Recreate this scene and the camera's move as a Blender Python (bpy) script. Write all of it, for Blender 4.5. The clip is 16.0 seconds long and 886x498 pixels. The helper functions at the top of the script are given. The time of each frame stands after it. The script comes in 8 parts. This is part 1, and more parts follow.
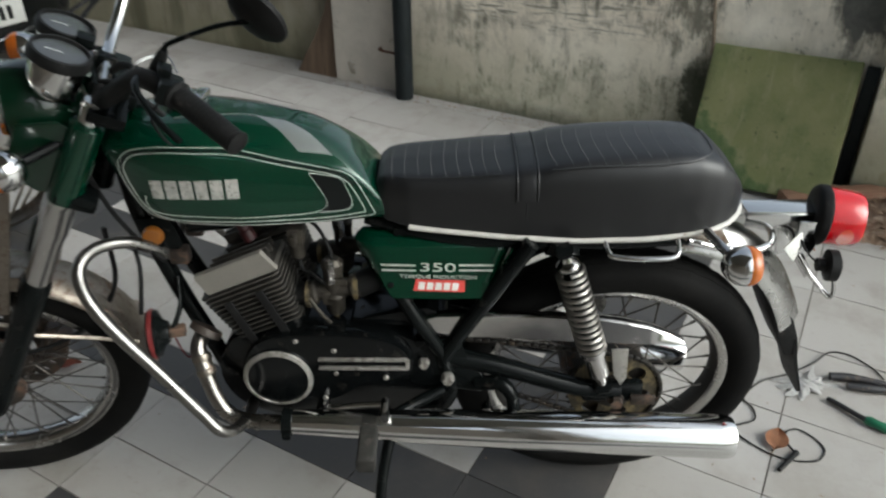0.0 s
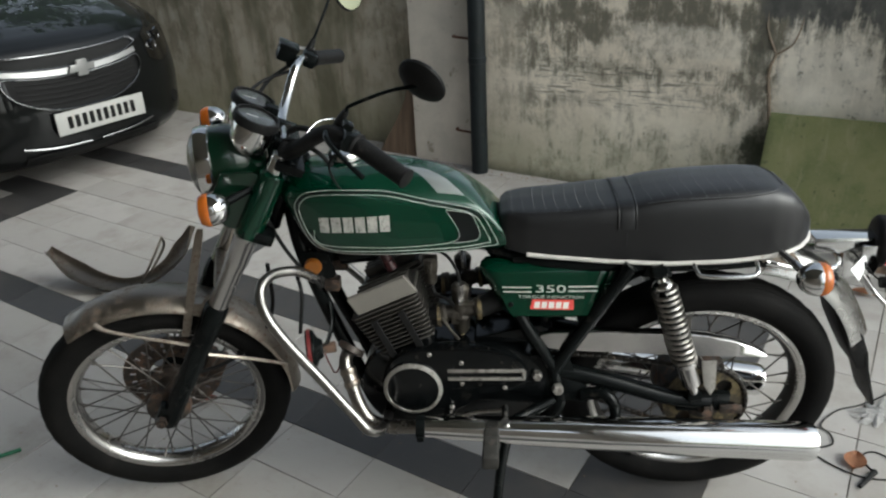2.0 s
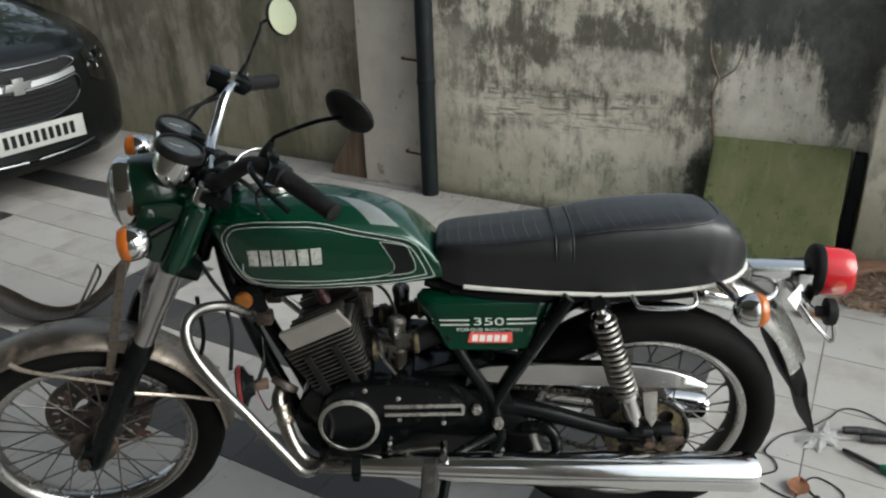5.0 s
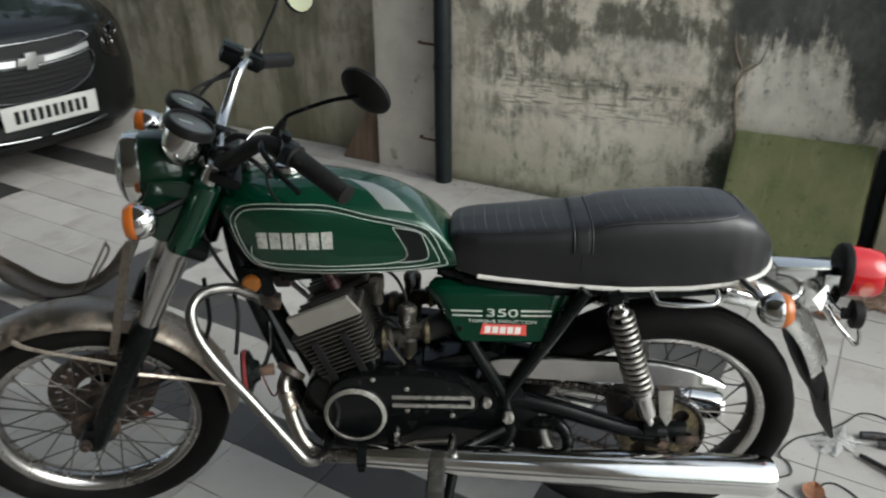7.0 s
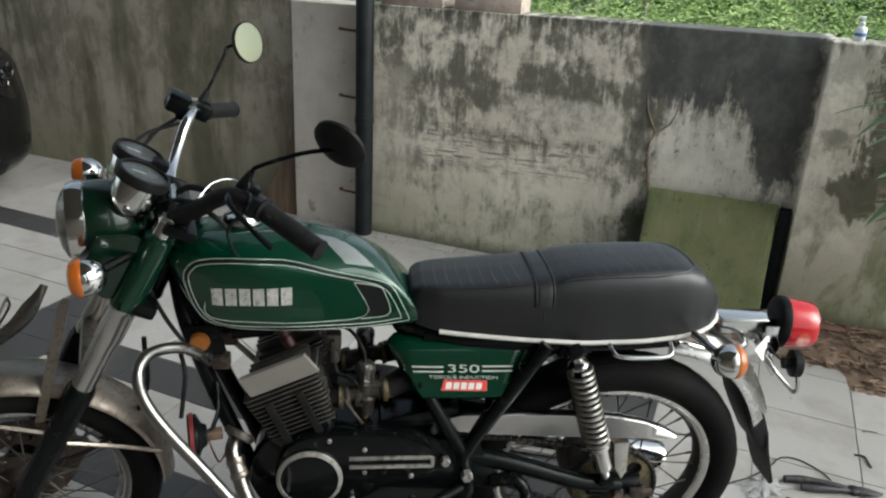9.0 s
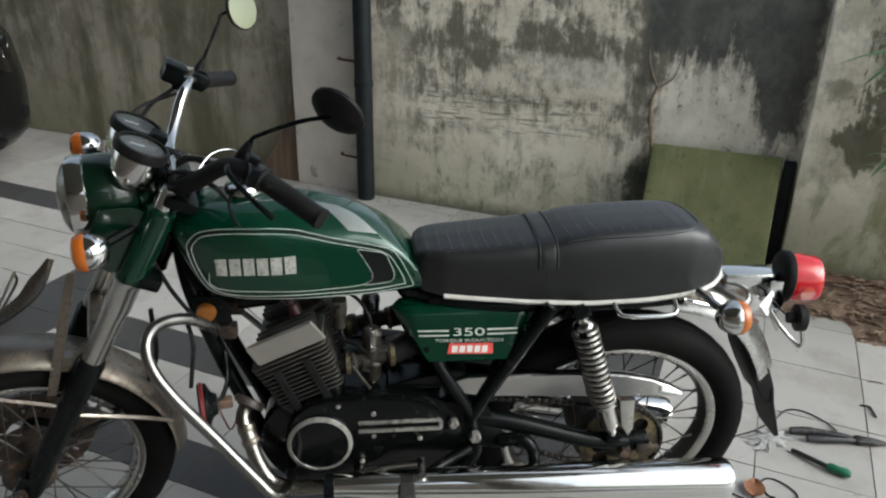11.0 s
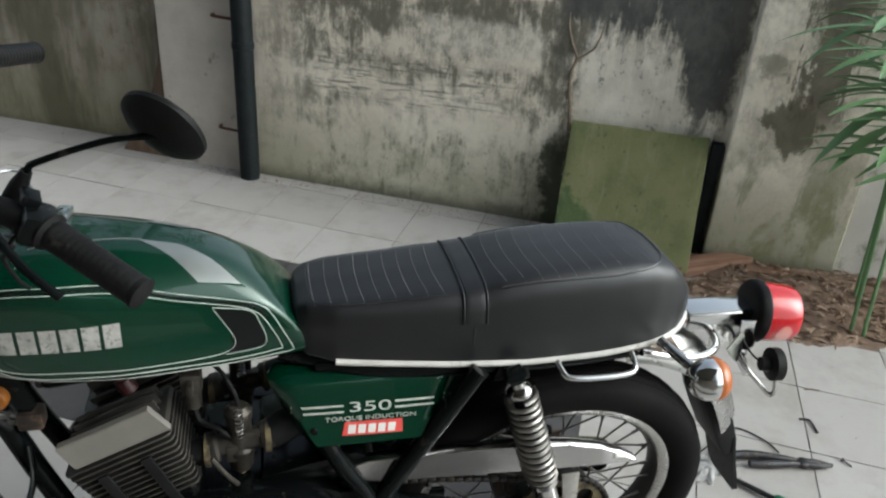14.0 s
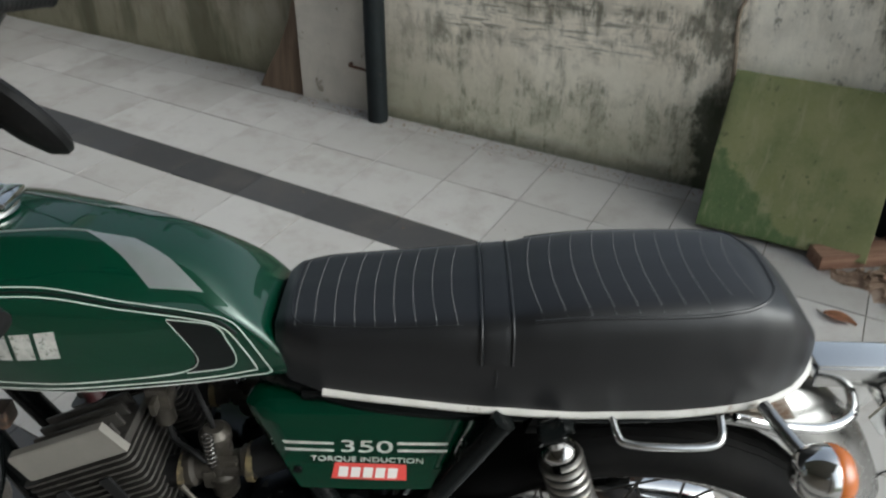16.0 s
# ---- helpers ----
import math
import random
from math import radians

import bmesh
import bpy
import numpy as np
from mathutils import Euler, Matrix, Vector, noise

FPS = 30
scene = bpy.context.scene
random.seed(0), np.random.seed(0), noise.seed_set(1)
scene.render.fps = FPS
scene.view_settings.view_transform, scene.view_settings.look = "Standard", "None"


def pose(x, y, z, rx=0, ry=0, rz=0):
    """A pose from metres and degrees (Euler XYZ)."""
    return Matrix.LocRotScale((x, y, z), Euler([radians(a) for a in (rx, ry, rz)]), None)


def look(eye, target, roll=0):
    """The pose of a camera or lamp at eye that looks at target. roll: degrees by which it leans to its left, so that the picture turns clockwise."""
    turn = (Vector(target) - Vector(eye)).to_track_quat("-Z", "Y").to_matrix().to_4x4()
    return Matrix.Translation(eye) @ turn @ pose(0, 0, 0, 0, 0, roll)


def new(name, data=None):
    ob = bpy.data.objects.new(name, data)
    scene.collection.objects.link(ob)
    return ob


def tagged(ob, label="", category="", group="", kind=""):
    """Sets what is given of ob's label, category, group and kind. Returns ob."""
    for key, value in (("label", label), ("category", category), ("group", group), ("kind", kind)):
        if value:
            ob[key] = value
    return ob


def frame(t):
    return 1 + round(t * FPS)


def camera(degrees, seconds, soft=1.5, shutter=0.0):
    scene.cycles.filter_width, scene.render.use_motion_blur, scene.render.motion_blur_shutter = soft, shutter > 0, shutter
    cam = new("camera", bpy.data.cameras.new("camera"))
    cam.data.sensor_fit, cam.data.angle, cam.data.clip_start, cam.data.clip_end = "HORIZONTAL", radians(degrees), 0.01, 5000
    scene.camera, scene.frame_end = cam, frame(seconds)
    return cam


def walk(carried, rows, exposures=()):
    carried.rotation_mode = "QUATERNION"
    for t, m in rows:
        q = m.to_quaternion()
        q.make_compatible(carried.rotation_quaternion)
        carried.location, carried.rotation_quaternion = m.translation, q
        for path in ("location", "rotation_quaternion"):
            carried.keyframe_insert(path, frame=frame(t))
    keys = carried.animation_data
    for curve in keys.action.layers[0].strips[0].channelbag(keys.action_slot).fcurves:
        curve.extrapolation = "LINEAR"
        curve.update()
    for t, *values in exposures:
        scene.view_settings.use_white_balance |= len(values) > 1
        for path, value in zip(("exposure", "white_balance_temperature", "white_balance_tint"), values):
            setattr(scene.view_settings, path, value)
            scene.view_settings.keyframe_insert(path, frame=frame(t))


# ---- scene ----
# camera and walk
cam = camera(60.6, 16.0, soft=2.2, shutter=0.4)
METRES, EYE, TILT, LEAN, TURN = 1.83, 1.35, -1.8, -0.6, 0.0
ROWS = [
    (0.0, 0.0, 0.0, 0.0, -0.5, -30.61, 0.84),
    (0.5, 0.0148, -0.0694, 0.0167, 3.74, -26.76, 1.97),
    (1.0, -0.0102, -0.0979, 0.0175, 5.36, -24.52, 2.3),
    (1.5, -0.0552, -0.1405, 0.015, 4.72, -23.82, 3.17),
    (2.0, -0.0748, -0.1616, 0.0126, 2.44, -23.9, 3.18),
    (2.5, -0.0781, -0.1627, 0.0138, -0.08, -24.25, 3.66),
    (3.0, -0.0769, -0.1611, 0.0148, -1.62, -24.17, 3.69),
    (5.5, -0.0255, -0.1269, 0.0181, 0.88, -22.61, 1.47),
    (6.0, -0.0078, -0.1239, 0.0169, 4.98, -22.58, 3.34),
    (6.5, -0.0135, -0.1201, 0.0156, 5.27, -22.98, 3.02),
    (7.0, -0.0515, -0.1092, 0.0075, 0.92, -23.62, 1.06),
    (7.5, -0.1127, -0.0992, -0.0016, -4.92, -23.06, -0.82),
    (8.0, -0.1183, -0.0933, 0.0073, -6.43, -19.69, -1.79),
    (10.5, -0.1327, -0.103, 0.0085, -7.23, -20.27, -1.34),
    (11.0, -0.1214, -0.095, 0.0104, -6.76, -22.62, -0.18),
    (11.5, -0.0741, -0.0667, 0.0134, -3.5, -22.52, 0.85),
    (12.0, -0.036, -0.0499, 0.0133, 1.4, -22.19, 2.63),
    (12.5, -0.0041, -0.0336, 0.0096, -1.83, -21.98, 2.67),
    (13.0, -0.0252, 0.0169, 0.0069, -7.67, -22.6, 0.86),
    (13.5, -0.0653, 0.094, 0.005, -12.97, -23.82, -0.8),
    (14.0, -0.0868, 0.1277, -0.0013, -13.92, -25.87, -2.63),
    (14.5, -0.0621, 0.1516, -0.0034, -10.88, -27.34, -2.46),
    (15.0, 0.0113, 0.1811, -0.0015, -3.75, -27.71, -2.7),
    (15.5, 0.0656, 0.2048, -0.0009, 0.32, -27.94, -1.11),
    (16.0, 0.0437, 0.2648, -0.0184, -0.51, -31.18, 0.17),
]
EXPOSURES = [(0.0, 0.98, 6200, 4), (3.0, 1.0, 6180, 4), (8.0, 1.03, 6150, 4), (12.5, 1.03, 6080, 4), (14.0, 1.09, 6050, 4), (15.0, 1.02, 6050, 4), (16.0, 0.94, 6050, 4)]
walk(cam, [(t, pose(0, 0, EYE, TILT, LEAN, TURN) @ pose(METRES * x, METRES * y, METRES * z, 90 + pitch, roll, yaw)) for t, x, y, z, yaw, pitch, roll in ROWS], EXPOSURES)

# world and sun: overcast daylight that comes in over the boundary wall and round the unseen roof
world = bpy.data.worlds.new("sky")
scene.world = world
world.use_nodes = True
wn = world.node_tree.nodes
sky = wn.new("ShaderNodeTexSky")
sky.sky_type = "NISHITA"
sky.sun_disc = False
sky.sun_elevation = radians(36)
sky.sun_rotation = radians(116)
sky.dust_density = 4.0
sky.air_density = 1.0
wn["Background"].inputs["Strength"].default_value = 0.15
# cloud cover takes most of the blue out of the sky
grey = wn.new("ShaderNodeRGBToBW")
cloud = wn.new("ShaderNodeMix")
cloud.data_type = "RGBA"
cloud.inputs["Factor"].default_value = 0.7
world.node_tree.links.new(sky.outputs["Color"], grey.inputs["Color"])
world.node_tree.links.new(sky.outputs["Color"], cloud.inputs["A"])
world.node_tree.links.new(grey.outputs["Val"], cloud.inputs["B"])
world.node_tree.links.new(cloud.outputs["Result"], wn["Background"].inputs["Color"])
sun = new("sun", bpy.data.lights.new("sun", "SUN"))
sun.data.energy = 0.8
sun.data.angle = radians(45)
sun.data.color = (1.0, 0.98, 0.93)
sun.matrix_world = look((2.2, -1.1, 1.7), (0, 0, 0))


# ---- material helpers
class Nodes:
    """A small wrapper for building a node material."""

    def __init__(self, name):
        self.m = bpy.data.materials.new(name)
        self.m.use_nodes = True
        self.t = self.m.node_tree
        self.p = self.t.nodes["Principled BSDF"]
        self.tc = self.t.nodes.new("ShaderNodeTexCoord")
        self.obj = self.tc.outputs["Object"]

    def link(self, a, b):
        if isinstance(a, (int, float)):
            b.default_value = a
        elif isinstance(a, tuple):
            b.default_value = (*a, 1.0) if len(a) == 3 and b.type == "RGBA" else a
        else:
            self.t.links.new(a, b)

    def math(self, op, a, b=0.0, c=0.0, clamp=False):
        n = self.t.nodes.new("ShaderNodeMath")
        n.operation, n.use_clamp = op, clamp
        for v, i in zip((a, b, c), n.inputs):
            self.link(v, i)
        return n.outputs[0]

    def smooth(self, v, lo, hi):
        n = self.t.nodes.new("ShaderNodeMapRange")
        n.interpolation_type = "SMOOTHSTEP"
        for key, val in (("Value", v), ("From Min", lo), ("From Max", hi)):
            self.link(val, n.inputs[key])
        return n.outputs[0]

    def scaled(self, s, vec=None, off=(0, 0, 0)):
        n = self.t.nodes.new("ShaderNodeMapping")
        self.link(vec or self.obj, n.inputs["Vector"])
        n.inputs["Scale"].default_value = s if isinstance(s, tuple) else (s, s, s)
        n.inputs["Location"].default_value = off
        return n.outputs[0]

    def noise(self, scale, detail=4.0, rough=0.6, vec=None, distort=0.0):
        n = self.t.nodes.new("ShaderNodeTexNoise")
        self.link(vec or self.obj, n.inputs["Vector"])
        for key, val in (("Scale", scale), ("Detail", detail), ("Roughness", rough), ("Distortion", distort)):
            n.inputs[key].default_value = val
        return n.outputs["Fac"]

    def cells(self, scale, vec=None):
        n = self.t.nodes.new("ShaderNodeTexVoronoi")
        self.link(vec or self.obj, n.inputs["Vector"])
        n.inputs["Scale"].default_value = scale
        return n.outputs["Distance"]

    def mix(self, f, a, b):
        n = self.t.nodes.new("ShaderNodeMix")
        n.data_type = "RGBA"
        self.link(f, n.inputs["Factor"])
        self.link(a, n.inputs["A"])
        self.link(b, n.inputs["B"])
        return n.outputs["Result"]

    def xyz(self, vec=None):
        n = self.t.nodes.new("ShaderNodeSeparateXYZ")
        self.link(vec or self.obj, n.inputs[0])
        return n.outputs

    def bump(self, height, strength=0.3, distance=0.002):
        n = self.t.nodes.new("ShaderNodeBump")
        self.link(height, n.inputs["Height"])
        n.inputs["Strength"].default_value, n.inputs["Distance"].default_value = strength, distance
        self.t.links.new(n.outputs[0], self.p.inputs["Normal"])

    def random(self):
        return self.t.nodes.new("ShaderNodeObjectInfo").outputs["Random"]

    def island(self):
        return self.t.nodes.new("ShaderNodeNewGeometry").outputs["Random Per Island"]

    def done(self, **values):
        for key, val in values.items():
            self.link(val, self.p.inputs[key.replace("_", " ")])
        return self.m


def surface(name, col, rough=0.5, metal=0.0, vary=0.25, grain=60.0, patch=6.0, bump=0.15, dirt=None, dirt_amount=0.0, coat=0.0, spec=0.5):
    """A general surface: base colour that varies at two scales, uneven gloss, fine relief and optional dirt."""
    n = Nodes(name)
    big, fine = n.noise(patch, 5.0), n.noise(grain, 3.0)
    dark = tuple(c * (1 - vary) for c in col)
    light = tuple(min(1.0, c * (1 + vary)) for c in col)
    base = n.mix(n.smooth(big, 0.3, 0.7), dark, light)
    base = n.mix(n.math("MULTIPLY", fine, 0.35), base, tuple(c * 0.75 for c in col))
    r = n.math("ADD", n.math("MULTIPLY", n.math("SUBTRACT", fine, 0.5), 0.25 * rough), n.math("MULTIPLY_ADD", big, 0.3 * rough, 0.85 * rough))
    if dirt:
        mask = n.smooth(n.noise(patch * 1.7, 6.0, 0.7), 0.62 - 0.35 * dirt_amount, 0.72 - 0.25 * dirt_amount)
        base = n.mix(n.math("MULTIPLY", mask, 0.85), base, dirt)
        r = n.math("ADD", r, n.math("MULTIPLY", mask, 0.3), clamp=True)
        n.link(n.math("MULTIPLY_ADD", mask, -metal * 0.8, metal), n.p.inputs["Metallic"])
    else:
        n.p.inputs["Metallic"].default_value = metal
    if bump:
        n.bump(fine, bump)
    n.p.inputs["Specular IOR Level"].default_value = spec
    n.p.inputs["Coat Weight"].default_value = coat
    n.p.inputs["Coat Roughness"].default_value = 0.04
    return n.done(Base_Color=base, Roughness=r)


# ---- geometry helpers
def shape(bm, smooth=40):
    """Finish a bmesh: normals out, smooth shading below an angle in degrees, as a mesh."""
    bmesh.ops.recalc_face_normals(bm, faces=bm.faces)
    me = bpy.data.meshes.new("mesh")
    bm.to_mesh(me)
    bm.free()
    if smooth:
        me.polygons.foreach_set("use_smooth", [True] * len(me.polygons))
        me.set_sharp_from_angle(angle=radians(smooth))
    return me


def part(name, bm, material, parent=None, label="", m=None, smooth=40):
    """One mesh object out of a bmesh, under a thing or a part."""
    me = shape(bm, smooth)
    me.materials.append(material)
    ob = new(name, me)
    if parent:
        ob.parent = parent
    if m is not None:
        ob.matrix_basis = m
    if label:
        tagged(ob, label=label)
    return ob


def alike(name, me, parent, m):
    """One more object on a mesh that is there already."""
    ob = new(name, me)
    ob.parent = parent
    ob.matrix_basis = m
    return ob


def thing(name, label, category, m=None, group="", kind=""):
    ob = new(name)
    ob.empty_display_size = 0.1
    if m is not None:
        ob.matrix_world = m
    return tagged(ob, label, category, group, kind)


def bevelled(bm, width, segments=2, angle=30):
    edges = [e for e in bm.edges if len(e.link_faces) == 2 and e.calc_face_angle(0) > radians(angle)]
    bmesh.ops.bevel(bm, geom=edges, offset=width, segments=segments, affect="EDGES", profile=0.6)
    return bm


def box(size, centre=(0, 0, 0), bevel=0.0, m=None, segments=2):
    bm = bmesh.new()
    bmesh.ops.create_cube(bm, size=1.0)
    bmesh.ops.scale(bm, vec=size, verts=bm.verts)
    if bevel:
        bevelled(bm, bevel, segments)
    bmesh.ops.translate(bm, vec=centre, verts=bm.verts)
    if m is not None:
        bm.transform(m)
    return bm


def joined(*bms):
    """Several bmeshes as one."""
    out = bmesh.new()
    for b in bms:
        me = bpy.data.meshes.new("tmp")
        b.to_mesh(me)
        b.free()
        out.from_mesh(me)
        bpy.data.meshes.remove(me)
    return out


def spline(pts, n=8, closed=False):
    """Points along a smooth curve through the given ones."""
    p = [Vector(q) for q in pts]
    if len(p) < 3 and not closed:
        return p
    out = []
    count = len(p)
    for i in range(count if closed else count - 1):
        a = p[(i - 1) % count] if closed or i else p[0] * 2 - p[1]
        b, c = p[i], p[(i + 1) % count]
        d = p[(i + 2) % count] if closed or i + 2 < count else p[-1] * 2 - p[-2]
        for k in range(n):
            t = k / n
            out.append(0.5 * ((2 * b) + (c - a) * t + (2 * a - 5 * b + 4 * c - d) * t * t + (3 * b - a - 3 * c + d) * t ** 3))
    if not closed:
        out.append(p[-1])
    return out


def tube(pts, radius, sides=12, n=8, closed=False, flat=1.0, caps=True):
    """A pipe along a smooth curve. radius: one value, or one for each given point."""
    path = spline(pts, n, closed)
    steps = len(path)
    if isinstance(radius, (list, tuple)):
        rad = [float(np.interp(i / max(1, steps - 1) * (len(radius) - 1), range(len(radius)), radius)) for i in range(steps)]
    else:
        rad = [radius] * steps
    bm = bmesh.new()
    rings, side = [], None
    for i, q in enumerate(path):
        nxt = path[(i + 1) % steps] if closed or i + 1 < steps else q * 2 - path[i - 1]
        prv = path[i - 1] if closed or i else q * 2 - nxt
        way = (nxt - prv).normalized()
        if side is None:
            side = way.orthogonal().normalized()
        side = (side - way * side.dot(way)).normalized()
        up = way.cross(side)
        rings.append([bm.verts.new(q + (side * math.cos(2 * math.pi * k / sides) + up * math.sin(2 * math.pi * k / sides) * flat) * rad[i]) for k in range(sides)])
    for i in range(steps if closed else steps - 1):
        a, b = rings[i], rings[(i + 1) % steps]
        for k in range(sides):
            bm.faces.new((a[k], a[(k + 1) % sides], b[(k + 1) % sides], b[k]))
    if caps and not closed:
        bm.faces.new(rings[0])
        bm.faces.new(rings[-1])
    return bm


def lathe(profile, axis="y", sides=48, m=None, closed=False):
    """A body of revolution from (radius, place along the axis)."""
    bm = bmesh.new()
    rings = []
    for r, a in profile:
        if r < 1e-6:
            rings.append([bm.verts.new((0, a, 0))])
        else:
            rings.append([bm.verts.new((r * math.cos(2 * math.pi * k / sides), a, r * math.sin(2 * math.pi * k / sides))) for k in range(sides)])
    if closed:
        rings.append(rings[0])
    for a, b in zip(rings, rings[1:]):
        for k in range(sides):
            j = (k + 1) % sides
            if len(a) == 1 and len(b) > 1:
                bm.faces.new((a[0], b[j], b[k]))
            elif len(b) == 1 and len(a) > 1:
                bm.faces.new((a[k], a[j], b[0]))
            elif len(a) > 1:
                bm.faces.new((a[k], a[j], b[j], b[k]))
    if axis == "x":
        bm.transform(Matrix.Rotation(radians(-90), 4, "Z"))
    elif axis == "z":
        bm.transform(Matrix.Rotation(radians(90), 4, "X"))
    if m is not None:
        bm.transform(m)
    return bm


def between(a, b):
    """The pose that carries the y axis from the origin onto the way from a to b."""
    a, b = Vector(a), Vector(b)
    return Matrix.Translation(a) @ (b - a).to_track_quat("Y", "Z").to_matrix().to_4x4()


def rod(a, b, profile, sides=16):
    """A turned piece between two points; profile holds (radius, share of the length)."""
    length = (Vector(b) - Vector(a)).length
    return lathe([(r, s * length) for r, s in profile], sides=sides, m=between(a, b))


def loft(sections, closed=True, caps=True):
    """Skin over rows of points; each row has the same count."""
    bm = bmesh.new()
    rings = [[bm.verts.new(q) for q in row] for row in sections]
    count = len(rings[0])
    for a, b in zip(rings, rings[1:]):
        for k in range(count if closed else count - 1):
            j = (k + 1) % count
            bm.faces.new((a[k], a[j], b[j], b[k]))
    if caps:
        bm.faces.new(rings[0])
        bm.faces.new(rings[-1])
    return bm


def plate(outline, thick, m=None, bevel=0.0, n=0):
    """A flat sheet: an outline in x and z, given thickness along y."""
    pts = [(q[0], 0, q[1]) for q in outline]
    if n:
        pts = spline(pts, n, True)
    bm = bmesh.new()
    vs = [bm.verts.new((q[0], -thick / 2, q[2])) for q in pts]
    f = bm.faces.new(vs)
    got = bmesh.ops.extrude_face_region(bm, geom=[f])
    bmesh.ops.translate(bm, vec=(0, thick, 0), verts=[v for v in got["geom"] if isinstance(v, bmesh.types.BMVert)])
    if bevel:
        bmesh.ops.recalc_face_normals(bm, faces=bm.faces)
        bevelled(bm, bevel, 2, 50)
    if m is not None:
        bm.transform(m)
    return bm


def lettering(words, size, thick=0.0006, bold=0.0):
    """A line of writing as a bmesh, in the x-z plane, centred."""
    cu = bpy.data.curves.new("words", "FONT")
    cu.body, cu.size, cu.extrude, cu.align_x, cu.align_y = words, size, thick, "CENTER", "CENTER"
    cu.offset = bold
    ob = bpy.data.objects.new("words", cu)
    scene.collection.objects.link(ob)
    dep = bpy.context.evaluated_depsgraph_get()
    me = bpy.data.meshes.new_from_object(ob.evaluated_get(dep))
    bpy.data.objects.remove(ob)
    bm = bmesh.new()
    bm.from_mesh(me)
    bpy.data.meshes.remove(me)
    bm.transform(Matrix.Rotation(radians(90), 4, "X"))
    return bm


# ---- materials
def plaster_wall(name, dark_from=99.0, dark_to=99.0, green=0.35, streaks=0.55, blotch=False, tone=1.0, bands=False):
    """Damp lime plaster: pale patches, grey streaks that run down, mould under the top and moss at the foot.
    Between dark_from and dark_to along the wall a black stain of mould hangs from the top."""
    n = Nodes(name)
    x, y, z = n.xyz()
    big = n.noise(2.3, 6.0, 0.65)
    mid = n.noise(9.0, 6.0, 0.7)
    fine = n.noise(90.0, 4.0)
    run = n.noise(1.0, 7.0, 0.72, vec=n.scaled((30.0, 5.0, 4.5)), distort=0.4)
    drip = n.noise(1.0, 4.0, 0.6, vec=n.scaled((75.0, 8.0, 5.0)))
    base = n.mix(n.smooth(big, 0.35, 0.65), tuple(c * tone for c in (0.68, 0.615, 0.505)), tuple(c * tone for c in (0.84, 0.78, 0.66)))
    base = n.mix(n.math("MULTIPLY", n.smooth(mid, 0.46, 0.66), 0.4), base, (0.36, 0.325, 0.26))
    # grey mould in clumps that run down, mostly on the upper two thirds
    clump = n.noise(1.0, 7.0, 0.7, vec=n.scaled((9.0, 8.0, 6.5)), distort=0.3)
    small = n.noise(1.0, 6.0, 0.7, vec=n.scaled((30.0, 24.0, 19.0)), distort=0.3)
    area = n.smooth(n.noise(1.0, 3.0, 0.5, vec=n.scaled((2.6, 2.0, 3.4))), 0.36, 0.6)
    high = n.smooth(n.math("ADD", z, n.math("MULTIPLY", big, 0.5)), 0.35, 1.0)
    push = n.math("MULTIPLY_ADD", area, 0.10, n.math("MULTIPLY", high, 0.05))
    body = n.math("ADD", n.math("ADD", n.math("MULTIPLY", run, 0.22), n.math("MULTIPLY", clump, 0.78)), push)
    mould = n.math("MULTIPLY", n.smooth(body, 0.505, 0.70), n.math("MULTIPLY_ADD", high, 0.5, 0.5))
    base = n.mix(n.math("MULTIPLY", mould, min(1.0, streaks + 0.35)), base, (0.185, 0.168, 0.122))
    spots = n.math("ADD", n.math("ADD", n.math("MULTIPLY", small, 0.6), n.math("MULTIPLY", run, 0.4)), n.math("MULTIPLY_ADD", mould, 0.13, n.math("MULTIPLY", push, 0.5)))
    base = n.mix(n.math("MULTIPLY", n.smooth(spots, 0.58, 0.72), streaks + 0.05), base, (0.065, 0.066, 0.052))
    base = n.mix(n.math("MULTIPLY", n.math("MULTIPLY", n.smooth(drip, 0.60, 0.68), n.math("MULTIPLY", high, area)), streaks * 0.7), base, (0.09, 0.09, 0.075))
    if dark_from < 90:
        # a wiped pale band, and scratches that run along the wall below it
        wob = n.math("MULTIPLY", n.math("SUBTRACT", mid, 0.5), 0.16)
        tilted = n.math("ADD", n.math("ADD", z, wob), n.math("MULTIPLY", x, 0.03))
        band = n.math("MULTIPLY", n.smooth(tilted, 0.655, 0.70), n.math("SUBTRACT", 1.0, n.smooth(tilted, 0.785, 0.83)))
        band = n.math("MULTIPLY", band, n.math("MULTIPLY", n.smooth(n.math("ADD", x, wob), 0.6, 0.9), n.math("SUBTRACT", 1.0, n.smooth(x, 1.22, 1.28))))
        base = n.mix(n.math("MULTIPLY", band, 0.7), base, n.mix(n.smooth(small, 0.42, 0.62), (0.70, 0.655, 0.56), (0.48, 0.44, 0.36)))
        clean = n.math("MULTIPLY", n.math("SUBTRACT", 1.0, n.smooth(n.math("ADD", x, n.math("MULTIPLY", wob, 2.0)), 0.16, 0.36)), n.math("SUBTRACT", 1.0, n.smooth(n.math("ADD", z, wob), 0.78, 0.95)))
        base = n.mix(n.math("MULTIPLY", clean, 0.6), base, n.mix(n.smooth(mid, 0.4, 0.62), (0.60, 0.55, 0.46), (0.42, 0.375, 0.30)))
        cut = n.noise(1.0, 5.0, 0.6, vec=n.scaled((7.0, 1.0, 75.0)), distort=0.5)
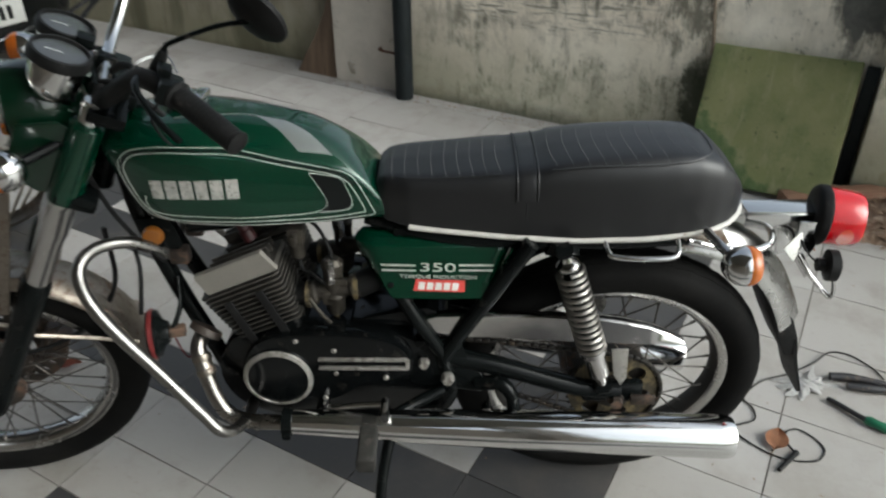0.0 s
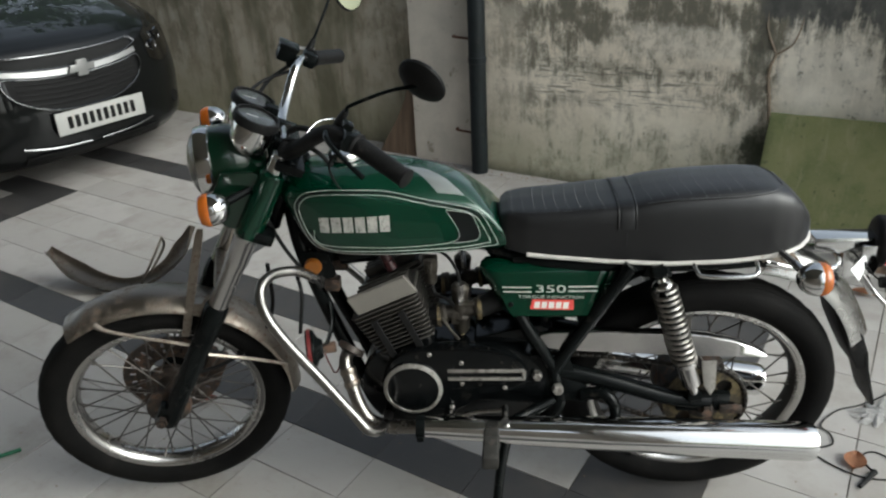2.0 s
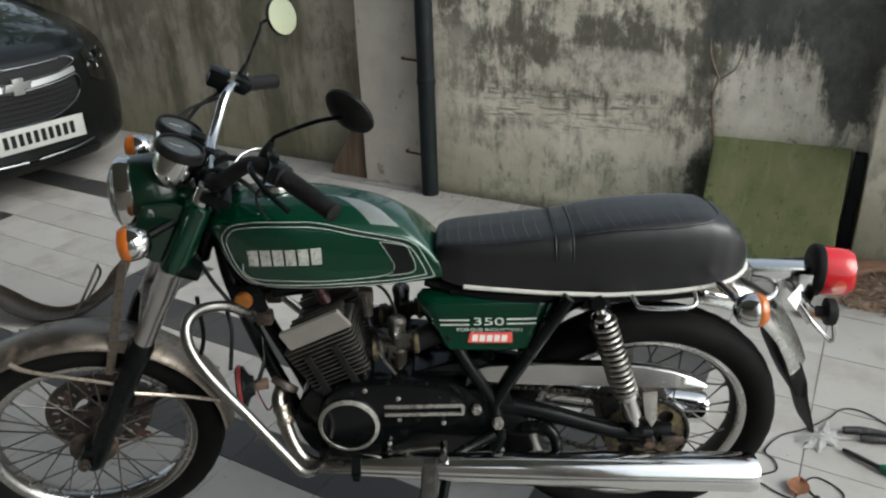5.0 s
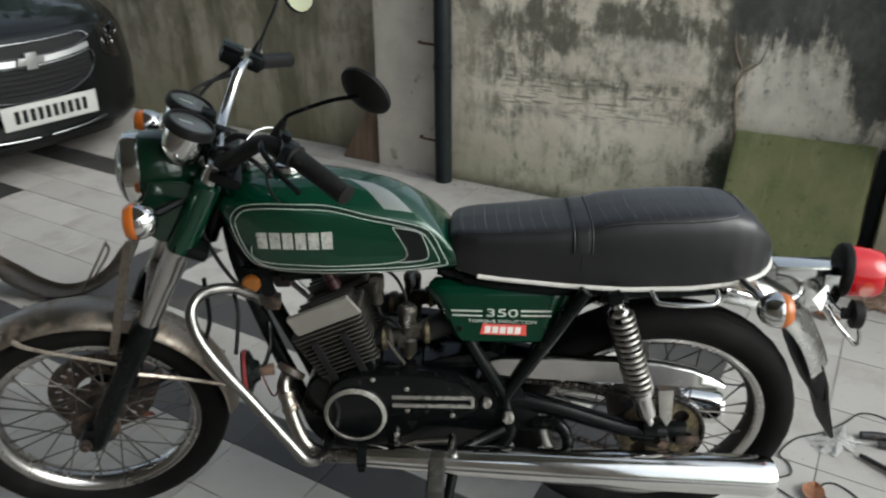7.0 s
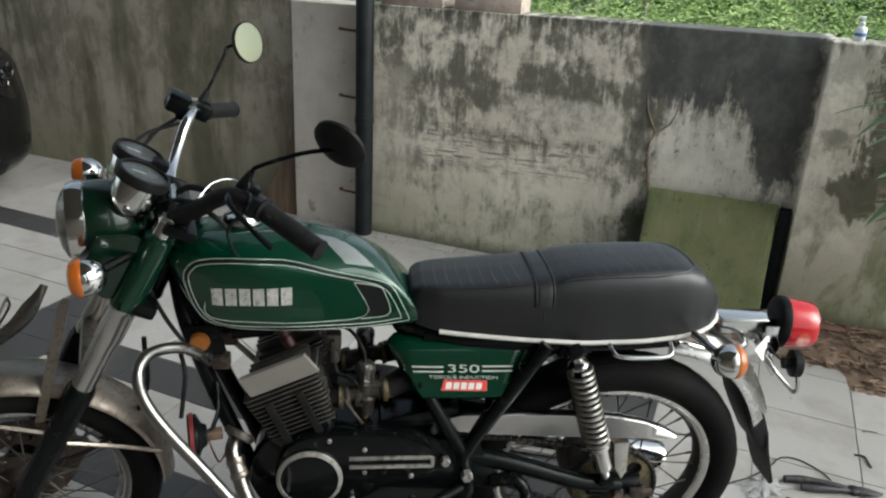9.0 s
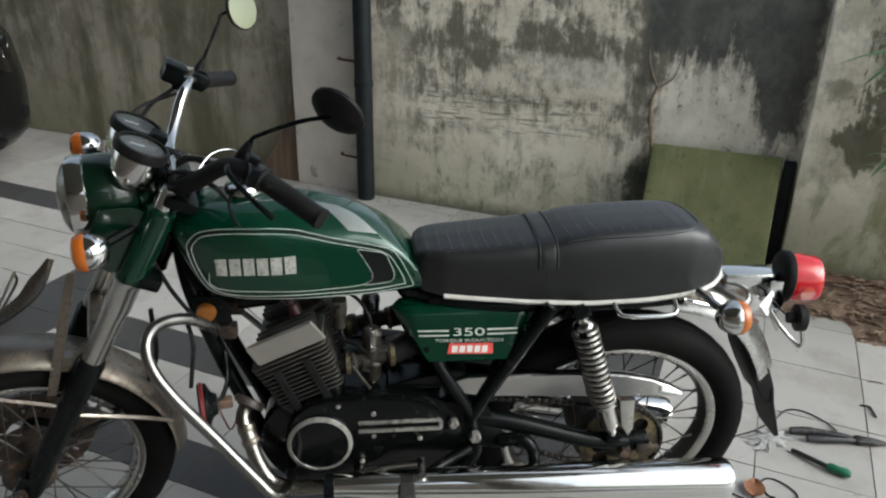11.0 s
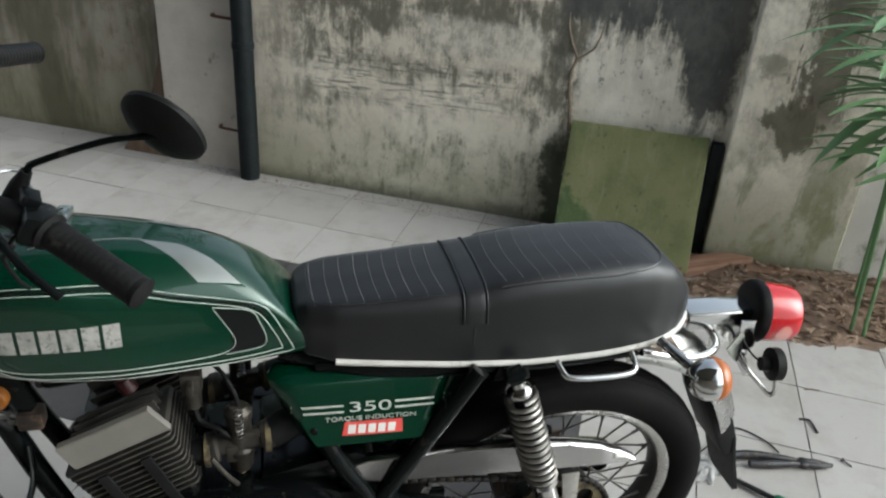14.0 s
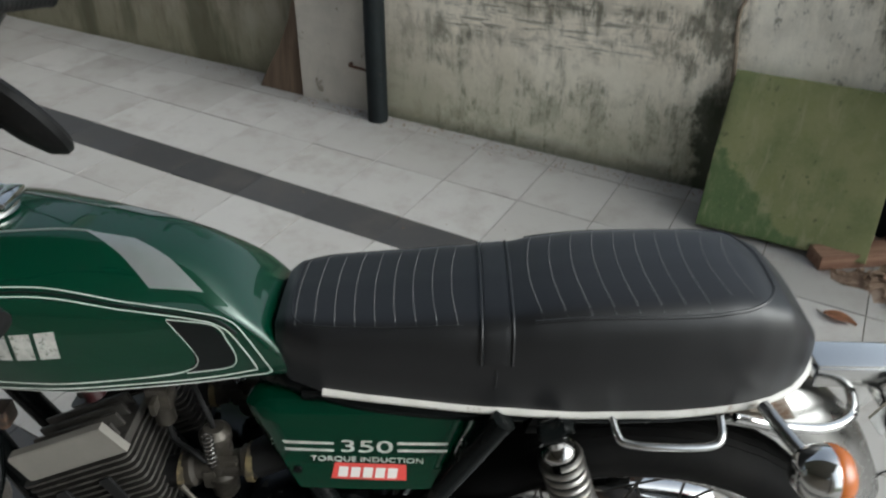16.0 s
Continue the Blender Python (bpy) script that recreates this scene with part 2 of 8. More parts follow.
        zone = n.math("MULTIPLY", n.math("MULTIPLY", n.smooth(tilted, 0.40, 0.47), n.math("SUBTRACT", 1.0, n.smooth(tilted, 0.60, 0.66))), n.math("MULTIPLY", n.smooth(x, 0.26, 0.36), n.math("SUBTRACT", 1.0, n.smooth(x, 0.95, 1.25))))
        base = n.mix(n.math("MULTIPLY", n.math("MULTIPLY", n.smooth(cut, 0.52, 0.60), zone), 0.7), base, (0.10, 0.10, 0.08))
        base = n.mix(n.math("MULTIPLY", n.math("MULTIPLY", n.smooth(cut, 0.34, 0.42), zone), n.math("MULTIPLY", n.smooth(mid, 0.45, 0.6), 0.35)), base, (0.22, 0.20, 0.155))
    pores = n.noise(1.0, 5.0, 0.7, vec=n.scaled((60.0, 40.0, 28.0)))
    base = n.mix(n.math("MULTIPLY", n.smooth(pores, 0.62, 0.7), n.math("MULTIPLY_ADD", area, 0.45, 0.1)), base, (0.09, 0.085, 0.065))
    # moss at the foot
    foot = n.math("MULTIPLY", n.math("SUBTRACT", 1.0, n.smooth(n.math("ADD", z, n.math("MULTIPLY", mid, 0.45)), 0.25, 0.72)), green)
    base = n.mix(foot, base, (0.15, 0.165, 0.075))
    # darker still in the lowest strip, with a ragged upper edge
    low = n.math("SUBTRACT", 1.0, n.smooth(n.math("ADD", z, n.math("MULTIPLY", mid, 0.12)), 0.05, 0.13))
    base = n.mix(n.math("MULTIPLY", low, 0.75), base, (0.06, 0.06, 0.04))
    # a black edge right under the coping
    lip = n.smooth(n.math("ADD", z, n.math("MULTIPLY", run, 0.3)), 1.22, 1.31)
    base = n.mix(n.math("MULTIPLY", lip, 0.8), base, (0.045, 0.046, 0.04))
    if dark_from < 90:
        edge = n.math("ADD", x, n.math("MULTIPLY", n.math("SUBTRACT", mid, 0.5), 0.16))
        inside = n.math("MULTIPLY", n.smooth(edge, dark_from - 0.03, dark_from + 0.05), n.math("SUBTRACT", 1.0, n.smooth(edge, dark_to, dark_to + 0.05)))
        # the stain's lower edge drops to the right-hand side
        slant = n.math("MULTIPLY", n.smooth(x, dark_from + 0.42, dark_to - 0.08), 0.3)
        ragged = n.math("ADD", n.math("ADD", z, slant), n.math("ADD", n.math("MULTIPLY", n.math("SUBTRACT", run, 0.5), 0.3), n.math("MULTIPLY", n.math("SUBTRACT", mid, 0.5), 0.3)))
        # a patch of cleaner plaster above the slab
        fresh = n.math("MULTIPLY", n.math("MULTIPLY", n.smooth(edge, 1.385, 1.43), n.smooth(n.math("ADD", z, n.math("MULTIPLY", mid, 0.15)), 0.42, 0.5)), n.math("SUBTRACT", 1.0, n.smooth(small, 0.56, 0.68)))
        base = n.mix(n.math("MULTIPLY", fresh, 0.8), base, n.mix(n.smooth(big, 0.4, 0.65), (0.68, 0.63, 0.53), (0.83, 0.78, 0.68)))
        # dark runs beside the climbing root
        beside = n.math("SUBTRACT", 1.0, n.smooth(n.math("ADD", n.math("ABSOLUTE", n.math("SUBTRACT", x, 1.325)), n.math("MULTIPLY", n.math("SUBTRACT", run, 0.5), 0.16)), 0.012, 0.04))
        base = n.mix(n.math("MULTIPLY", n.math("MULTIPLY", beside, n.smooth(n.math("ADD", z, n.math("MULTIPLY", mid, 0.3)), 0.68, 0.8)), 0.75), base, (0.075, 0.075, 0.058))
        brown = n.math("MULTIPLY", inside, n.smooth(n.math("ADD", ragged, n.math("MULTIPLY", n.math("SUBTRACT", small, 0.5), 0.4)), 0.70, 0.82))
        base = n.mix(n.math("MULTIPLY", brown, 0.55), base, (0.17, 0.15, 0.11))
        stain = n.math("MULTIPLY", inside, n.smooth(ragged, 0.78, 0.845))
        base = n.mix(n.math("MULTIPLY", stain, n.math("MULTIPLY_ADD", n.smooth(spots, 0.40, 0.54), 0.55, 0.40)), base, n.mix(n.smooth(clump, 0.4, 0.65), (0.060, 0.063, 0.060), (0.12, 0.12, 0.11)))
    if bands:
        wide = n.noise(1.0, 5.0, 0.6, vec=n.scaled((2.6, 1.0, 0.55), off=(0.4, 0, 0)), distort=0.3)
        base = n.mix(0.3, base, (0.30, 0.25, 0.17))
        base = n.mix(n.math("MULTIPLY", n.smooth(wide, 0.47, 0.62), 0.75), base, (0.085, 0.08, 0.045))
    if blotch:
        wet = n.noise(1.0, 6.0, 0.62, vec=n.scaled((5.5, 3.0, 4.2), off=(0.35, 0, 0.2)), distort=0.2)
        base = n.mix(n.math("MULTIPLY", n.smooth(wet, 0.62, 0.69), 0.55), base, (0.13, 0.12, 0.07))
        veil = n.noise(1.0, 5.0, 0.65, vec=n.scaled((7.0, 5.0, 3.0), off=(0.1, 0, 0.7)), distort=0.3)
        base = n.mix(n.math("MULTIPLY", n.math("MULTIPLY", n.smooth(veil, 0.44, 0.6), n.math("SUBTRACT", 1.0, n.smooth(z, 0.25, 0.6))), 0.75), base, (0.17, 0.175, 0.075))
        # one large damp blotch and the dark run above it
        far = n.math("ADD", n.math("ABSOLUTE", n.math("SUBTRACT", x, 2.19)), n.math("MULTIPLY", n.math("ABSOLUTE", n.math("SUBTRACT", z, 0.56)), 0.9))
        far = n.math("ADD", far, n.math("MULTIPLY", n.math("SUBTRACT", n.math("ADD", n.math("MULTIPLY", mid, 0.6), n.math("MULTIPLY", run, 0.4)), 0.5), 0.42))
        base = n.mix(n.math("MULTIPLY", n.math("SUBTRACT", 1.0, n.smooth(far, 0.09, 0.13)), 0.85), base, (0.085, 0.078, 0.045))
        run_up = n.math("ADD", n.math("ABSOLUTE", n.math("SUBTRACT", x, 2.25)), n.math("MULTIPLY", n.math("SUBTRACT", run, 0.5), 0.3))
        base = n.mix(n.math("MULTIPLY", n.math("MULTIPLY", n.math("SUBTRACT", 1.0, n.smooth(n.math("ADD", run_up, n.math("MULTIPLY", n.math("SUBTRACT", small, 0.5), 0.25)), 0.06, 0.10)), n.smooth(z, 0.52, 0.62)), 0.85), base, n.mix(n.smooth(clump, 0.42, 0.6), (0.075, 0.068, 0.045), (0.17, 0.15, 0.105)))
    if dark_from < 90:
        # wet moss beside the leaning slab
        damp = n.math("ADD", n.math("ABSOLUTE", n.math("SUBTRACT", x, 1.365)), n.math("MULTIPLY", n.math("SUBTRACT", mid, 0.5), 0.28))
        low_damp = n.math("SUBTRACT", 1.0, n.smooth(n.math("ADD", z, n.math("MULTIPLY", mid, 0.3)), 0.45, 0.6))
        base = n.mix(n.math("MULTIPLY", n.math("MULTIPLY", n.math("SUBTRACT", 1.0, n.smooth(damp, 0.03, 0.09)), low_damp), 0.9), base, (0.035, 0.042, 0.022))
    specks = n.smooth(n.cells(55.0), 0.0, 0.16)
    base = n.mix(n.math("MULTIPLY", n.math("SUBTRACT", 1.0, specks), n.math("MULTIPLY", mid, 0.5)), base, (0.1, 0.09, 0.07))
    height = n.math("ADD", n.math("MULTIPLY", fine, 0.4), n.math("ADD", n.math("MULTIPLY", mid, 1.0), n.math("MULTIPLY", mould, -0.5)))
    n.bump(height, 0.5, 0.004)
    return n.done(Base_Color=base, Roughness=0.92)


def tile_material(name, light, dark, stain):
    n = Nodes(name)
    rnd = n.random()
    vec = n.t.nodes.new("ShaderNodeVectorMath")
    vec.operation = "ADD"
    n.link(n.obj, vec.inputs[0])
    n.link(n.math("MULTIPLY", rnd, 40.0), vec.inputs[1])
    v = vec.outputs[0]
    big, fine = n.noise(5.0, 6.0, 0.65, vec=v), n.noise(70.0, 4.0, vec=v)
    scuff = n.noise(1.0, 5.0, 0.7, vec=n.scaled((14.0, 60.0, 10.0), v))
    base = n.mix(rnd, dark, light)
    base = n.mix(n.math("MULTIPLY", n.smooth(big, 0.45, 0.72), 0.55), base, stain)
    base = n.mix(n.math("MULTIPLY", n.smooth(scuff, 0.58, 0.75), 0.35), base, stain)
    base = n.mix(n.math("MULTIPLY", n.smooth(fine, 0.6, 0.75), 0.3), base, stain)
    n.bump(n.math("ADD", fine, big), 0.12, 0.001)
    return n.done(Base_Color=base, Roughness=n.math("MULTIPLY_ADD", big, 0.3, 0.36))


M_TILE = tile_material("pale floor tile", (0.37, 0.355, 0.335), (0.31, 0.295, 0.275), (0.22, 0.198, 0.172))
M_TILE_DARK = tile_material("charcoal floor tile", (0.048, 0.047, 0.048), (0.035, 0.034, 0.034), (0.085, 0.076, 0.068))
M_GROUT = surface("grout", (0.12, 0.105, 0.09), 0.9, bump=0.4)
M_WALL = plaster_wall("mouldy plaster", 1.29, 1.95, green=0.5, streaks=0.5, tone=1.03)
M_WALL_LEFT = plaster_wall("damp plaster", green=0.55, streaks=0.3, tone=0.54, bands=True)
M_PIER = surface("pale cement render", (0.5, 0.46, 0.40), 0.9, vary=0.14, grain=120, patch=5, bump=0.35, dirt=(0.16, 0.13, 0.09), dirt_amount=0.12)
M_WALL_END = plaster_wall("mossy plaster", green=0.6, streaks=0.08, blotch=True, tone=1.08)
M_WALL_FAR = surface("grey cement render", (0.62, 0.59, 0.53), 0.9, vary=0.16, patch=3, bump=0.3, dirt=(0.2, 0.2, 0.13), dirt_amount=0.25)
M_POST = surface("black post paint", (0.009, 0.012, 0.013), 0.6, vary=0.35, patch=14, bump=0.3, dirt=(0.03, 0.03, 0.027), dirt_amount=0.12, spec=0.2)
M_RUST = surface("rusty iron", (0.11, 0.05, 0.03), 0.85, metal=0.3, vary=0.4, bump=0.6)
M_SLAB = None


def moss_stone():
    n = Nodes("mossy green stone")
    big, fine, mid = n.noise(3.5, 6.0, 0.65), n.noise(85.0, 4.0), n.noise(14.0, 5.0)
    base = n.mix(n.smooth(big, 0.35, 0.65), (0.128, 0.144, 0.058), (0.208, 0.205, 0.096))
    base = n.mix(n.math("MULTIPLY", n.smooth(mid, 0.5, 0.68), 0.5), base, (0.136, 0.152, 0.054))
    base = n.mix(n.math("MULTIPLY", n.smooth(n.noise(4.7, 5.0), 0.52, 0.64), 0.4), base, (0.080, 0.115, 0.042))
    x, y, z = n.xyz()
    corner = n.math("ADD", n.math("ADD", n.math("MULTIPLY", x, 0.9), y), n.math("MULTIPLY", n.math("SUBTRACT", mid, 0.5), 0.35))
    base = n.mix(n.math("MULTIPLY", n.math("SUBTRACT", 1.0, n.smooth(corner, 0.02, 0.07)), 0.8), base, (0.053, 0.099, 0.032))
    base = n.mix(n.math("MULTIPLY", n.smooth(fine, 0.55, 0.8), 0.5), base, (0.240, 0.232, 0.136))
    streak = n.noise(1.0, 6.0, 0.7, vec=n.scaled((26.0, 7.0, 9.0)), distort=0.5)
    base = n.mix(n.math("MULTIPLY", n.smooth(streak, 0.5, 0.7), 0.5), base, (0.256, 0.240, 0.136))
    base = n.mix(n.math("MULTIPLY", n.smooth(n.noise(38.0, 4.0), 0.64, 0.7), 0.6), base, (0.048, 0.056, 0.029))
    n.bump(n.math("ADD", fine, mid), 0.4, 0.002)
    return n.done(Base_Color=base, Roughness=0.93)


M_SLAB = moss_stone()


def wood(name, a, b, along="x", rough=0.8):
    n = Nodes(name)
    s = {"x": (3.0, 45.0, 45.0), "y": (45.0, 3.0, 45.0), "z": (45.0, 45.0, 3.0)}[along]
    grain = n.noise(1.0, 6.0, 0.65, vec=n.scaled(s), distort=0.6)
    big = n.noise(4.0, 4.0)
    base = n.mix(n.smooth(grain, 0.35, 0.65), a, b)
    base = n.mix(n.math("MULTIPLY", n.smooth(big, 0.5, 0.7), 0.5), base, tuple(c * 0.5 for c in a))
    n.bump(grain, 0.5, 0.002)
    return n.done(Base_Color=base, Roughness=rough)


M_BOARD = wood("old brown board", (0.10, 0.066, 0.042), (0.155, 0.105, 0.068), "z")
M_PLANK = wood("reddish weathered plank", (0.15, 0.075, 0.045), (0.24, 0.14, 0.09), "x")
M_BRICK = surface("weathered brick", (0.40, 0.33, 0.28), 0.9, vary=0.25, grain=90, patch=10, bump=0.5, dirt=(0.2, 0.17, 0.14), dirt_amount=0.2)
M_SOIL = surface("brown soil and litter", (0.19, 0.125, 0.085), 0.95, vary=0.45, grain=45, patch=9, bump=0.9, dirt=(0.34, 0.26, 0.2), dirt_amount=0.3)
M_LITTER = None


def leafy(name, a, b, rough=0.55):
    n = Nodes(name)
    f = n.island()
    base = n.mix(f, a, b)
    base = n.mix(n.math("MULTIPLY", n.noise(30.0, 3.0), 0.25), base, tuple(c * 0.7 for c in a))
    n.p.inputs["Subsurface Weight"].default_value = 0.0
    return n.done(Base_Color=base, Roughness=rough)


M_LITTER = leafy("dry leaf litter", (0.14, 0.085, 0.05), (0.33, 0.24, 0.17), 0.9)
M_LEAF = leafy("bamboo-like leaf", (0.10, 0.19, 0.08), (0.17, 0.29, 0.12), 0.5)
# one foliage in two greens: sunlight and the shade of gaps are in the colours
M_BUSH = leafy("sunlit undergrowth", (0.26, 0.40, 0.10), (0.52, 0.64, 0.24), 0.6)
M_BUSH_MID = leafy("mid-green leaves for shaded gaps", (0.12, 0.22, 0.05), (0.26, 0.38, 0.11), 0.6)
M_BUSH_DARK = leafy("deep foliage", (0.03, 0.075, 0.02), (0.08, 0.16, 0.04), 0.6)
M_DRYLEAF = surface("dry orange leaf", (0.36, 0.17, 0.09), 0.8, vary=0.25, grain=150, patch=30, bump=0.3)
M_EARTH = surface("weedy ground", (0.07, 0.10, 0.035), 0.95, vary=0.5, grain=8, patch=0.6, bump=0.6)
# for the unseen roof, rear wall and columns; kept dark against bright reflections
M_UNSEEN_ROOF = surface("dark concrete, unseen roof", (0.20, 0.19, 0.175), 0.85, vary=0.06, grain=40, patch=1.0, bump=0.1)
M_UNSEEN_WALL = surface("brown paint of unseen blocks", (0.21, 0.18, 0.15), 0.85, vary=0.08, grain=30, patch=0.8, bump=0.15)


# ---- the yard: floor, boundary wall, unseen roof and rear wall
FLOOR_TURN = -29.5
E1 = Vector((math.cos(radians(FLOOR_TURN)), math.sin(radians(FLOOR_TURN)), 0))
E2 = Vector((-E1.y, E1.x, 0))
WALL = pose(-0.15, 3.56, 0, 0, 0, -28.0)  # local x runs along the wall, y away from the yard
TOP = 1.125
SLOPE = 1.52  # the yard falls away from the wall
FALL = Matrix.Translation((0, 3.56, 0)) @ Matrix.Rotation(radians(SLOPE), 4, "X") @ Matrix.Translation((0, -3.56, 0))


def floor_z(y):
    return (y - 3.56) * math.tan(radians(SLOPE))



def structure(name, bm, material, m=None, smooth=0):
    return tagged(part(name, bm, material, m=m, smooth=smooth), kind="structure")


# weedy ground all round, out to the horizon
ground_bm = bmesh.new()
bmesh.ops.create_grid(ground_bm, x_segments=60, y_segments=60, size=400)
structure("ground", ground_bm, M_EARTH, pose(0, 0, -0.32))

floor = structure("floor", box((14.0, 7.4, 0.1), (2.5, 0, 0)), M_GROUT, FALL @ pose(-0.9, 0.95, -0.0535, 0, 0, FLOOR_TURN))
tagged(floor, label="tiled yard floor in pale tiles with dark bands")

# boundary wall: long mouldy panel, a paler pier, a set-back length behind the car, and two end panels
def wall_piece(name, material, x0, x1, y0, y1, top, bevel=0.006):
    structure(name, box((x1 - x0, y1 - y0, top + 0.3), ((x0 + x1) / 2, (y0 + y1) / 2, top / 2 - 0.15), bevel), material, WALL)


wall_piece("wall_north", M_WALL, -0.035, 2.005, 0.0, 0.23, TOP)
wall_piece("wall_pier", M_PIER, -0.415, -0.037, 0.0, 0.25, TOP - 0.01, 0.008)
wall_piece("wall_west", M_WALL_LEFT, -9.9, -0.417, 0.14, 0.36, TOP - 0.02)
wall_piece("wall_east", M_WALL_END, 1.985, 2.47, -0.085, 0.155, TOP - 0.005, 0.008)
wall_piece("wall_far_east", M_WALL_FAR, 2.472, 9.0, -0.06, 0.16, TOP - 0.02)

# unseen roof, rear wall and columns, added to shade this side of the yard
structure("ceiling", box((8.4, 4.15, 0.15), (-1.3, -3.775, 3.1)), M_UNSEEN_ROOF, WALL)
structure("wall_south", box((9.4, 0.25, 3.4), (0.3, -5.95, 1.5), 0.0), M_UNSEEN_WALL, WALL)
for xx, yy in ((-1.4, -3.6), (2.7, -3.6)):
    structure("porch_column", box((0.3, 0.3, 3.4), (xx, yy, 1.325), 0.01), M_UNSEEN_WALL, WALL)


# ---- the motorcycle's materials
def paint(name, col, flake=0.25, rough=0.28):
    n = Nodes(name)
    big, fine = n.noise(7.0, 4.0), n.noise(900.0, 2.0)
    base = n.mix(n.math("MULTIPLY", fine, 0.5), col, tuple(c * 1.7 for c in col))
    base = n.mix(n.math("MULTIPLY", n.smooth(n.noise(23.0, 6.0, 0.7), 0.6, 0.75), 0.3), base, tuple(c * 0.6 + 0.02 for c in col))
    n.p.inputs["Coat Weight"].default_value = 0.8
    n.p.inputs["Coat IOR"].default_value = 1.45
    n.p.inputs["Specular IOR Level"].default_value = 0.3
    n.link(n.math("MULTIPLY_ADD", big, 0.03, 0.005), n.p.inputs["Coat Roughness"])
    n.bump(n.noise(12.0, 2.0), 0.05, 0.002)
    return n.done(Base_Color=base, Roughness=rough, Metallic=flake)


def chrome(name, col=(0.5, 0.49, 0.48), rough=0.1, spots=0.25, rust=(0.14, 0.08, 0.05)):
    """Plated steel with haze, fine pits and some rust."""
    n = Nodes(name)
    haze, fine, pits = n.noise(9.0, 6.0, 0.7), n.noise(240.0, 3.0), n.noise(60.0, 5.0, 0.75)
    mask = n.math("MULTIPLY", n.smooth(n.math("ADD", n.math("MULTIPLY", pits, 0.6), n.math("MULTIPLY", haze, 0.4)), 0.66 - 0.22 * spots, 0.74 - 0.12 * spots), 0.9)
    base = n.mix(mask, n.mix(n.math("MULTIPLY", haze, 0.5), col, tuple(c * 0.72 for c in col)), rust)
    r = n.math("ADD", n.math("MULTIPLY_ADD", n.smooth(haze, 0.35, 0.75), 0.16, rough), n.math("MULTIPLY", mask, 0.5), clamp=True)
    n.bump(n.math("ADD", n.math("MULTIPLY", fine, 0.3), haze), 0.06, 0.001)
    return n.done(Base_Color=base, Roughness=r, Metallic=n.math("MULTIPLY_ADD", mask, -0.7, 1.0))


def vinyl():
    n = Nodes("black seat vinyl")
    grain, big, crease = n.cells(420.0), n.noise(5.0, 5.0), n.noise(1.0, 4.0, 0.6, vec=n.scaled((60.0, 9.0, 60.0)), distort=1.2)
    base = n.mix(n.smooth(big, 0.3, 0.7), (0.003, 0.0032, 0.0037), (0.006, 0.0062, 0.007))
    # blue-tinted sheen stands in for the sky's reflection along the seat top
    n.p.inputs["Sheen Weight"].default_value = 0.15
    n.p.inputs["Sheen Roughness"].default_value = 0.3
    n.p.inputs["Sheen Tint"].default_value = (0.85, 0.9, 1.0, 1.0)
    n.bump(n.math("ADD", n.math("MULTIPLY", grain, 0.5), n.math("MULTIPLY", crease, 0.6)), 0.12, 0.0012)
    return n.done(Base_Color=base, Roughness=n.math("MULTIPLY_ADD", big, 0.12, 0.36), Specular_IOR_Level=0.5)


def plastic_lens(name, col, rough=0.18):
    n = Nodes(name)
    ribs = n.noise(1.0, 2.0, vec=n.scaled((40.0, 180.0, 180.0)))
    n.p.inputs["Transmission Weight"].default_value = 0.35
    n.p.inputs["Coat Weight"].default_value = 0.2
    n.bump(ribs, 0.15, 0.001)
    return n.done(Base_Color=n.mix(n.noise(30.0), col, tuple(c * 0.8 for c in col)), Roughness=rough)


def glass(name, rough=0.03):
    n = Nodes(name)
    n.p.inputs["Transmission Weight"].default_value = 1.0
    return n.done(Base_Color=(0.93, 0.95, 0.94), Roughness=n.math("MULTIPLY_ADD", n.noise(20.0), 0.08, rough))


def rubber_tyre():
    n = Nodes("worn tyre rubber")
    big, fine = n.noise(8.0, 6.0, 0.7), n.noise(120.0, 4.0)
    base = n.mix(n.smooth(big, 0.35, 0.7), (0.004, 0.004, 0.004), (0.009, 0.0085, 0.008))
    base = n.mix(n.math("MULTIPLY", n.smooth(n.noise(14.0, 6.0, 0.75), 0.58, 0.72), 0.35), base, (0.022, 0.02, 0.018))
    n.bump(n.math("ADD", fine, big), 0.4, 0.001)
    return n.done(Base_Color=base, Roughness=n.math("MULTIPLY_ADD", big, 0.2, 0.62), Specular_IOR_Level=0.07)


M_GREEN = paint("deep green metallic paint", (0.0005, 0.0235, 0.0115), 0.3, 0.25)
M_GREEN_DARK = paint("dark green paint", (0.0008, 0.011, 0.005), 0.15, 0.3)
M_STRIPE = surface("silver stripe", (0.22, 0.235, 0.23), 0.3, metal=0.5, vary=0.15, bump=0.0, coat=0.4)
M_PIN = surface("pale pinstripe", (0.42, 0.44, 0.40), 0.4, vary=0.1, bump=0.0)
M_DECAL_SILVER = surface("worn silver lettering", (0.48, 0.47, 0.44), 0.35, metal=0.4, vary=0.25, patch=60, bump=0.0, dirt=(0.12, 0.13, 0.1), dirt_amount=0.3)
M_DECAL_RED = surface("red sticker", (0.55, 0.06, 0.05), 0.4, vary=0.08, bump=0.0)
M_DECAL_BLACK = surface("black decal", (0.005, 0.006, 0.006), 0.3, vary=0.2, bump=0.0, coat=0.0, spec=0.25)
M_LETTER = surface("worn pale lettering", (0.38, 0.38, 0.35), 0.4, vary=0.25, grain=200, patch=70, bump=0.0)
M_WHITE = surface("white sticker print", (0.62, 0.60, 0.57), 0.45, vary=0.06, bump=0.0)
M_CHROME = chrome("pitted chrome")
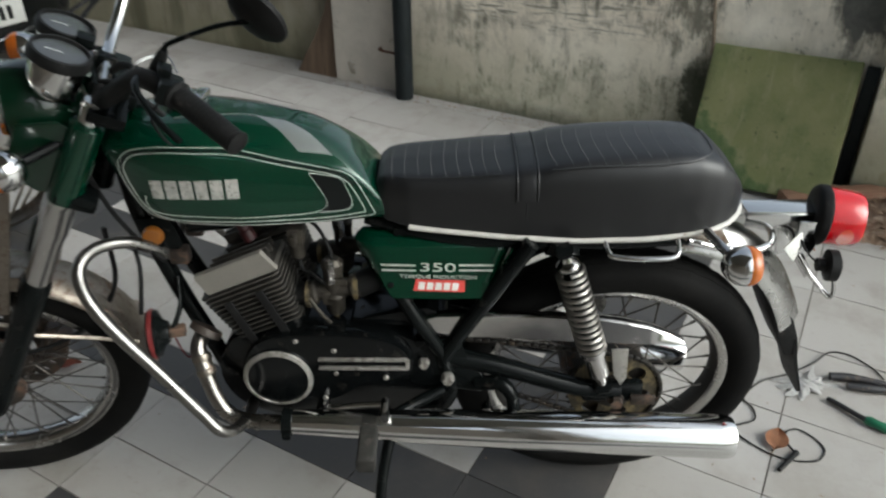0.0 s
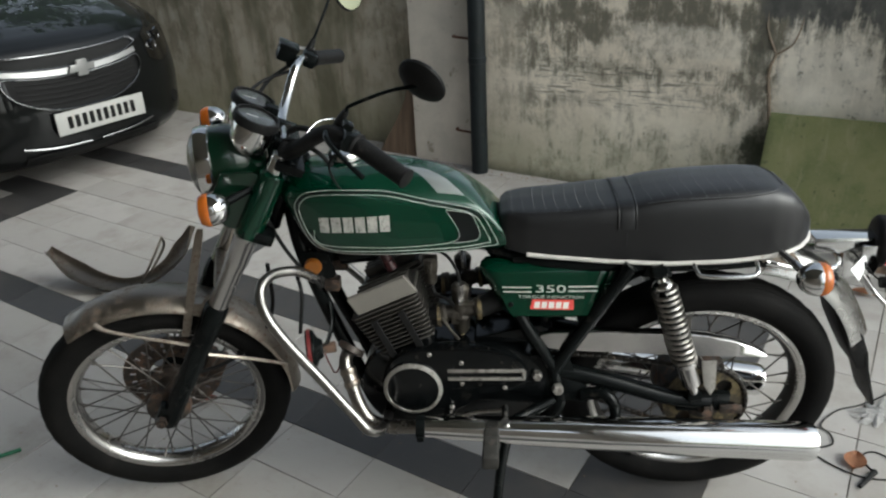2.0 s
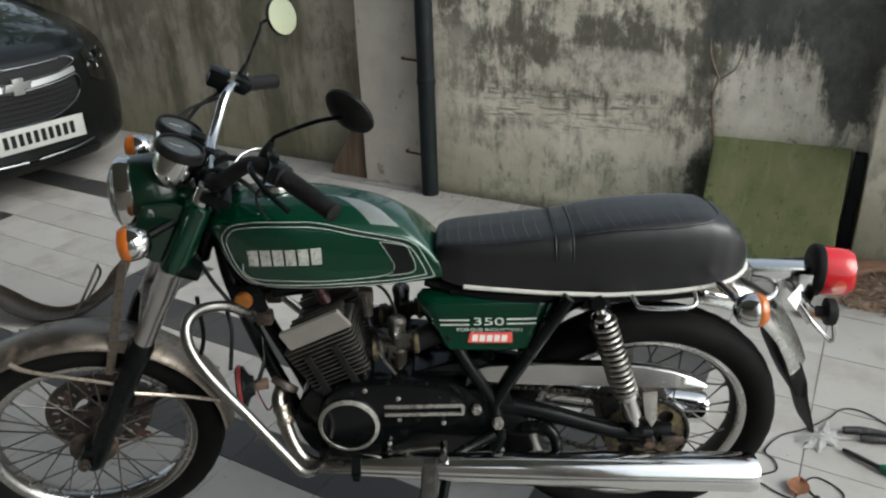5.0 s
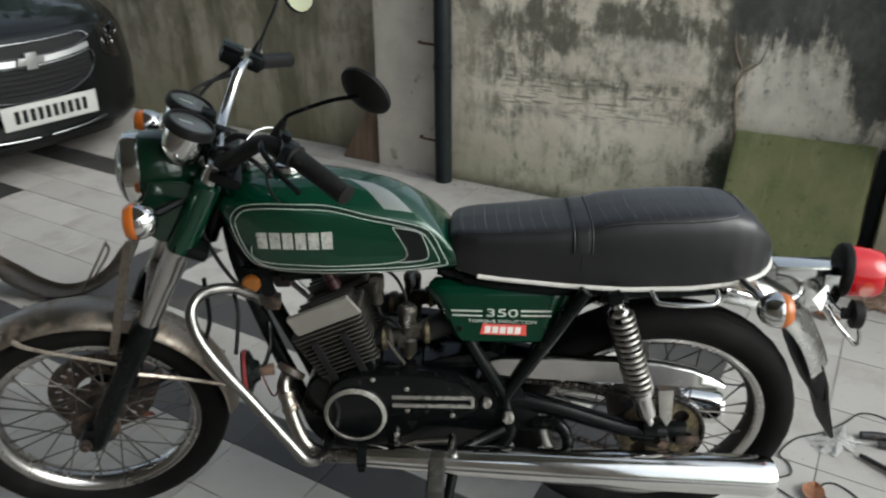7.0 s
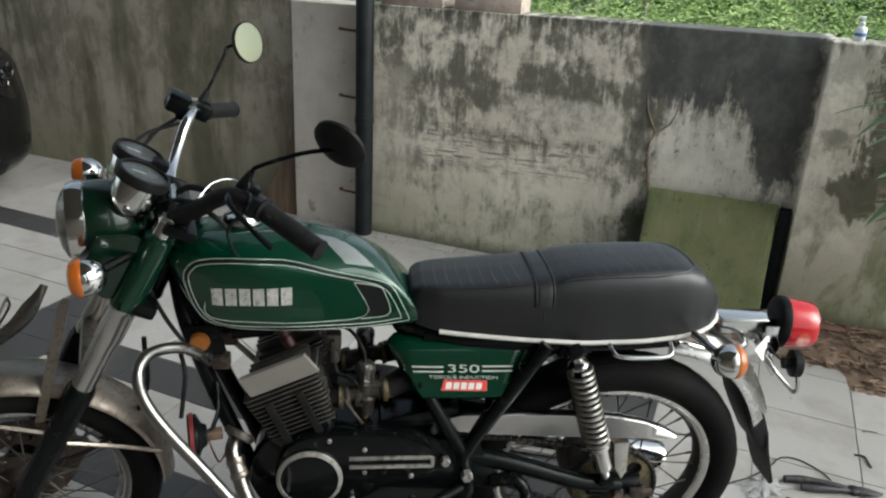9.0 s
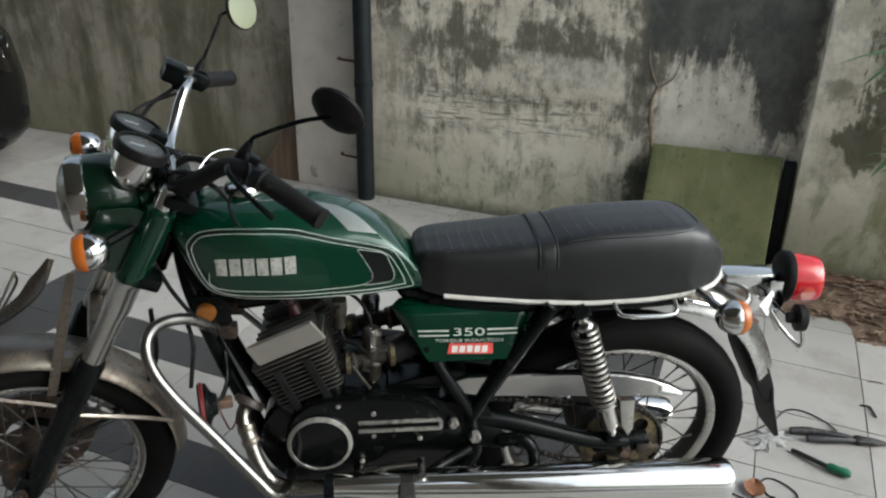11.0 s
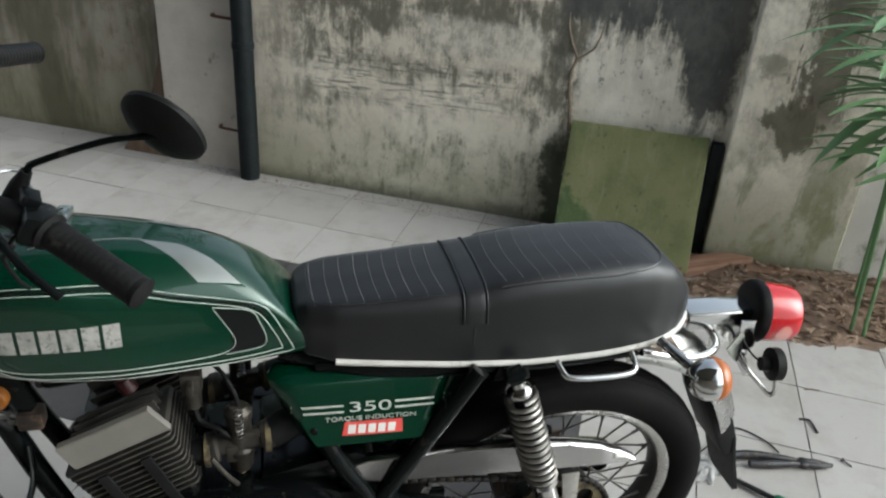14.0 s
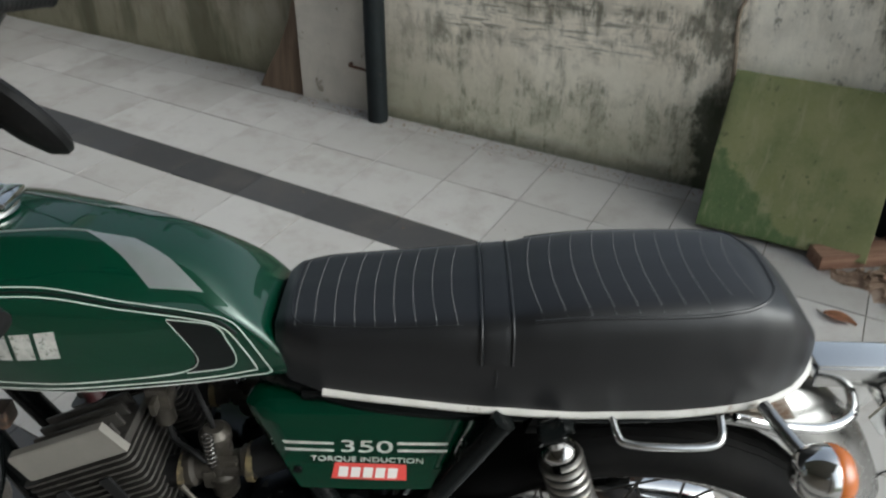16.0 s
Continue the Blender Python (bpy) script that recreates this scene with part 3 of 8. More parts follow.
M_CHROME_GOOD = chrome("bright chrome", (0.68, 0.68, 0.67), 0.06, 0.05)
M_CHROME_GUARD = chrome("hazed mudguard chrome", (0.33, 0.326, 0.315), 0.2, 0.22)
M_CHROME_CAR = chrome("dusty trim chrome", (0.15, 0.152, 0.155), 0.16, 0.05)
M_CHROME_OLD = chrome("dull rusted chrome", (0.27, 0.24, 0.205), 0.33, 0.74, (0.135, 0.08, 0.048))
M_ALLOY = surface("dull cast alloy", (0.34, 0.325, 0.30), 0.5, metal=0.75, vary=0.2, grain=150, patch=14, bump=0.25, dirt=(0.07, 0.06, 0.05), dirt_amount=0.35)
M_ALLOY_CLEAN = surface("machined alloy", (0.47, 0.455, 0.43), 0.42, metal=0.7, vary=0.08, grain=200, patch=9, bump=0.1)
M_BLACK = surface("black frame paint", (0.004, 0.005, 0.005), 0.25, vary=0.35, grain=90, patch=12, bump=0.10, dirt=(0.02, 0.017, 0.014), dirt_amount=0.08, spec=0.12)
M_ENGINE = surface("black engine enamel", (0.0025, 0.003, 0.0032), 0.14, vary=0.3, grain=160, patch=15, bump=0.06, dirt=(0.02, 0.018, 0.015), dirt_amount=0.05, spec=0.22)
M_FIN = surface("blackened fin alloy", (0.06, 0.056, 0.05), 0.42, metal=0.5, vary=0.35, grain=150, patch=18, bump=0.2, dirt=(0.02, 0.018, 0.016), dirt_amount=0.3)
M_HEAD = surface("brown-grey head alloy", (0.235, 0.22, 0.195), 0.5, metal=0.3, vary=0.1, grain=200, patch=9, bump=0.12)
M_OILY = surface("oily dirty metal", (0.045, 0.036, 0.03), 0.5, metal=0.4, vary=0.5, grain=80, patch=18, bump=0.5, dirt=(0.12, 0.07, 0.045), dirt_amount=0.4)
M_GREASE = surface("black chain grease", (0.014, 0.012, 0.010), 0.5, metal=0.2, vary=0.4, grain=80, patch=18, bump=0.4, dirt=(0.05, 0.035, 0.022), dirt_amount=0.25, spec=0.25)
M_BRASS = surface("stained gold sprocket", (0.17, 0.135, 0.07), 0.5, metal=0.5, vary=0.4, grain=90, patch=16, bump=0.2, dirt=(0.025, 0.02, 0.015), dirt_amount=0.6)
M_RUBBER = surface("black rubber", (0.009, 0.009, 0.009), 0.55, vary=0.3, grain=130, patch=20, bump=0.3, dirt=(0.035, 0.032, 0.03), dirt_amount=0.1, spec=0.15)
M_TYRE = rubber_tyre()
M_VINYL = vinyl()
M_PIPING = surface("grey piping thread", (0.085, 0.085, 0.085), 0.7, vary=0.25, patch=80, bump=0.2)
M_TRIM = surface("off-white seat trim", (0.47, 0.455, 0.42), 0.35, vary=0.12, patch=20, bump=0.1, dirt=(0.2, 0.15, 0.1), dirt_amount=0.15)
M_ORANGE = plastic_lens("orange indicator lens", (0.62, 0.16, 0.02))
M_RED = plastic_lens("red tail lens", (0.72, 0.006, 0.014), 0.14)
M_RED_ORANGE = plastic_lens("orange-red reflector", (0.8, 0.06, 0.02))
M_AMBER = plastic_lens("amber side reflector", (0.42, 0.15, 0.02), 0.35)
M_GLASS = glass("lamp glass")
# dim green base colour stands in for greenery reflected in the glass
M_MIRROR = surface("green-tinted mirror glass", (0.24, 0.25, 0.175), 0.03, metal=1.0, vary=0.02, bump=0.0)
# grey lifted into the dial colour in place of sky on the cover glass
M_DIAL = surface("dial face greyed for glass glare", (0.065, 0.068, 0.072), 0.3, vary=0.2, bump=0.0, coat=1.0)
M_REDWIRE = surface("red insulation", (0.12, 0.014, 0.014), 0.45, vary=0.2, bump=0.0)
M_RIM = chrome("scuffed chrome rim", (0.45, 0.44, 0.425), 0.2, 0.26)
M_RIMBED = chrome("dull rim inside", (0.10, 0.097, 0.092), 0.4, 0.5)
M_SPRING = chrome("dulled spring chrome", (0.36, 0.345, 0.32), 0.34, 0.15)
M_CRASH = chrome("scratched crash bar chrome", (0.24, 0.232, 0.22), 0.27, 0.35)
M_CARB = surface("oil-stained carburettor alloy", (0.052, 0.046, 0.037), 0.45, metal=0.6, vary=0.4, grain=120, patch=25, bump=0.3, dirt=(0.03, 0.025, 0.02), dirt_amount=0.4)
M_SPOKE = chrome("dull spoke steel", (0.13, 0.12, 0.11), 0.35, 0.5)
M_HEADER = chrome("heat-stained header chrome", (0.24, 0.225, 0.205), 0.26, 0.55, (0.07, 0.05, 0.035))
M_PEG = surface("grey worn peg rubber", (0.022, 0.021, 0.019), 0.7, vary=0.3, grain=120, patch=30, bump=0.3, dirt=(0.05, 0.045, 0.04), dirt_amount=0.25, spec=0.2)
M_DARKRED = surface("dark red rubber", (0.03, 0.004, 0.005), 0.5, vary=0.3, bump=0.1)


from mathutils.bvhtree import BVHTree

# ---- the motorcycle: local x to the rear, y to its right, z up
BIKE = pose(0, 1.235, 0, 0, 0, -1.2)
bike = thing("motorcycle", "dark green classic motorcycle with black seat and chrome exhausts", "motorcycle", BIKE)
RAKE, STEER = 29.0, 18.0
AXLE = Vector((-0.925, 0, 0.303))
UP = Vector((math.sin(radians(RAKE)), 0, math.cos(radians(RAKE))))
PIVOT = AXLE + Vector((math.cos(radians(RAKE)), 0, -math.sin(radians(RAKE)))) * 0.05
TURNED = Matrix.Translation(PIVOT) @ Matrix.Rotation(radians(STEER), 4, UP) @ Matrix.Translation(-PIVOT)
FORK = TURNED @ pose(*AXLE, 0, RAKE, 0)  # local z runs up the fork from the axle
LEVEL = pose(0, 0, 0, 0, -RAKE, 0)  # upright again, inside the fork's frame


def bp(name, bm, mat, parent=None, label="", m=None, smooth=40):
    return part(name, bm, mat, parent or bike, label, m, smooth)


def tree_of(bm):
    return BVHTree.FromBMesh(bm)


def on_side(tree, x, z, proud):
    hit = tree.ray_cast(Vector((x, -1, z)), Vector((0, 1, 0)))
    return Vector((x, (hit[0].y if hit[0] else -0.1) - proud, z))


def on_top(tree, x, y, proud):
    hit = tree.ray_cast(Vector((x, y, 2)), Vector((0, 0, -1)))
    return Vector((x, y, (hit[0].z if hit[0] else 0.8) + proud))


def decal(tree, outline, proud=0.0012, cuts=4, place=on_side):
    """A thin film that lies on a curved skin; the outline is seen from the side or from above."""
    bm = bmesh.new()
    bm.faces.new([bm.verts.new((*q, 0)) for q in outline])
    bmesh.ops.triangulate(bm, faces=bm.faces)
    bmesh.ops.subdivide_edges(bm, edges=bm.edges, cuts=cuts, use_grid_fill=True)
    for v in bm.verts:
        v.co = place(tree, v.co.x, v.co.y, proud)
    return bm


def pinstripe(tree, pts, radius=0.0009, closed=False):
    path = spline([(q[0], 0, q[1]) for q in pts], 6, closed)
    return tube([on_side(tree, q.x, q.z, 0.0004) for q in path], radius, 6, 1, closed)


# wheels
def tyre_mesh(radius, width, bead):
    h = radius - bead
    half = width / 2
    prof = [(bead, -half * 0.62), (bead + 0.2 * h, -half * 0.92), (bead + 0.5 * h, -half), (bead + 0.76 * h, -half * 0.9), (bead + 0.9 * h, -half * 0.68)]
    crown = [(bead + h * (1 - 0.1 * (a * a)), half * 0.62 * a) for a in (-0.9, -0.62, -0.58, -0.22, -0.18, 0.18, 0.22, 0.58, 0.62, 0.9)]
    grooves = [crown[0], crown[1], (crown[1][0] - 0.004, crown[1][1] + 0.001), (crown[2][0] - 0.004, crown[2][1]), crown[2], crown[3], (crown[3][0] - 0.004, crown[3][1] + 0.0005),
               (crown[4][0] - 0.004, crown[4][1]), crown[4], crown[5], (crown[5][0] - 0.004, crown[5][1]), (crown[6][0] - 0.004, crown[6][1]), crown[6], crown[7],
               (crown[7][0] - 0.004, crown[7][1]), (crown[8][0] - 0.004, crown[8][1]), crown[8], crown[9]]
    prof = prof + grooves + [(r, -a) for r, a in reversed(prof[:5])]
    bm = lathe(prof, sides=120)
    for v in bm.verts:
        r = math.hypot(v.co.x, v.co.z)
        if r > bead + 0.84 * h and int(round(math.atan2(v.co.z, v.co.x) / (2 * math.pi) * 120)) % 3 == 0:
            f = 1 - 0.0014 / r
            v.co.x, v.co.z = v.co.x * f, v.co.z * f
    return bm


def rim_mesh(outer, half):
    prof = [(outer + 0.006, -half), (outer + 0.004, -half + 0.004), (outer - 0.004, -half + 0.006), (outer - 0.012, -half * 0.55), (outer - 0.016, 0),
            (outer - 0.012, half * 0.55), (outer - 0.004, half - 0.006), (outer + 0.004, half - 0.004), (outer + 0.006, half),
            (outer - 0.003, half + 0.001), (outer - 0.011, half - 0.002), (outer - 0.019, half * 0.5), (outer - 0.022, 0), (outer - 0.019, -half * 0.5), (outer - 0.011, -half + 0.002), (outer - 0.003, -half - 0.001)]
    return lathe(prof, sides=96, closed=True)


def spokes(wheel, rim_r, hub_r, flange):
    """Thirty-six crossed wire spokes."""
    meshes = []
    for side in (-1, 1):
        for lead in (-1, 1):
            a = Vector((hub_r * math.cos(0), side * flange, 0))
            ang = radians(38) * lead
            b = Vector((rim_r * math.cos(ang), side * 0.006, rim_r * math.sin(ang)))
            way = b - a
            me = shape(joined(tube([a, b], 0.0019, 6, 1), tube([b - way.normalized() * 0.014, b], 0.0032, 6, 1)), 40)
            me.materials.append(M_SPOKE)
            meshes.append(me)
    for k in range(36):
        alike("spoke", meshes[k % 4], wheel, Matrix.Rotation(2 * math.pi * k / 36, 4, "Y"))


def drilled_disc(r0, r1, thick, slots=24):
    """A brake disc with rows of slots cut through."""
    radii = [r0, r0 + (r1 - r0) * 0.22, r0 + (r1 - r0) * 0.42, r0 + (r1 - r0) * 0.52, r0 + (r1 - r0) * 0.74, r1 - 0.001, r1]
    sides = slots * 3
    bm = bmesh.new()
    ring = [[bm.verts.new((r * math.cos(2 * math.pi * k / sides), 0, r * math.sin(2 * math.pi * k / sides))) for k in range(sides)] for r in radii]
    for i in range(len(radii) - 1):
        for k in range(sides):
            if i == 1 and k % 6 == 0 or i == 3 and k % 3 == 0:
                continue
            j = (k + 1) % sides
            bm.faces.new((ring[i][k], ring[i][j], ring[i + 1][j], ring[i + 1][k]))
    got = bmesh.ops.extrude_face_region(bm, geom=bm.faces[:])
    bmesh.ops.translate(bm, vec=(0, thick, 0), verts=[v for v in got["geom"] if isinstance(v, bmesh.types.BMVert)])
    return bm


WHEEL_F = TURNED @ pose(-0.945, 0, 0.251, 0, RAKE, 0)
front_wheel = bp("front_wheel", rim_mesh(0.229, 0.027), M_RIM, label="scuffed chrome front wheel rim", m=WHEEL_F)
bp("tyre", tyre_mesh(0.301, 0.084, 0.232), M_TYRE, front_wheel, "worn black front tyre")
bp("hub", lathe([(0.0, -0.058), (0.018, -0.058), (0.02, -0.05), (0.052, -0.046), (0.054, -0.036), (0.034, -0.03), (0.03, 0.0), (0.036, 0.03), (0.06, 0.036), (0.062, 0.046), (0.02, 0.052), (0.0, 0.055)]), M_OILY, front_wheel, "rusty cast front hub")
bp("brake_disc", drilled_disc(0.058, 0.122, 0.006), M_OILY, front_wheel, "rusty slotted brake disc", pose(0, 0.066, 0.01))
spokes(front_wheel, 0.211, 0.05, 0.034)
rear_wheel = bp("rear_wheel", rim_mesh(0.247, 0.03), M_RIM, label="scuffed chrome rear wheel rim", m=pose(0.345, -0.002, 0.272, 9, 0, 0))
bp("tyre", tyre_mesh(0.322, 0.098, 0.2515), M_TYRE, rear_wheel, "worn black rear tyre")
bp("hub", lathe([(0.0, -0.07), (0.02, -0.07), (0.03, -0.055), (0.07, -0.05), (0.085, -0.045), (0.088, 0.045), (0.07, 0.055), (0.02, 0.06), (0.0, 0.07)]), M_OILY, rear_wheel, "dirty drum brake hub")
spokes(rear_wheel, 0.225, 0.084, 0.04)
bp("rim_bed", lathe([(0.2320, -0.0225), (0.2262, -0.013), (0.2240, 0), (0.2262, 0.013), (0.2320, 0.0225)], sides=96), M_RIMBED, rear_wheel, "dull grey inside of the rim")


# fork, headlamp, bars
def fork_leg(side):
    y = 0.09 * side
    lower = bp("fork_slider", joined(rod((0.012, y, -0.065), (0.012, y, 0.315), [(0.0, 0), (0.017, 0.0), (0.021, 0.02), (0.023, 0.08), (0.0235, 0.6), (0.026, 0.8), (0.028, 0.97), (0.024, 1.0), (0.0, 1.0)], 24),
                                     box((0.045, 0.03, 0.06), (0.0, y, -0.035), 0.008), box((0.03, 0.02, 0.05), (0.022, y * 0.93, 0.24), 0.006)), M_BLACK, label="black lower fork leg", m=FORK)
    bp("axle_nut", rod((-0.008, y, -0.045), (-0.008, y + 0.034 * side, -0.045), [(0.0, 0), (0.014, 0.0), (0.014, 0.8), (0.008, 0.82), (0.008, 1.0), (0.0, 1.0)], 6), M_OILY, lower)
    bp("fork_shroud", rod((0.012, y, 0.31), (0.012, y, 0.515), [(0.0, 0), (0.022, 0.0), (0.0225, 0.55), (0.0255, 0.62), (0.0255, 0.93), (0.028, 0.95), (0.028, 0.985), (0.02, 1.0), (0.0, 1.0)], 24), M_CHROME, label="scratched chrome fork shroud", m=FORK)
    bp("fork_cover", rod((0.012, y, 0.512), (0.012, y, 0.672), [(0.0, 0), (0.0285, 0.0), (0.0295, 0.05), (0.0285, 0.5), (0.0275, 0.96), (0.02, 1.0), (0.0, 1.0)], 24), M_GREEN, label="green painted fork cover", m=FORK)
    bp("headlamp_ear", plate([(-0.085, 0.535), (-0.03, 0.515), (0.0, 0.52), (0.0, 0.65), (-0.03, 0.655), (-0.085, 0.63)], 0.005, pose(0, y * 1.02, 0), 0.0015), M_GREEN_DARK, m=FORK)
    bp("fork_tube", rod((0.012, y, 0.668), (0.012, y, 0.712), [(0.0, 0), (0.018, 0.0), (0.018, 0.8), (0.015, 0.84), (0.015, 1.0), (0.0, 1.0)], 16), M_CHROME_GOOD, m=FORK)


fork_leg(-1)
fork_leg(1)
bp("upper_yoke", joined(box((0.06, 0.235, 0.022), (0.035, 0, 0.695), 0.006), box((0.05, 0.07, 0.03), (0.055, 0, 0.693), 0.008)), M_BLACK, label="black upper fork yoke", m=FORK)
bp("lower_yoke", box((0.07, 0.235, 0.028), (0.03, 0, 0.522), 0.008), M_BLACK, m=FORK)
bp("steering_head", rod((0.062, 0, 0.505), (0.062, 0, 0.69), [(0.0, 0), (0.03, 0.0), (0.027, 0.1), (0.025, 0.9), (0.03, 1.0), (0.0, 1.0)], 20), M_BLACK, m=FORK)
LAMP = FORK @ pose(-0.088, 0, 0.608) @ LEVEL  # x points back along the lamp
headlamp = bp("headlamp", lathe([(0.073, -0.012), (0.077, 0.0), (0.077, 0.035), (0.069, 0.068), (0.052, 0.092), (0.025, 0.106), (0.0, 0.109)], "x", 40, Matrix.Scale(-1, 4, (1, 0, 0)) @ pose(0, 0, 0, 0, 180, 0)), M_GREEN_DARK, label="green painted headlamp shell", m=LAMP)
bp("rim", lathe([(0.074, -0.002), (0.079, -0.006), (0.08, -0.02), (0.076, -0.034), (0.07, -0.036), (0.069, -0.028)], "x", 40), M_CHROME_GOOD, headlamp, "chrome headlamp rim")
bp("lens", lathe([(0.071, -0.03), (0.062, -0.042), (0.045, -0.051), (0.022, -0.056), (0.0, -0.0575)], "x", 40), M_GLASS, headlamp, "clear domed headlamp glass").visible_shadow = False
bp("reflector", lathe([(0.07, -0.026), (0.055, -0.004), (0.03, 0.01), (0.0, 0.014)], "x", 40), M_CHROME_GOOD, headlamp)


def indicator(at, facing, stalk_to, m, name="indicator"):
    """A round indicator: chrome bowl, orange lens and a stalk. facing: -1 to the front, 1 to the rear."""
    body = bp(name, lathe([(0.0, -0.030 * 1), (0.012, -0.029), (0.024, -0.021), (0.0315, -0.008), (0.0335, 0.004), (0.033, 0.010), (0.031, 0.012)], "x", 32), M_CHROME_GOOD, label="chrome indicator with an orange lens", m=m @ Matrix.Translation(at) @ pose(0, 0, 0, 0, 0, 0 if facing > 0 else 180))
    bp("lens", lathe([(0.0325, 0.006), (0.034, 0.010), (0.0335, 0.018), (0.028, 0.027), (0.016, 0.031), (0.0, 0.032)], "x", 32), M_ORANGE, body, "orange indicator lens")
    local = (m @ Matrix.Translation(at) @ pose(0, 0, 0, 0, 0, 0 if facing > 0 else 180)).inverted() @ m
    bp("stalk", tube([local @ Vector(stalk_to), local @ (Vector(at) * 0.5 + Vector(stalk_to) * 0.5), local @ Vector(at)], 0.0085, 12, 4), M_BLACK if name == "indicator" else M_CHROME, body)
    return body


FRONT = FORK @ Matrix.Translation((-0.08, 0, 0.582)) @ LEVEL
indicator((0, -0.152, -0.0), -1, (0.07, -0.09, 0.0), FRONT)
indicator((0, 0.185, 0.04), -1, (0.07, 0.09, 0.02), FRONT)


def gauge(y, z):
    g = bp("gauge", lathe([(0.0, -0.04), (0.026, -0.04), (0.036, -0.032), (0.0415, -0.012), (0.0425, 0.028), (0.042, 0.03)], "z", 36), M_CHROME_GOOD, label="chrome cup gauge with a black bezel", m=FORK @ pose(-0.05, y, z, 0, -1, 0))
    bp("bezel", lathe([(0.0425, 0.022), (0.0475, 0.024), (0.0485, 0.032), (0.046, 0.042), (0.041, 0.043), (0.040, 0.037)], "z", 36), M_RUBBER, g, "black rubber gauge bezel")
    bp("dial", lathe([(0.0405, 0.034), (0.02, 0.0345), (0.0, 0.0345)], "z", 36), M_DIAL, g)
    bp("needle", box((0.026, 0.002, 0.001), (-0.01, 0, 0.0362)), M_WHITE, g)
    bp("cover_glass", lathe([(0.0405, 0.0385), (0.02, 0.0395), (0.0, 0.04)], "z", 36), M_GLASS, g).visible_shadow = False


gauge(-0.044, 0.714)
gauge(0.078, 0.703)
bp("gauge_bracket", box((0.035, 0.16, 0.006), (-0.03, 0.016, 0.685), 0.002), M_BLACK, m=FORK)
bp("idiot_light_panel", box((0.03, 0.03, 0.02), (-0.02, 0.016, 0.755), 0.005), M_BLACK, m=FORK)

bar_pts = [(0.178, -0.335, 0.852), (0.10, -0.248, 0.846), (0.052, -0.20, 0.832), (0.028, -0.15, 0.765), (0.022, -0.09, 0.718), (0.022, 0.0, 0.712), (0.022, 0.09, 0.718), (0.026, 0.155, 0.75), (0.03, 0.207, 0.80), (0.055, 0.27, 0.808), (0.15, 0.395, 0.806)]
bp("handlebar", tube(bar_pts, 0.0112, 14, 10), M_CHROME_GOOD, label="chrome handlebar turned to the left", m=FORK)
bp("bar_sleeve", tube([tuple(q) for q in bar_pts[1:5]] + [(0.022, -0.062, 0.7165)], 0.0150, 12, 10), M_RUBBER, label="black taped wiring sleeve on the bar", m=FORK)
for y in (-0.05, 0.05):
    bp("bar_clamp", box((0.035, 0.024, 0.04), (0.022, y, 0.708), 0.007), M_BLACK, m=FORK)


def grip(a, b, name="grip"):
    prof = [(0.0, 0), (0.021, 0.0), (0.022, 0.03), (0.0165, 0.06)]
    for k in range(14):
        s = 0.08 + 0.86 * k / 14
        prof += [(0.0175, s), (0.0175, s + 0.035), (0.0170, s + 0.045)]
    prof += [(0.0185, 0.955), (0.0185, 0.985), (0.012, 1.0), (0.0, 1.0)]
    bp(name, rod(a, b, prof, 20), M_RUBBER, label="black rubber hand grip", m=FORK)


grip((0.098, -0.244, 0.847), (0.181, -0.339, 0.853))
grip((0.068, 0.283, 0.808), (0.155, 0.402, 0.806))
bp("left_switch", joined(box((0.036, 0.045, 0.036), (0.088, -0.234, 0.846), 0.008, pose(0, 0, 0)), box((0.02, 0.025, 0.012), (0.075, -0.222, 0.868), 0.003)), M_BLACK, label="black handlebar switch block", m=FORK)
bp("red_button", box((0.012, 0.014, 0.016), (0.105, -0.215, 0.838), 0.004), M_REDWIRE, label="red switch button", m=FORK)
bp("clutch_lever", tube([(0.05, -0.19, 0.84), (0.045, -0.24, 0.836), (0.075, -0.30, 0.832), (0.11, -0.33, 0.825)], [0.006, 0.0055, 0.0045, 0.005], 10, 6, flat=0.6), M_BLACK, label="black clutch lever", m=FORK)
bp("brake_reservoir", joined(box((0.044, 0.046, 0.034), (0.008, 0.268, 0.803), 0.007), box((0.048, 0.05, 0.01), (0.008, 0.268, 0.823), 0.003), box((0.03, 0.03, 0.03), (0.03, 0.27, 0.79), 0.006)), M_BLACK, label="black square brake fluid reservoir", m=FORK)
bp("right_switch", box((0.036, 0.035, 0.036), (0.062, 0.272, 0.808), 0.009), M_BLACK, m=FORK)
bp("brake_lever", tube([(0.03, 0.25, 0.80), (0.0, 0.31, 0.80), (0.04, 0.36, 0.797), (0.09, 0.41, 0.795)], [0.007, 0.0065, 0.005, 0.006], 10, 6, flat=0.6), M_ALLOY_CLEAN, m=FORK)


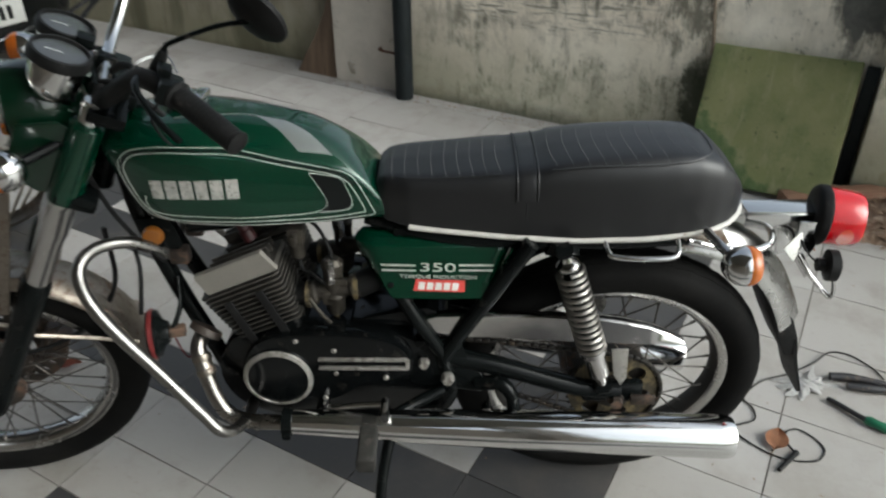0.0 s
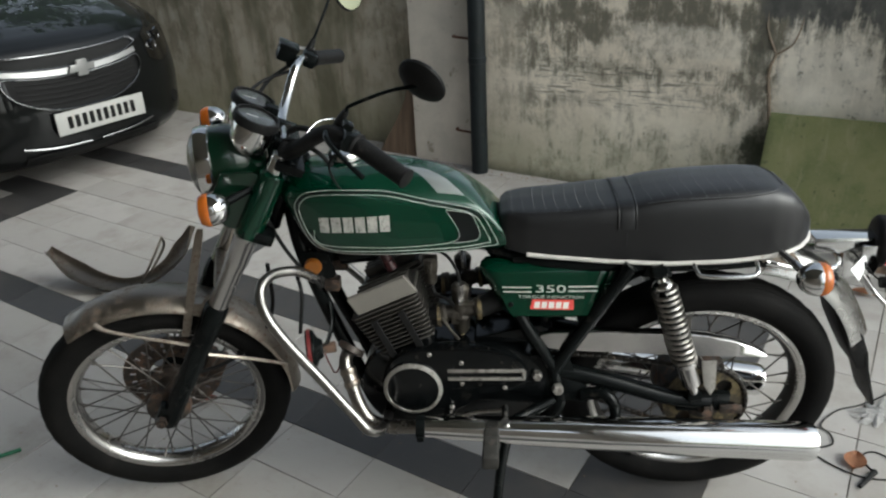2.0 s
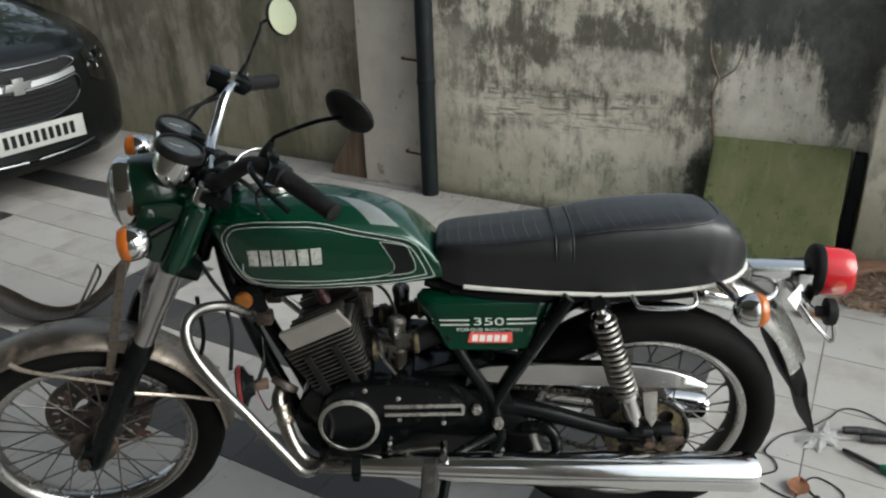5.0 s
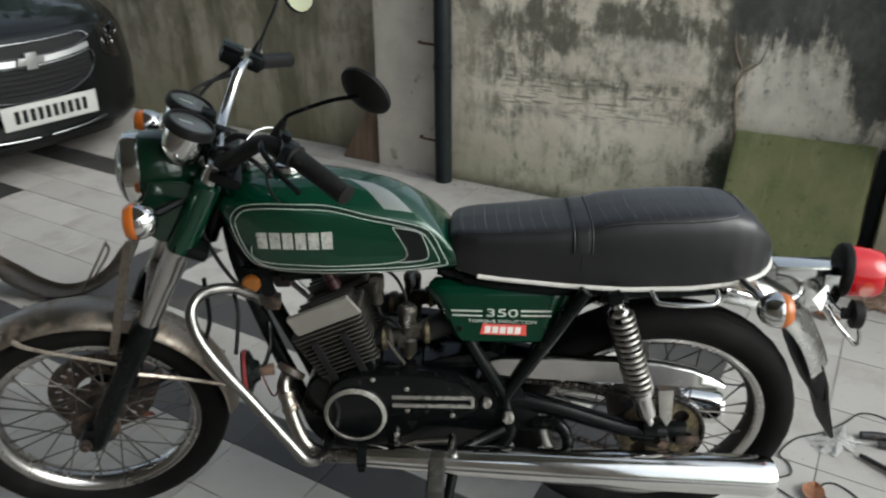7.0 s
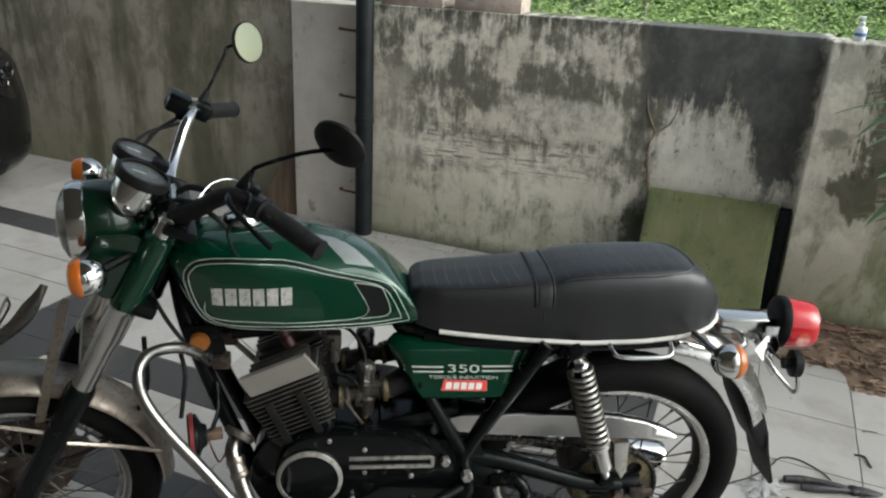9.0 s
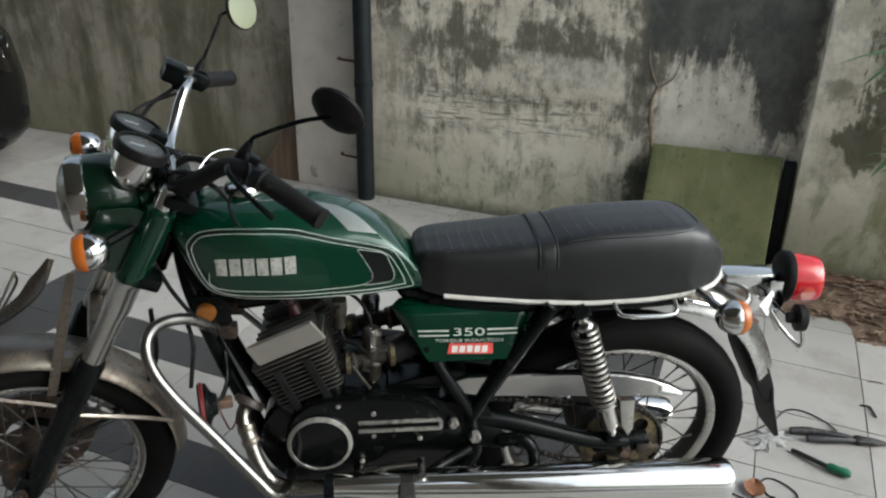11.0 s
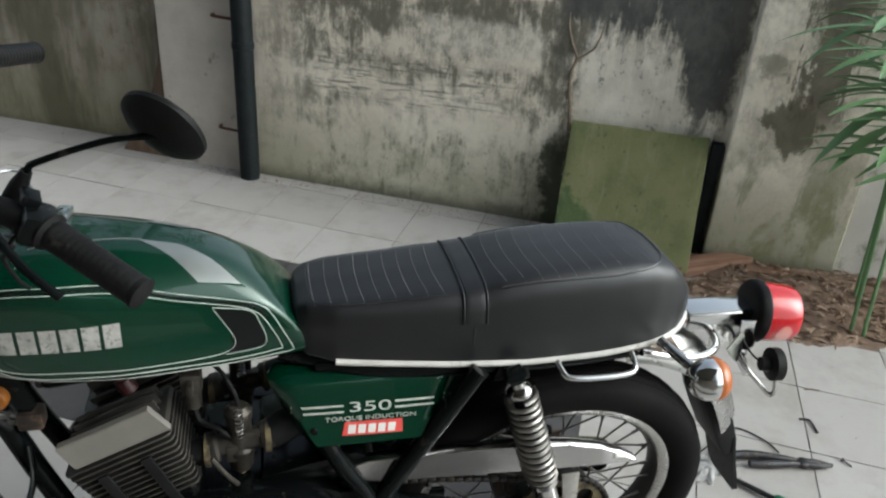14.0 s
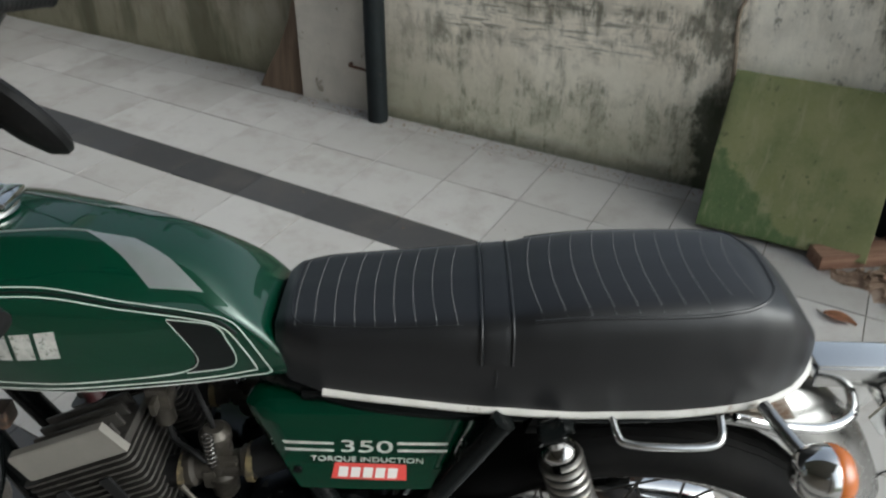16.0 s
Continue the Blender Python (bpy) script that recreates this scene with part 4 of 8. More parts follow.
def mirror(stem, face_to, material_front, label, size=1.0):
    at = Vector(stem[-1])
    head = bp("mirror", lathe([(0.052, -0.004), (0.056, 0.0), (0.0555, 0.006), (0.046, 0.014), (0.025, 0.02), (0.0, 0.022)], "y", 36), M_RUBBER, label=label, m=Matrix.Translation(at) @ (-Vector(face_to)).to_track_quat("Y", "Z").to_matrix().to_4x4() @ Matrix.Scale(size, 4))
    bp("mirror_glass", lathe([(0.053, -0.0032), (0.03, -0.0038), (0.0, -0.004)], "y", 36), material_front, head, "green-tinted mirror glass")
    back = head.matrix_basis.inverted()
    bp("stem", tube([back @ Vector(q) for q in stem[:-1]] + [Vector((0, 0.018, 0))], 0.0045, 10, 5), M_BLACK, head)
    bp("stem_boot", rod(back @ (Vector(stem[0]) - (Vector(stem[1]) - Vector(stem[0])) * 0.3), back @ Vector(stem[1]), [(0.0, 0), (0.013, 0.0), (0.012, 0.6), (0.007, 1.0), (0.0, 1.0)], 12), M_RUBBER, head)


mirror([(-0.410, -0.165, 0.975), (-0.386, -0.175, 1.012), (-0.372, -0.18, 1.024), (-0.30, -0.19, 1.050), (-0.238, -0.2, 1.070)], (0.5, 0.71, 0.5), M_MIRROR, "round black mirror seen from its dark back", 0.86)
mirror([(-0.566, 0.29, 1.02), (-0.545, 0.305, 1.06), (-0.512, 0.335, 1.13), (-0.505, 0.345, 1.148), (-0.463, 0.372, 1.157)], (0.80, -0.55, 0.18), M_MIRROR, "round mirror with a greenery tint in its glass", 0.82)

# cables
for pts, r in [([(-0.40, -0.16, 0.965), (-0.47, -0.13, 0.95), (-0.56, -0.06, 0.90), (-0.60, -0.03, 0.85), (-0.56, -0.03, 0.76), (-0.50, -0.05, 0.66)], 0.0042),
               ([(-0.39, -0.17, 0.95), (-0.43, -0.14, 0.955), (-0.50, -0.10, 0.93), (-0.57, -0.06, 0.87)], 0.006),
               ([(-0.40, -0.165, 0.945), (-0.435, -0.150, 0.90), (-0.432, -0.135, 0.86), (-0.425, -0.122, 0.838)], 0.0026),
               ([(-0.60, 0.24, 1.01), (-0.64, 0.19, 0.985), (-0.66, 0.12, 0.94), (-0.64, 0.06, 0.88)], 0.0045),
               ([(-0.595, 0.235, 1.0), (-0.65, 0.16, 0.99), (-0.68, 0.09, 0.95), (-0.66, 0.03, 0.87)], 0.004),
               ([(-0.58, 0.02, 0.9), (-0.53, 0.0, 0.93), (-0.47, -0.06, 0.935), (-0.41, -0.14, 0.93)], 0.0065),
               ([(-0.61, -0.06, 0.76), (-0.575, -0.075, 0.69), (-0.535, -0.08, 0.63), (-0.50, -0.08, 0.59)], 0.0045),
               ([(-0.56, -0.06, 0.62), (-0.545, -0.09, 0.58), (-0.55, -0.10, 0.53), (-0.555, -0.11, 0.49)], 0.0045),
               ([(-0.59, 0.0, 0.88), (-0.565, -0.05, 0.915), (-0.52, -0.07, 0.925), (-0.47, -0.09, 0.905), (-0.45, -0.07, 0.87)], 0.005),
               ([(-0.86, -0.04, 0.33), (-0.78, -0.02, 0.35), (-0.70, 0.0, 0.40), (-0.655, 0.02, 0.48), (-0.65, 0.02, 0.6)], 0.005)]:
    bp("cable", tube(pts, r, 8, 6), M_RUBBER)
bp("wire_bundle", tube([(-0.42, -0.15, 0.955), (-0.445, -0.11, 0.945), (-0.50, -0.06, 0.915), (-0.53, -0.03, 0.88)], 0.009, 10, 6), M_RUBBER, label="taped black wiring")
bp("wire_guide", tube([(-0.50, -0.075, 0.93), (-0.475, -0.05, 0.955), (-0.44, -0.03, 0.955), (-0.42, -0.05, 0.935)], 0.0018, 8, 6), M_CHROME_GOOD)
bp("red_wire", tube([(-0.515, -0.09, 0.44), (-0.50, -0.10, 0.40), (-0.49, -0.09, 0.37), (-0.47, -0.08, 0.41)], 0.002, 6, 6), M_REDWIRE)


# mudguards
def guard(path, half, drop, thick, n=6):
    """A curved mudguard: a crowned strip swept along points in x and z."""
    pts = spline([(q[0], 0, q[1]) for q in path], n)
    rows = []
    for i, q in enumerate(pts):
        way = (pts[min(i + 1, len(pts) - 1)] - pts[max(i - 1, 0)]).normalized()
        out = Vector((-way.z, 0, way.x))
        if out.z < 0 and way.x > 0:
            out = -out
        row = []
        for a in (-1.0, -0.985, -0.9, -0.7, -0.4, 0.0, 0.4, 0.7, 0.9, 0.985, 1.0):
            row.append(q + Vector((0, half * a, 0)) - out * (drop * abs(a) ** 2.6 + (0.004 if abs(a) == 1.0 else 0)))
        for a in (0.985, 0.9, 0.7, 0.4, 0.0, -0.4, -0.7, -0.9, -0.985):
            row.append(q + Vector((0, (half - thick) * a, 0)) - out * (drop * abs(a) ** 2.6 + thick))
        rows.append(row)
    return loft(rows)


def arc(cx, cz, r, a0, a1, n=9):
    return [(cx + r * math.cos(radians(a0 + (a1 - a0) * k / (n - 1))), cz + r * math.sin(radians(a0 + (a1 - a0) * k / (n - 1)))) for k in range(n)]


# in the fork's frame the front guard lies round the axle
front_guard = bp("front_mudguard", guard(arc(0, 0.002, 0.326, 151, 27, 13), 0.058, 0.022, 0.0016), M_CHROME_OLD, label="dull chrome front mudguard with brown rust", m=WHEEL_F)
for side in (-1, 1):
    bp("stay", tube([(-0.225, 0.056 * side, 0.212), (-0.18, 0.068 * side, 0.213), (-0.01, 0.086 * side, 0.238)], [0.007, 0.0045, 0.0045], 8, 4, flat=0.6), M_CHROME_OLD, front_guard)
    bp("stay", tube([(0.03, 0.086 * side, 0.222), (0.14, 0.07 * side, 0.225), (0.225, 0.058 * side, 0.222)], 0.0045, 8, 4, flat=0.6), M_CHROME_OLD, front_guard)
bp("guard_bracket", joined(loft([[(x - w, -0.082, z), (x + w, -0.082, z), (x + w, -0.078, z), (x - w, -0.078, z)] for x, z, w in ((-0.750, 0.736, 0.006), (-0.755, 0.722, 0.009), (-0.782, 0.638, 0.010), (-0.815, 0.53, 0.010), (-0.835, 0.465, 0.009))]), box((0.035, 0.05, 0.03), (-0.80, -0.055, 0.535), 0.004)), M_CHROME_OLD, label="upright dull steel bracket strip")
bp("bridge_bracket", box((0.05, 0.15, 0.012), (0.015, 0, 0.352), 0.004), M_CHROME_OLD, m=FORK)
bp("caliper", joined(box((0.055, 0.04, 0.07), (0.085, 0.05, 0.085), 0.012), box((0.04, 0.025, 0.05), (0.065, 0.075, 0.09), 0.008)), M_OILY, label="dirty brake caliper", m=WHEEL_F)

rear_path = [(0.107, 0.56), (0.207, 0.624), (0.307, 0.650), (0.387, 0.655), (0.455, 0.648), (0.517, 0.635), (0.580, 0.610), (0.632, 0.574), (0.675, 0.524), (0.706, 0.470), (0.724, 0.428)]
rear_guard = bp("rear_mudguard", guard(rear_path[4:], 0.064, 0.052, 0.0016), M_CHROME_GUARD, label="chrome rear mudguard", m=pose(-0.007, 0, 0.009))
# front length of the mudguard, split off and coloured black
bp("inner_section", guard(rear_path[:5], 0.050, 0.030, 0.0016), M_BLACK, rear_guard, "black inner mudguard section")
bp("inner_flap", plate([(0.628, 0.495), (0.645, 0.447), (0.671, 0.395), (0.702, 0.339), (0.722, 0.338), (0.723, 0.376), (0.704, 0.422), (0.668, 0.468)], 0.098, None, 0.003), M_RUBBER, rear_guard, "black rubber splash flap")
bp("mud_flap", loft([[(x - 0.003, -w, z), (x - 0.003, w, z), (x + 0.003, w, z), (x + 0.003, -w, z)] for x, z, w in ((0.718, 0.378, 0.05), (0.726, 0.335, 0.053), (0.740, 0.290, 0.054), (0.757, 0.242, 0.05), (0.762, 0.228, 0.038))]), M_RUBBER, rear_guard, "black rubber mud flap")


# tank
def tank_skin():
    """Sections from front to rear: place, lean, half width, crown, crease, bottom."""
    keys = [0.0, 0.03, 0.08, 0.18, 0.4, 0.62, 0.78, 0.88, 0.95, 1.0]
    xs = [-0.545, -0.54, -0.525, -0.475, -0.37, -0.265, -0.19, -0.152, -0.133, -0.127]
    wide = [0.068, 0.090, 0.106, 0.117, 0.119, 0.098, 0.083, 0.078, 0.075, 0.068]
    crown = [0.815, 0.835, 0.846, 0.857, 0.862, 0.855, 0.838, 0.819, 0.797, 0.770]
    crease = [0.79, 0.806, 0.817, 0.826, 0.821, 0.798, 0.781, 0.770, 0.757, 0.737]
    foot = [0.715, 0.700, 0.690, 0.682, 0.677, 0.674, 0.675, 0.677, 0.681, 0.688]
    lean = [-0.40, -0.42, -0.44, -0.45, -0.5, -0.58, -0.65, -0.7, -0.72, -0.72]
    rows = []
    share = [k / 80 for k in range(81)]
    share = [a * a * (3 - 2 * a) * 0.5 + a * 0.5 for a in share]
    table = np.array([np.interp(share, keys, v) for v in (xs, wide, crown, crease, foot, lean)])
    for _ in range(14):  # ease the kinks between the keys
        table[:, 1:-1] = 0.5 * table[:, 1:-1] + 0.25 * (table[:, :-2] + table[:, 2:])
    for k in range(81):
        x, w, c, cr, f, ln = (float(v) for v in table[:, k])
        pts = [(0, c), (w * 0.42, c - 0.003), (w * 0.72, c - (c - cr) * 0.42), (w * 0.915, cr + 0.008), (w * 0.985, cr - 0.008), (w, cr - 0.035), (w, (cr + f) / 2), (w * 0.985, f + 0.022), (w * 0.93, f + 0.006), (w * 0.78, f), (w * 0.3, f + 0.012), (0, f + 0.02)]
        dense = spline([(0, a, b) for a, b in pts], 4)
        ring = [(q.y, q.z) for q in dense] + [(-q.y, q.z) for q in dense[-2:0:-1]]
        rows.append([(x + ln * (z - 0.76), y, z) for y, z in ring])
    return loft(rows)


tank_bm = tank_skin()
TANK = tree_of(tank_bm)
tank = bp("fuel_tank", tank_bm, M_GREEN, label="metallic green fuel tank with thin pale stripes", smooth=60)
outer = [(-0.528, 0.786), (-0.517, 0.815), (-0.489, 0.828), (-0.42, 0.829), (-0.34, 0.822), (-0.262, 0.808), (-0.18, 0.791), (-0.155, 0.783), (-0.138, 0.768), (-0.112, 0.718), (-0.113, 0.709), (-0.13, 0.704), (-0.201, 0.694), (-0.332, 0.686), (-0.428, 0.684), (-0.483, 0.692), (-0.512, 0.725)]
inner = [(-0.519, 0.785), (-0.510, 0.808), (-0.487, 0.820), (-0.42, 0.8215), (-0.34, 0.8145), (-0.262, 0.800), (-0.19, 0.785), (-0.166, 0.777), (-0.149, 0.762), (-0.127, 0.719), (-0.137, 0.711), (-0.2, 0.7025), (-0.332, 0.6955), (-0.428, 0.6935), (-0.478, 0.701), (-0.504, 0.729)]


def settled(pts):
    """The side markings sink a little where the tank draws in towards the seat."""
    return [(x, z + float(np.interp(x, [-0.42, -0.34, -0.265, -0.2, -0.15, -0.11], [0, -0.002, -0.010, -0.0145, -0.017, -0.022]))) for x, z in pts]


outer, inner = settled(outer), settled(inner)
for pts in (outer, inner):
    bp("pinstripe", pinstripe(TANK, pts, 0.0008, True), M_PIN, tank)
bp("dark_stripe", pinstripe(TANK, [((a[0] + b[0]) / 2, (a[1] + b[1]) / 2) for a, b in zip(outer[:9], inner[:9])], 0.0016), M_DECAL_BLACK, tank)
bp("pinstripe", pinstripe(TANK, settled([(-0.492, 0.742), (-0.494, 0.722), (-0.484, 0.711), (-0.46, 0.706), (-0.40, 0.704), (-0.30, 0.706), (-0.235, 0.711), (-0.205, 0.716), (-0.191, 0.727), (-0.194, 0.745), (-0.217, 0.785)]), 0.0007), M_PIN, tank)
patch = [(-0.217, 0.785), (-0.168, 0.775), (-0.156, 0.755), (-0.149, 0.734), (-0.152, 0.722), (-0.165, 0.717), (-0.204, 0.714), (-0.192, 0.728), (-0.194, 0.746)]
bp("tank_patch", decal(TANK, settled(patch), 0.0009), M_DECAL_BLACK, tank, "black corner patch with a pale outline")
bp("pinstripe", pinstripe(TANK, settled([(-0.217, 0.786), (-0.168, 0.776), (-0.155, 0.755), (-0.148, 0.734), (-0.151, 0.721), (-0.165, 0.716), (-0.204, 0.713)]), 0.0007), M_PIN, tank)
# the maker's name stands as six plain silver blocks
for k in range(6):
    x0 = -0.4785 + 0.0252 * k
    bp("emblem_block", decal(TANK, [(x0, 0.7385), (x0 + 0.0205, 0.7385), (x0 + 0.0205, 0.7735), (x0, 0.7735)], 0.0012, 2), M_DECAL_SILVER, tank)
for side in (-1, 1):
    bp("top_stripe", decal(TANK, [(-0.312, 0.028 * side), (-0.258, 0.026 * side), (-0.218, 0.040 * side), (-0.178, 0.062 * side), (-0.234, 0.072 * side), (-0.268, 0.050 * side)], 0.0010, 6, on_top), M_STRIPE, tank, "silver slanted stripe")
for side in (-1, 1):
    bp("pinstripe", tube([on_top(TANK, x, y * side, 0.0005) for x, y in ((-0.44, 0.054), (-0.41, 0.046), (-0.37, 0.037), (-0.335, 0.030), (-0.305, 0.027))], 0.0013, 6, 4), M_STRIPE, tank)
bp("fuel_cap", joined(lathe([(0.0, 0.03), (0.018, 0.03), (0.033, 0.026), (0.037, 0.02), (0.037, 0.012), (0.03, 0.01), (0.03, -0.01)], "z", 32), box((0.02, 0.05, 0.012), (0.028, 0, 0.026), 0.004)), M_CHROME_GOOD, tank, "chrome hinged fuel cap", pose(-0.435, 0.0, 0.853, 0, 3, 0))


# seat
def seat_skin():
    xs = [-0.108, -0.104, -0.09, -0.05, 0.0, 0.05, 0.10, 0.145, 0.165, 0.20, 0.25, 0.30, 0.36, 0.41, 0.45, 0.485, 0.512, 0.532, 0.543, 0.547]
    wide = [0.050, 0.066, 0.078, 0.090, 0.095, 0.098, 0.101, 0.103, 0.103, 0.104, 0.105, 0.105, 0.104, 0.101, 0.096, 0.087, 0.074, 0.056, 0.036, 0.018]
    crown = [0.738, 0.750, 0.759, 0.763, 0.766, 0.770, 0.775, 0.778, 0.780, 0.790, 0.798, 0.802, 0.805, 0.806, 0.803, 0.790, 0.765, 0.738, 0.716, 0.707]
    foot = [0.690, 0.682, 0.675, 0.667, 0.6625, 0.6585, 0.655, 0.652, 0.651, 0.649, 0.6475, 0.649, 0.6505, 0.654, 0.657, 0.661, 0.667, 0.674, 0.679, 0.682]
    rows = []
    for k in range(81):
        x = -0.108 + (0.547 + 0.108) * (0.5 - 0.5 * math.cos(math.pi * k / 80))
        w, c, f = (float(np.interp(x, xs, v)) for v in (wide, crown, foot))
        h = c - f
        pts = [(0, c), (w * 0.5, c - 0.002), (w * 0.78, c - 0.05 * h), (w * 0.92, c - 0.15 * h), (w * 0.985, c - 0.33 * h), (w, c - 0.58 * h), (w * 0.965, f + 0.16 * h), (w * 0.94, f + 0.02 * h), (w * 0.92, f), (w * 0.4, f + 0.004), (0, f + 0.004)]
        dense = spline([(0, a, b) for a, b in pts], 4)
        rows.append([(x, y, z) for y, z in [(q.y, q.z) for q in dense] + [(-q.y, q.z) for q in dense[-2:0:-1]]])
    return loft(rows)


seat_bm = seat_skin()
SEAT = tree_of(seat_bm)
seat = bp("seat", seat_bm, M_VINYL, label="long black ribbed vinyl seat with a strap", smooth=60)


def rib(x, half, bow, radius=0.0008, material=None):
    half = min(half, 0.84 * float(np.interp(x, [-0.09, -0.05, 0.05, 0.2, 0.36, 0.45, 0.5], [0.078, 0.090, 0.098, 0.104, 0.104, 0.096, 0.08])))
    path = [on_top(SEAT, x + bow * (1 - (a / 8) ** 2), half * a / 8, -0.0003) for a in range(-8, 9)]
    bp("rib", tube(path, radius, 6, 1), material or M_PIPING, seat)


for k in range(9):
    rib(-0.078 + 0.0235 * k, 0.085, -0.004 - 0.0006 * k)
for k in range(10):
    rib(0.205 + 0.0262 * k, 0.094 if k < 8 else 0.066, -0.012)
front_edge = [(0.115, 0.084), (0.02, 0.080), (-0.05, 0.074), (-0.078, 0.062), (-0.086, 0.03)]
bp("piping", tube([on_top(SEAT, q.x, q.y, 0.0) for q in spline([(a, -b, 0) for a, b in front_edge] + [(a, b, 0) for a, b in reversed(front_edge)], 5)], 0.0009, 6, 1), M_VINYL, seat)
rear_edge = [(0.195, 0.088), (0.30, 0.091), (0.39, 0.089), (0.445, 0.076), (0.470, 0.045), (0.474, 0.015)]
bp("piping", tube([on_top(SEAT, q.x, q.y, 0.0) for q in spline([(a, -b, 0) for a, b in rear_edge] + [(a, b, 0) for a, b in reversed(rear_edge)], 6)], 0.0022, 6, 1), M_VINYL, seat)


def seat_girth(x, z_low, n=24):
    """Points over the seat from side to side at one place along it."""
    out = []
    for k in range(n + 1):
        a = math.pi * k / n
        ray = Vector((0, math.cos(a), math.sin(a)))
        hit = SEAT.ray_cast(Vector((x, 0, 0.70)) + ray, -ray)
        if hit[0] and hit[0].z > z_low:
            out.append(hit[0] + ray * 0.0022)
    return out


for x in (0.136, 0.171):
    bp("strap_edge", tube(seat_girth(x, 0.715), 0.0018, 8, 1), M_VINYL, seat)
band = [[q + Vector((dx, 0, 0)) + (q - Vector((x, 0, 0.70))).normalized() * lift for x, dx, lift in ((0.138, 0, -0.004), (0.139, 0, 0.0), (0.147, 0, 0.0012), (0.1535, 0, 0.0004), (0.160, 0, 0.0012), (0.168, 0, 0.0), (0.169, 0, -0.004)) for q in [seat_girth(x, 0.715)[k]]] for k in range(min(len(seat_girth(x, 0.715)) for x in (0.138, 0.1535, 0.169)))]
bp("strap", loft(band, False, False), M_VINYL, seat, "black passenger strap across the seat", smooth=60)
bp("side_seam", tube([on_side(SEAT, 0.1535, z, 0.0002) for z in (0.69, 0.70, 0.71, 0.72)], 0.0011, 6, 2), M_VINYL, seat)


def seat_hem(x):
    f = float(np.interp(x, [-0.045, 0.0, 0.06, 0.12, 0.18, 0.24, 0.3, 0.36, 0.41, 0.45, 0.485, 0.512, 0.532, 0.548], [0.667, 0.6625, 0.658, 0.6535, 0.6505, 0.6475, 0.649, 0.6505, 0.654, 0.657, 0.661, 0.667, 0.674, 0.682]))
    w = float(np.interp(x, [-0.05, 0.0, 0.05, 0.13, 0.21, 0.36, 0.41, 0.45, 0.485, 0.512, 0.532, 0.543, 0.549], [0.0865, 0.090, 0.093, 0.097, 0.099, 0.099, 0.096, 0.091, 0.083, 0.071, 0.054, 0.036, 0.0]))
    return f, w


hem_x = [-0.05, 0.0, 0.06, 0.12, 0.18, 0.24, 0.3, 0.36, 0.4, 0.44, 0.47, 0.495, 0.515, 0.53, 0.541, 0.548]
hem = [Vector((x, -seat_hem(x)[1], seat_hem(x)[0])) for x in hem_x] + [Vector((x, seat_hem(x)[1], seat_hem(x)[0])) for x in reversed(hem_x[:-1])]
bp("seat_trim", tube(hem, 0.0052, 8, 3, flat=0.8), M_TRIM, seat, "off-white strip along the lower seat edge")
bp("seat_base", box((0.56, 0.15, 0.018), (0.20, 0, 0.648), 0.004), M_BLACK)


# side covers
def side_cover(side):
    xs = [(-0.150, 0.020), (-0.14, 0.006), (-0.10, 0.0), (0.08, 0.0), (0.13, 0.004), (0.15, 0.018)]
    rows = []
    for u in [k / 14 for k in range(15)]:
        row = []
        for v in [k / 10 for k in range(11)]:
            z = 0.525 + 0.119 * v
            left, right = -0.085 - 0.072 * v ** 0.8, 0.090 + 0.064 * v
            dz = min(v, 1 - v) * 0.132
            if dz < 0.02:
                inset = 0.02 - math.sqrt(max(0.0, 0.02 ** 2 - (0.02 - dz) ** 2))
                left, right = left + inset, right - inset
            x = left + (right - left) * u
            edge = min(1.0, min(u, 1 - u) / 0.06, min(v, 1 - v) / 0.11)
            y = 0.107 - 0.042 * v + 0.017 * math.sin(math.pi * min(0.5, edge * 0.5)) + 0.002 * math.sin(math.pi * u)
            row.append((x, y * side, z))
        rows.append(row)
    bm = loft(rows, closed=False, caps=False)
    tree = tree_of(bm)
    got = bmesh.ops.extrude_face_region(bm, geom=bm.faces[:])
    bmesh.ops.translate(bm, vec=(0, -0.02 * side, 0), verts=[v for v in got["geom"] if isinstance(v, bmesh.types.BMVert)])
    return bp("side_cover", bm, M_GREEN, label="metallic green side cover with white lettering", smooth=50), tree


cover, COVER = side_cover(-1)
side_cover(1)
for z in (0.5965, 0.5875):
    for x0, x1 in ((-0.118, -0.04), (0.038, 0.118)):
        bp("stripe", decal(COVER, [(x0, z - 0.0022), (x1, z - 0.0026), (x1, z + 0.0004), (x0, z + 0.0014)], 0.0008, 3), M_LETTER, cover)


def on_cover(x, z):
    """A pose on the side cover's face, which leans."""
    q = on_side(COVER, x, z, 0.001)
    return pose(q.x, q.y, q.z, -19.4, 1.2, 0)


big = lettering("350", 0.0225)
big.transform(Matrix.Diagonal((2.0, 1, 1, 1)))
bp("number_decal", big, M_LETTER, cover, "white 350 lettering", on_cover(0.0, 0.5915), 0)
small = lettering("TORQUE INDUCTION", 0.0092)
small.transform(Matrix.Diagonal((1.52, 1, 1, 1)))
bp("words_decal", small, M_LETTER, cover, "small white TORQUE INDUCTION lettering", on_cover(0.001, 0.5755), 0)
bp("sticker", decal(COVER, [(-0.044, 0.5510), (0.049, 0.5490), (0.049, 0.5695), (-0.039, 0.5715)], 0.0009, 3), M_DECAL_RED, cover, "small red sticker with a white word")
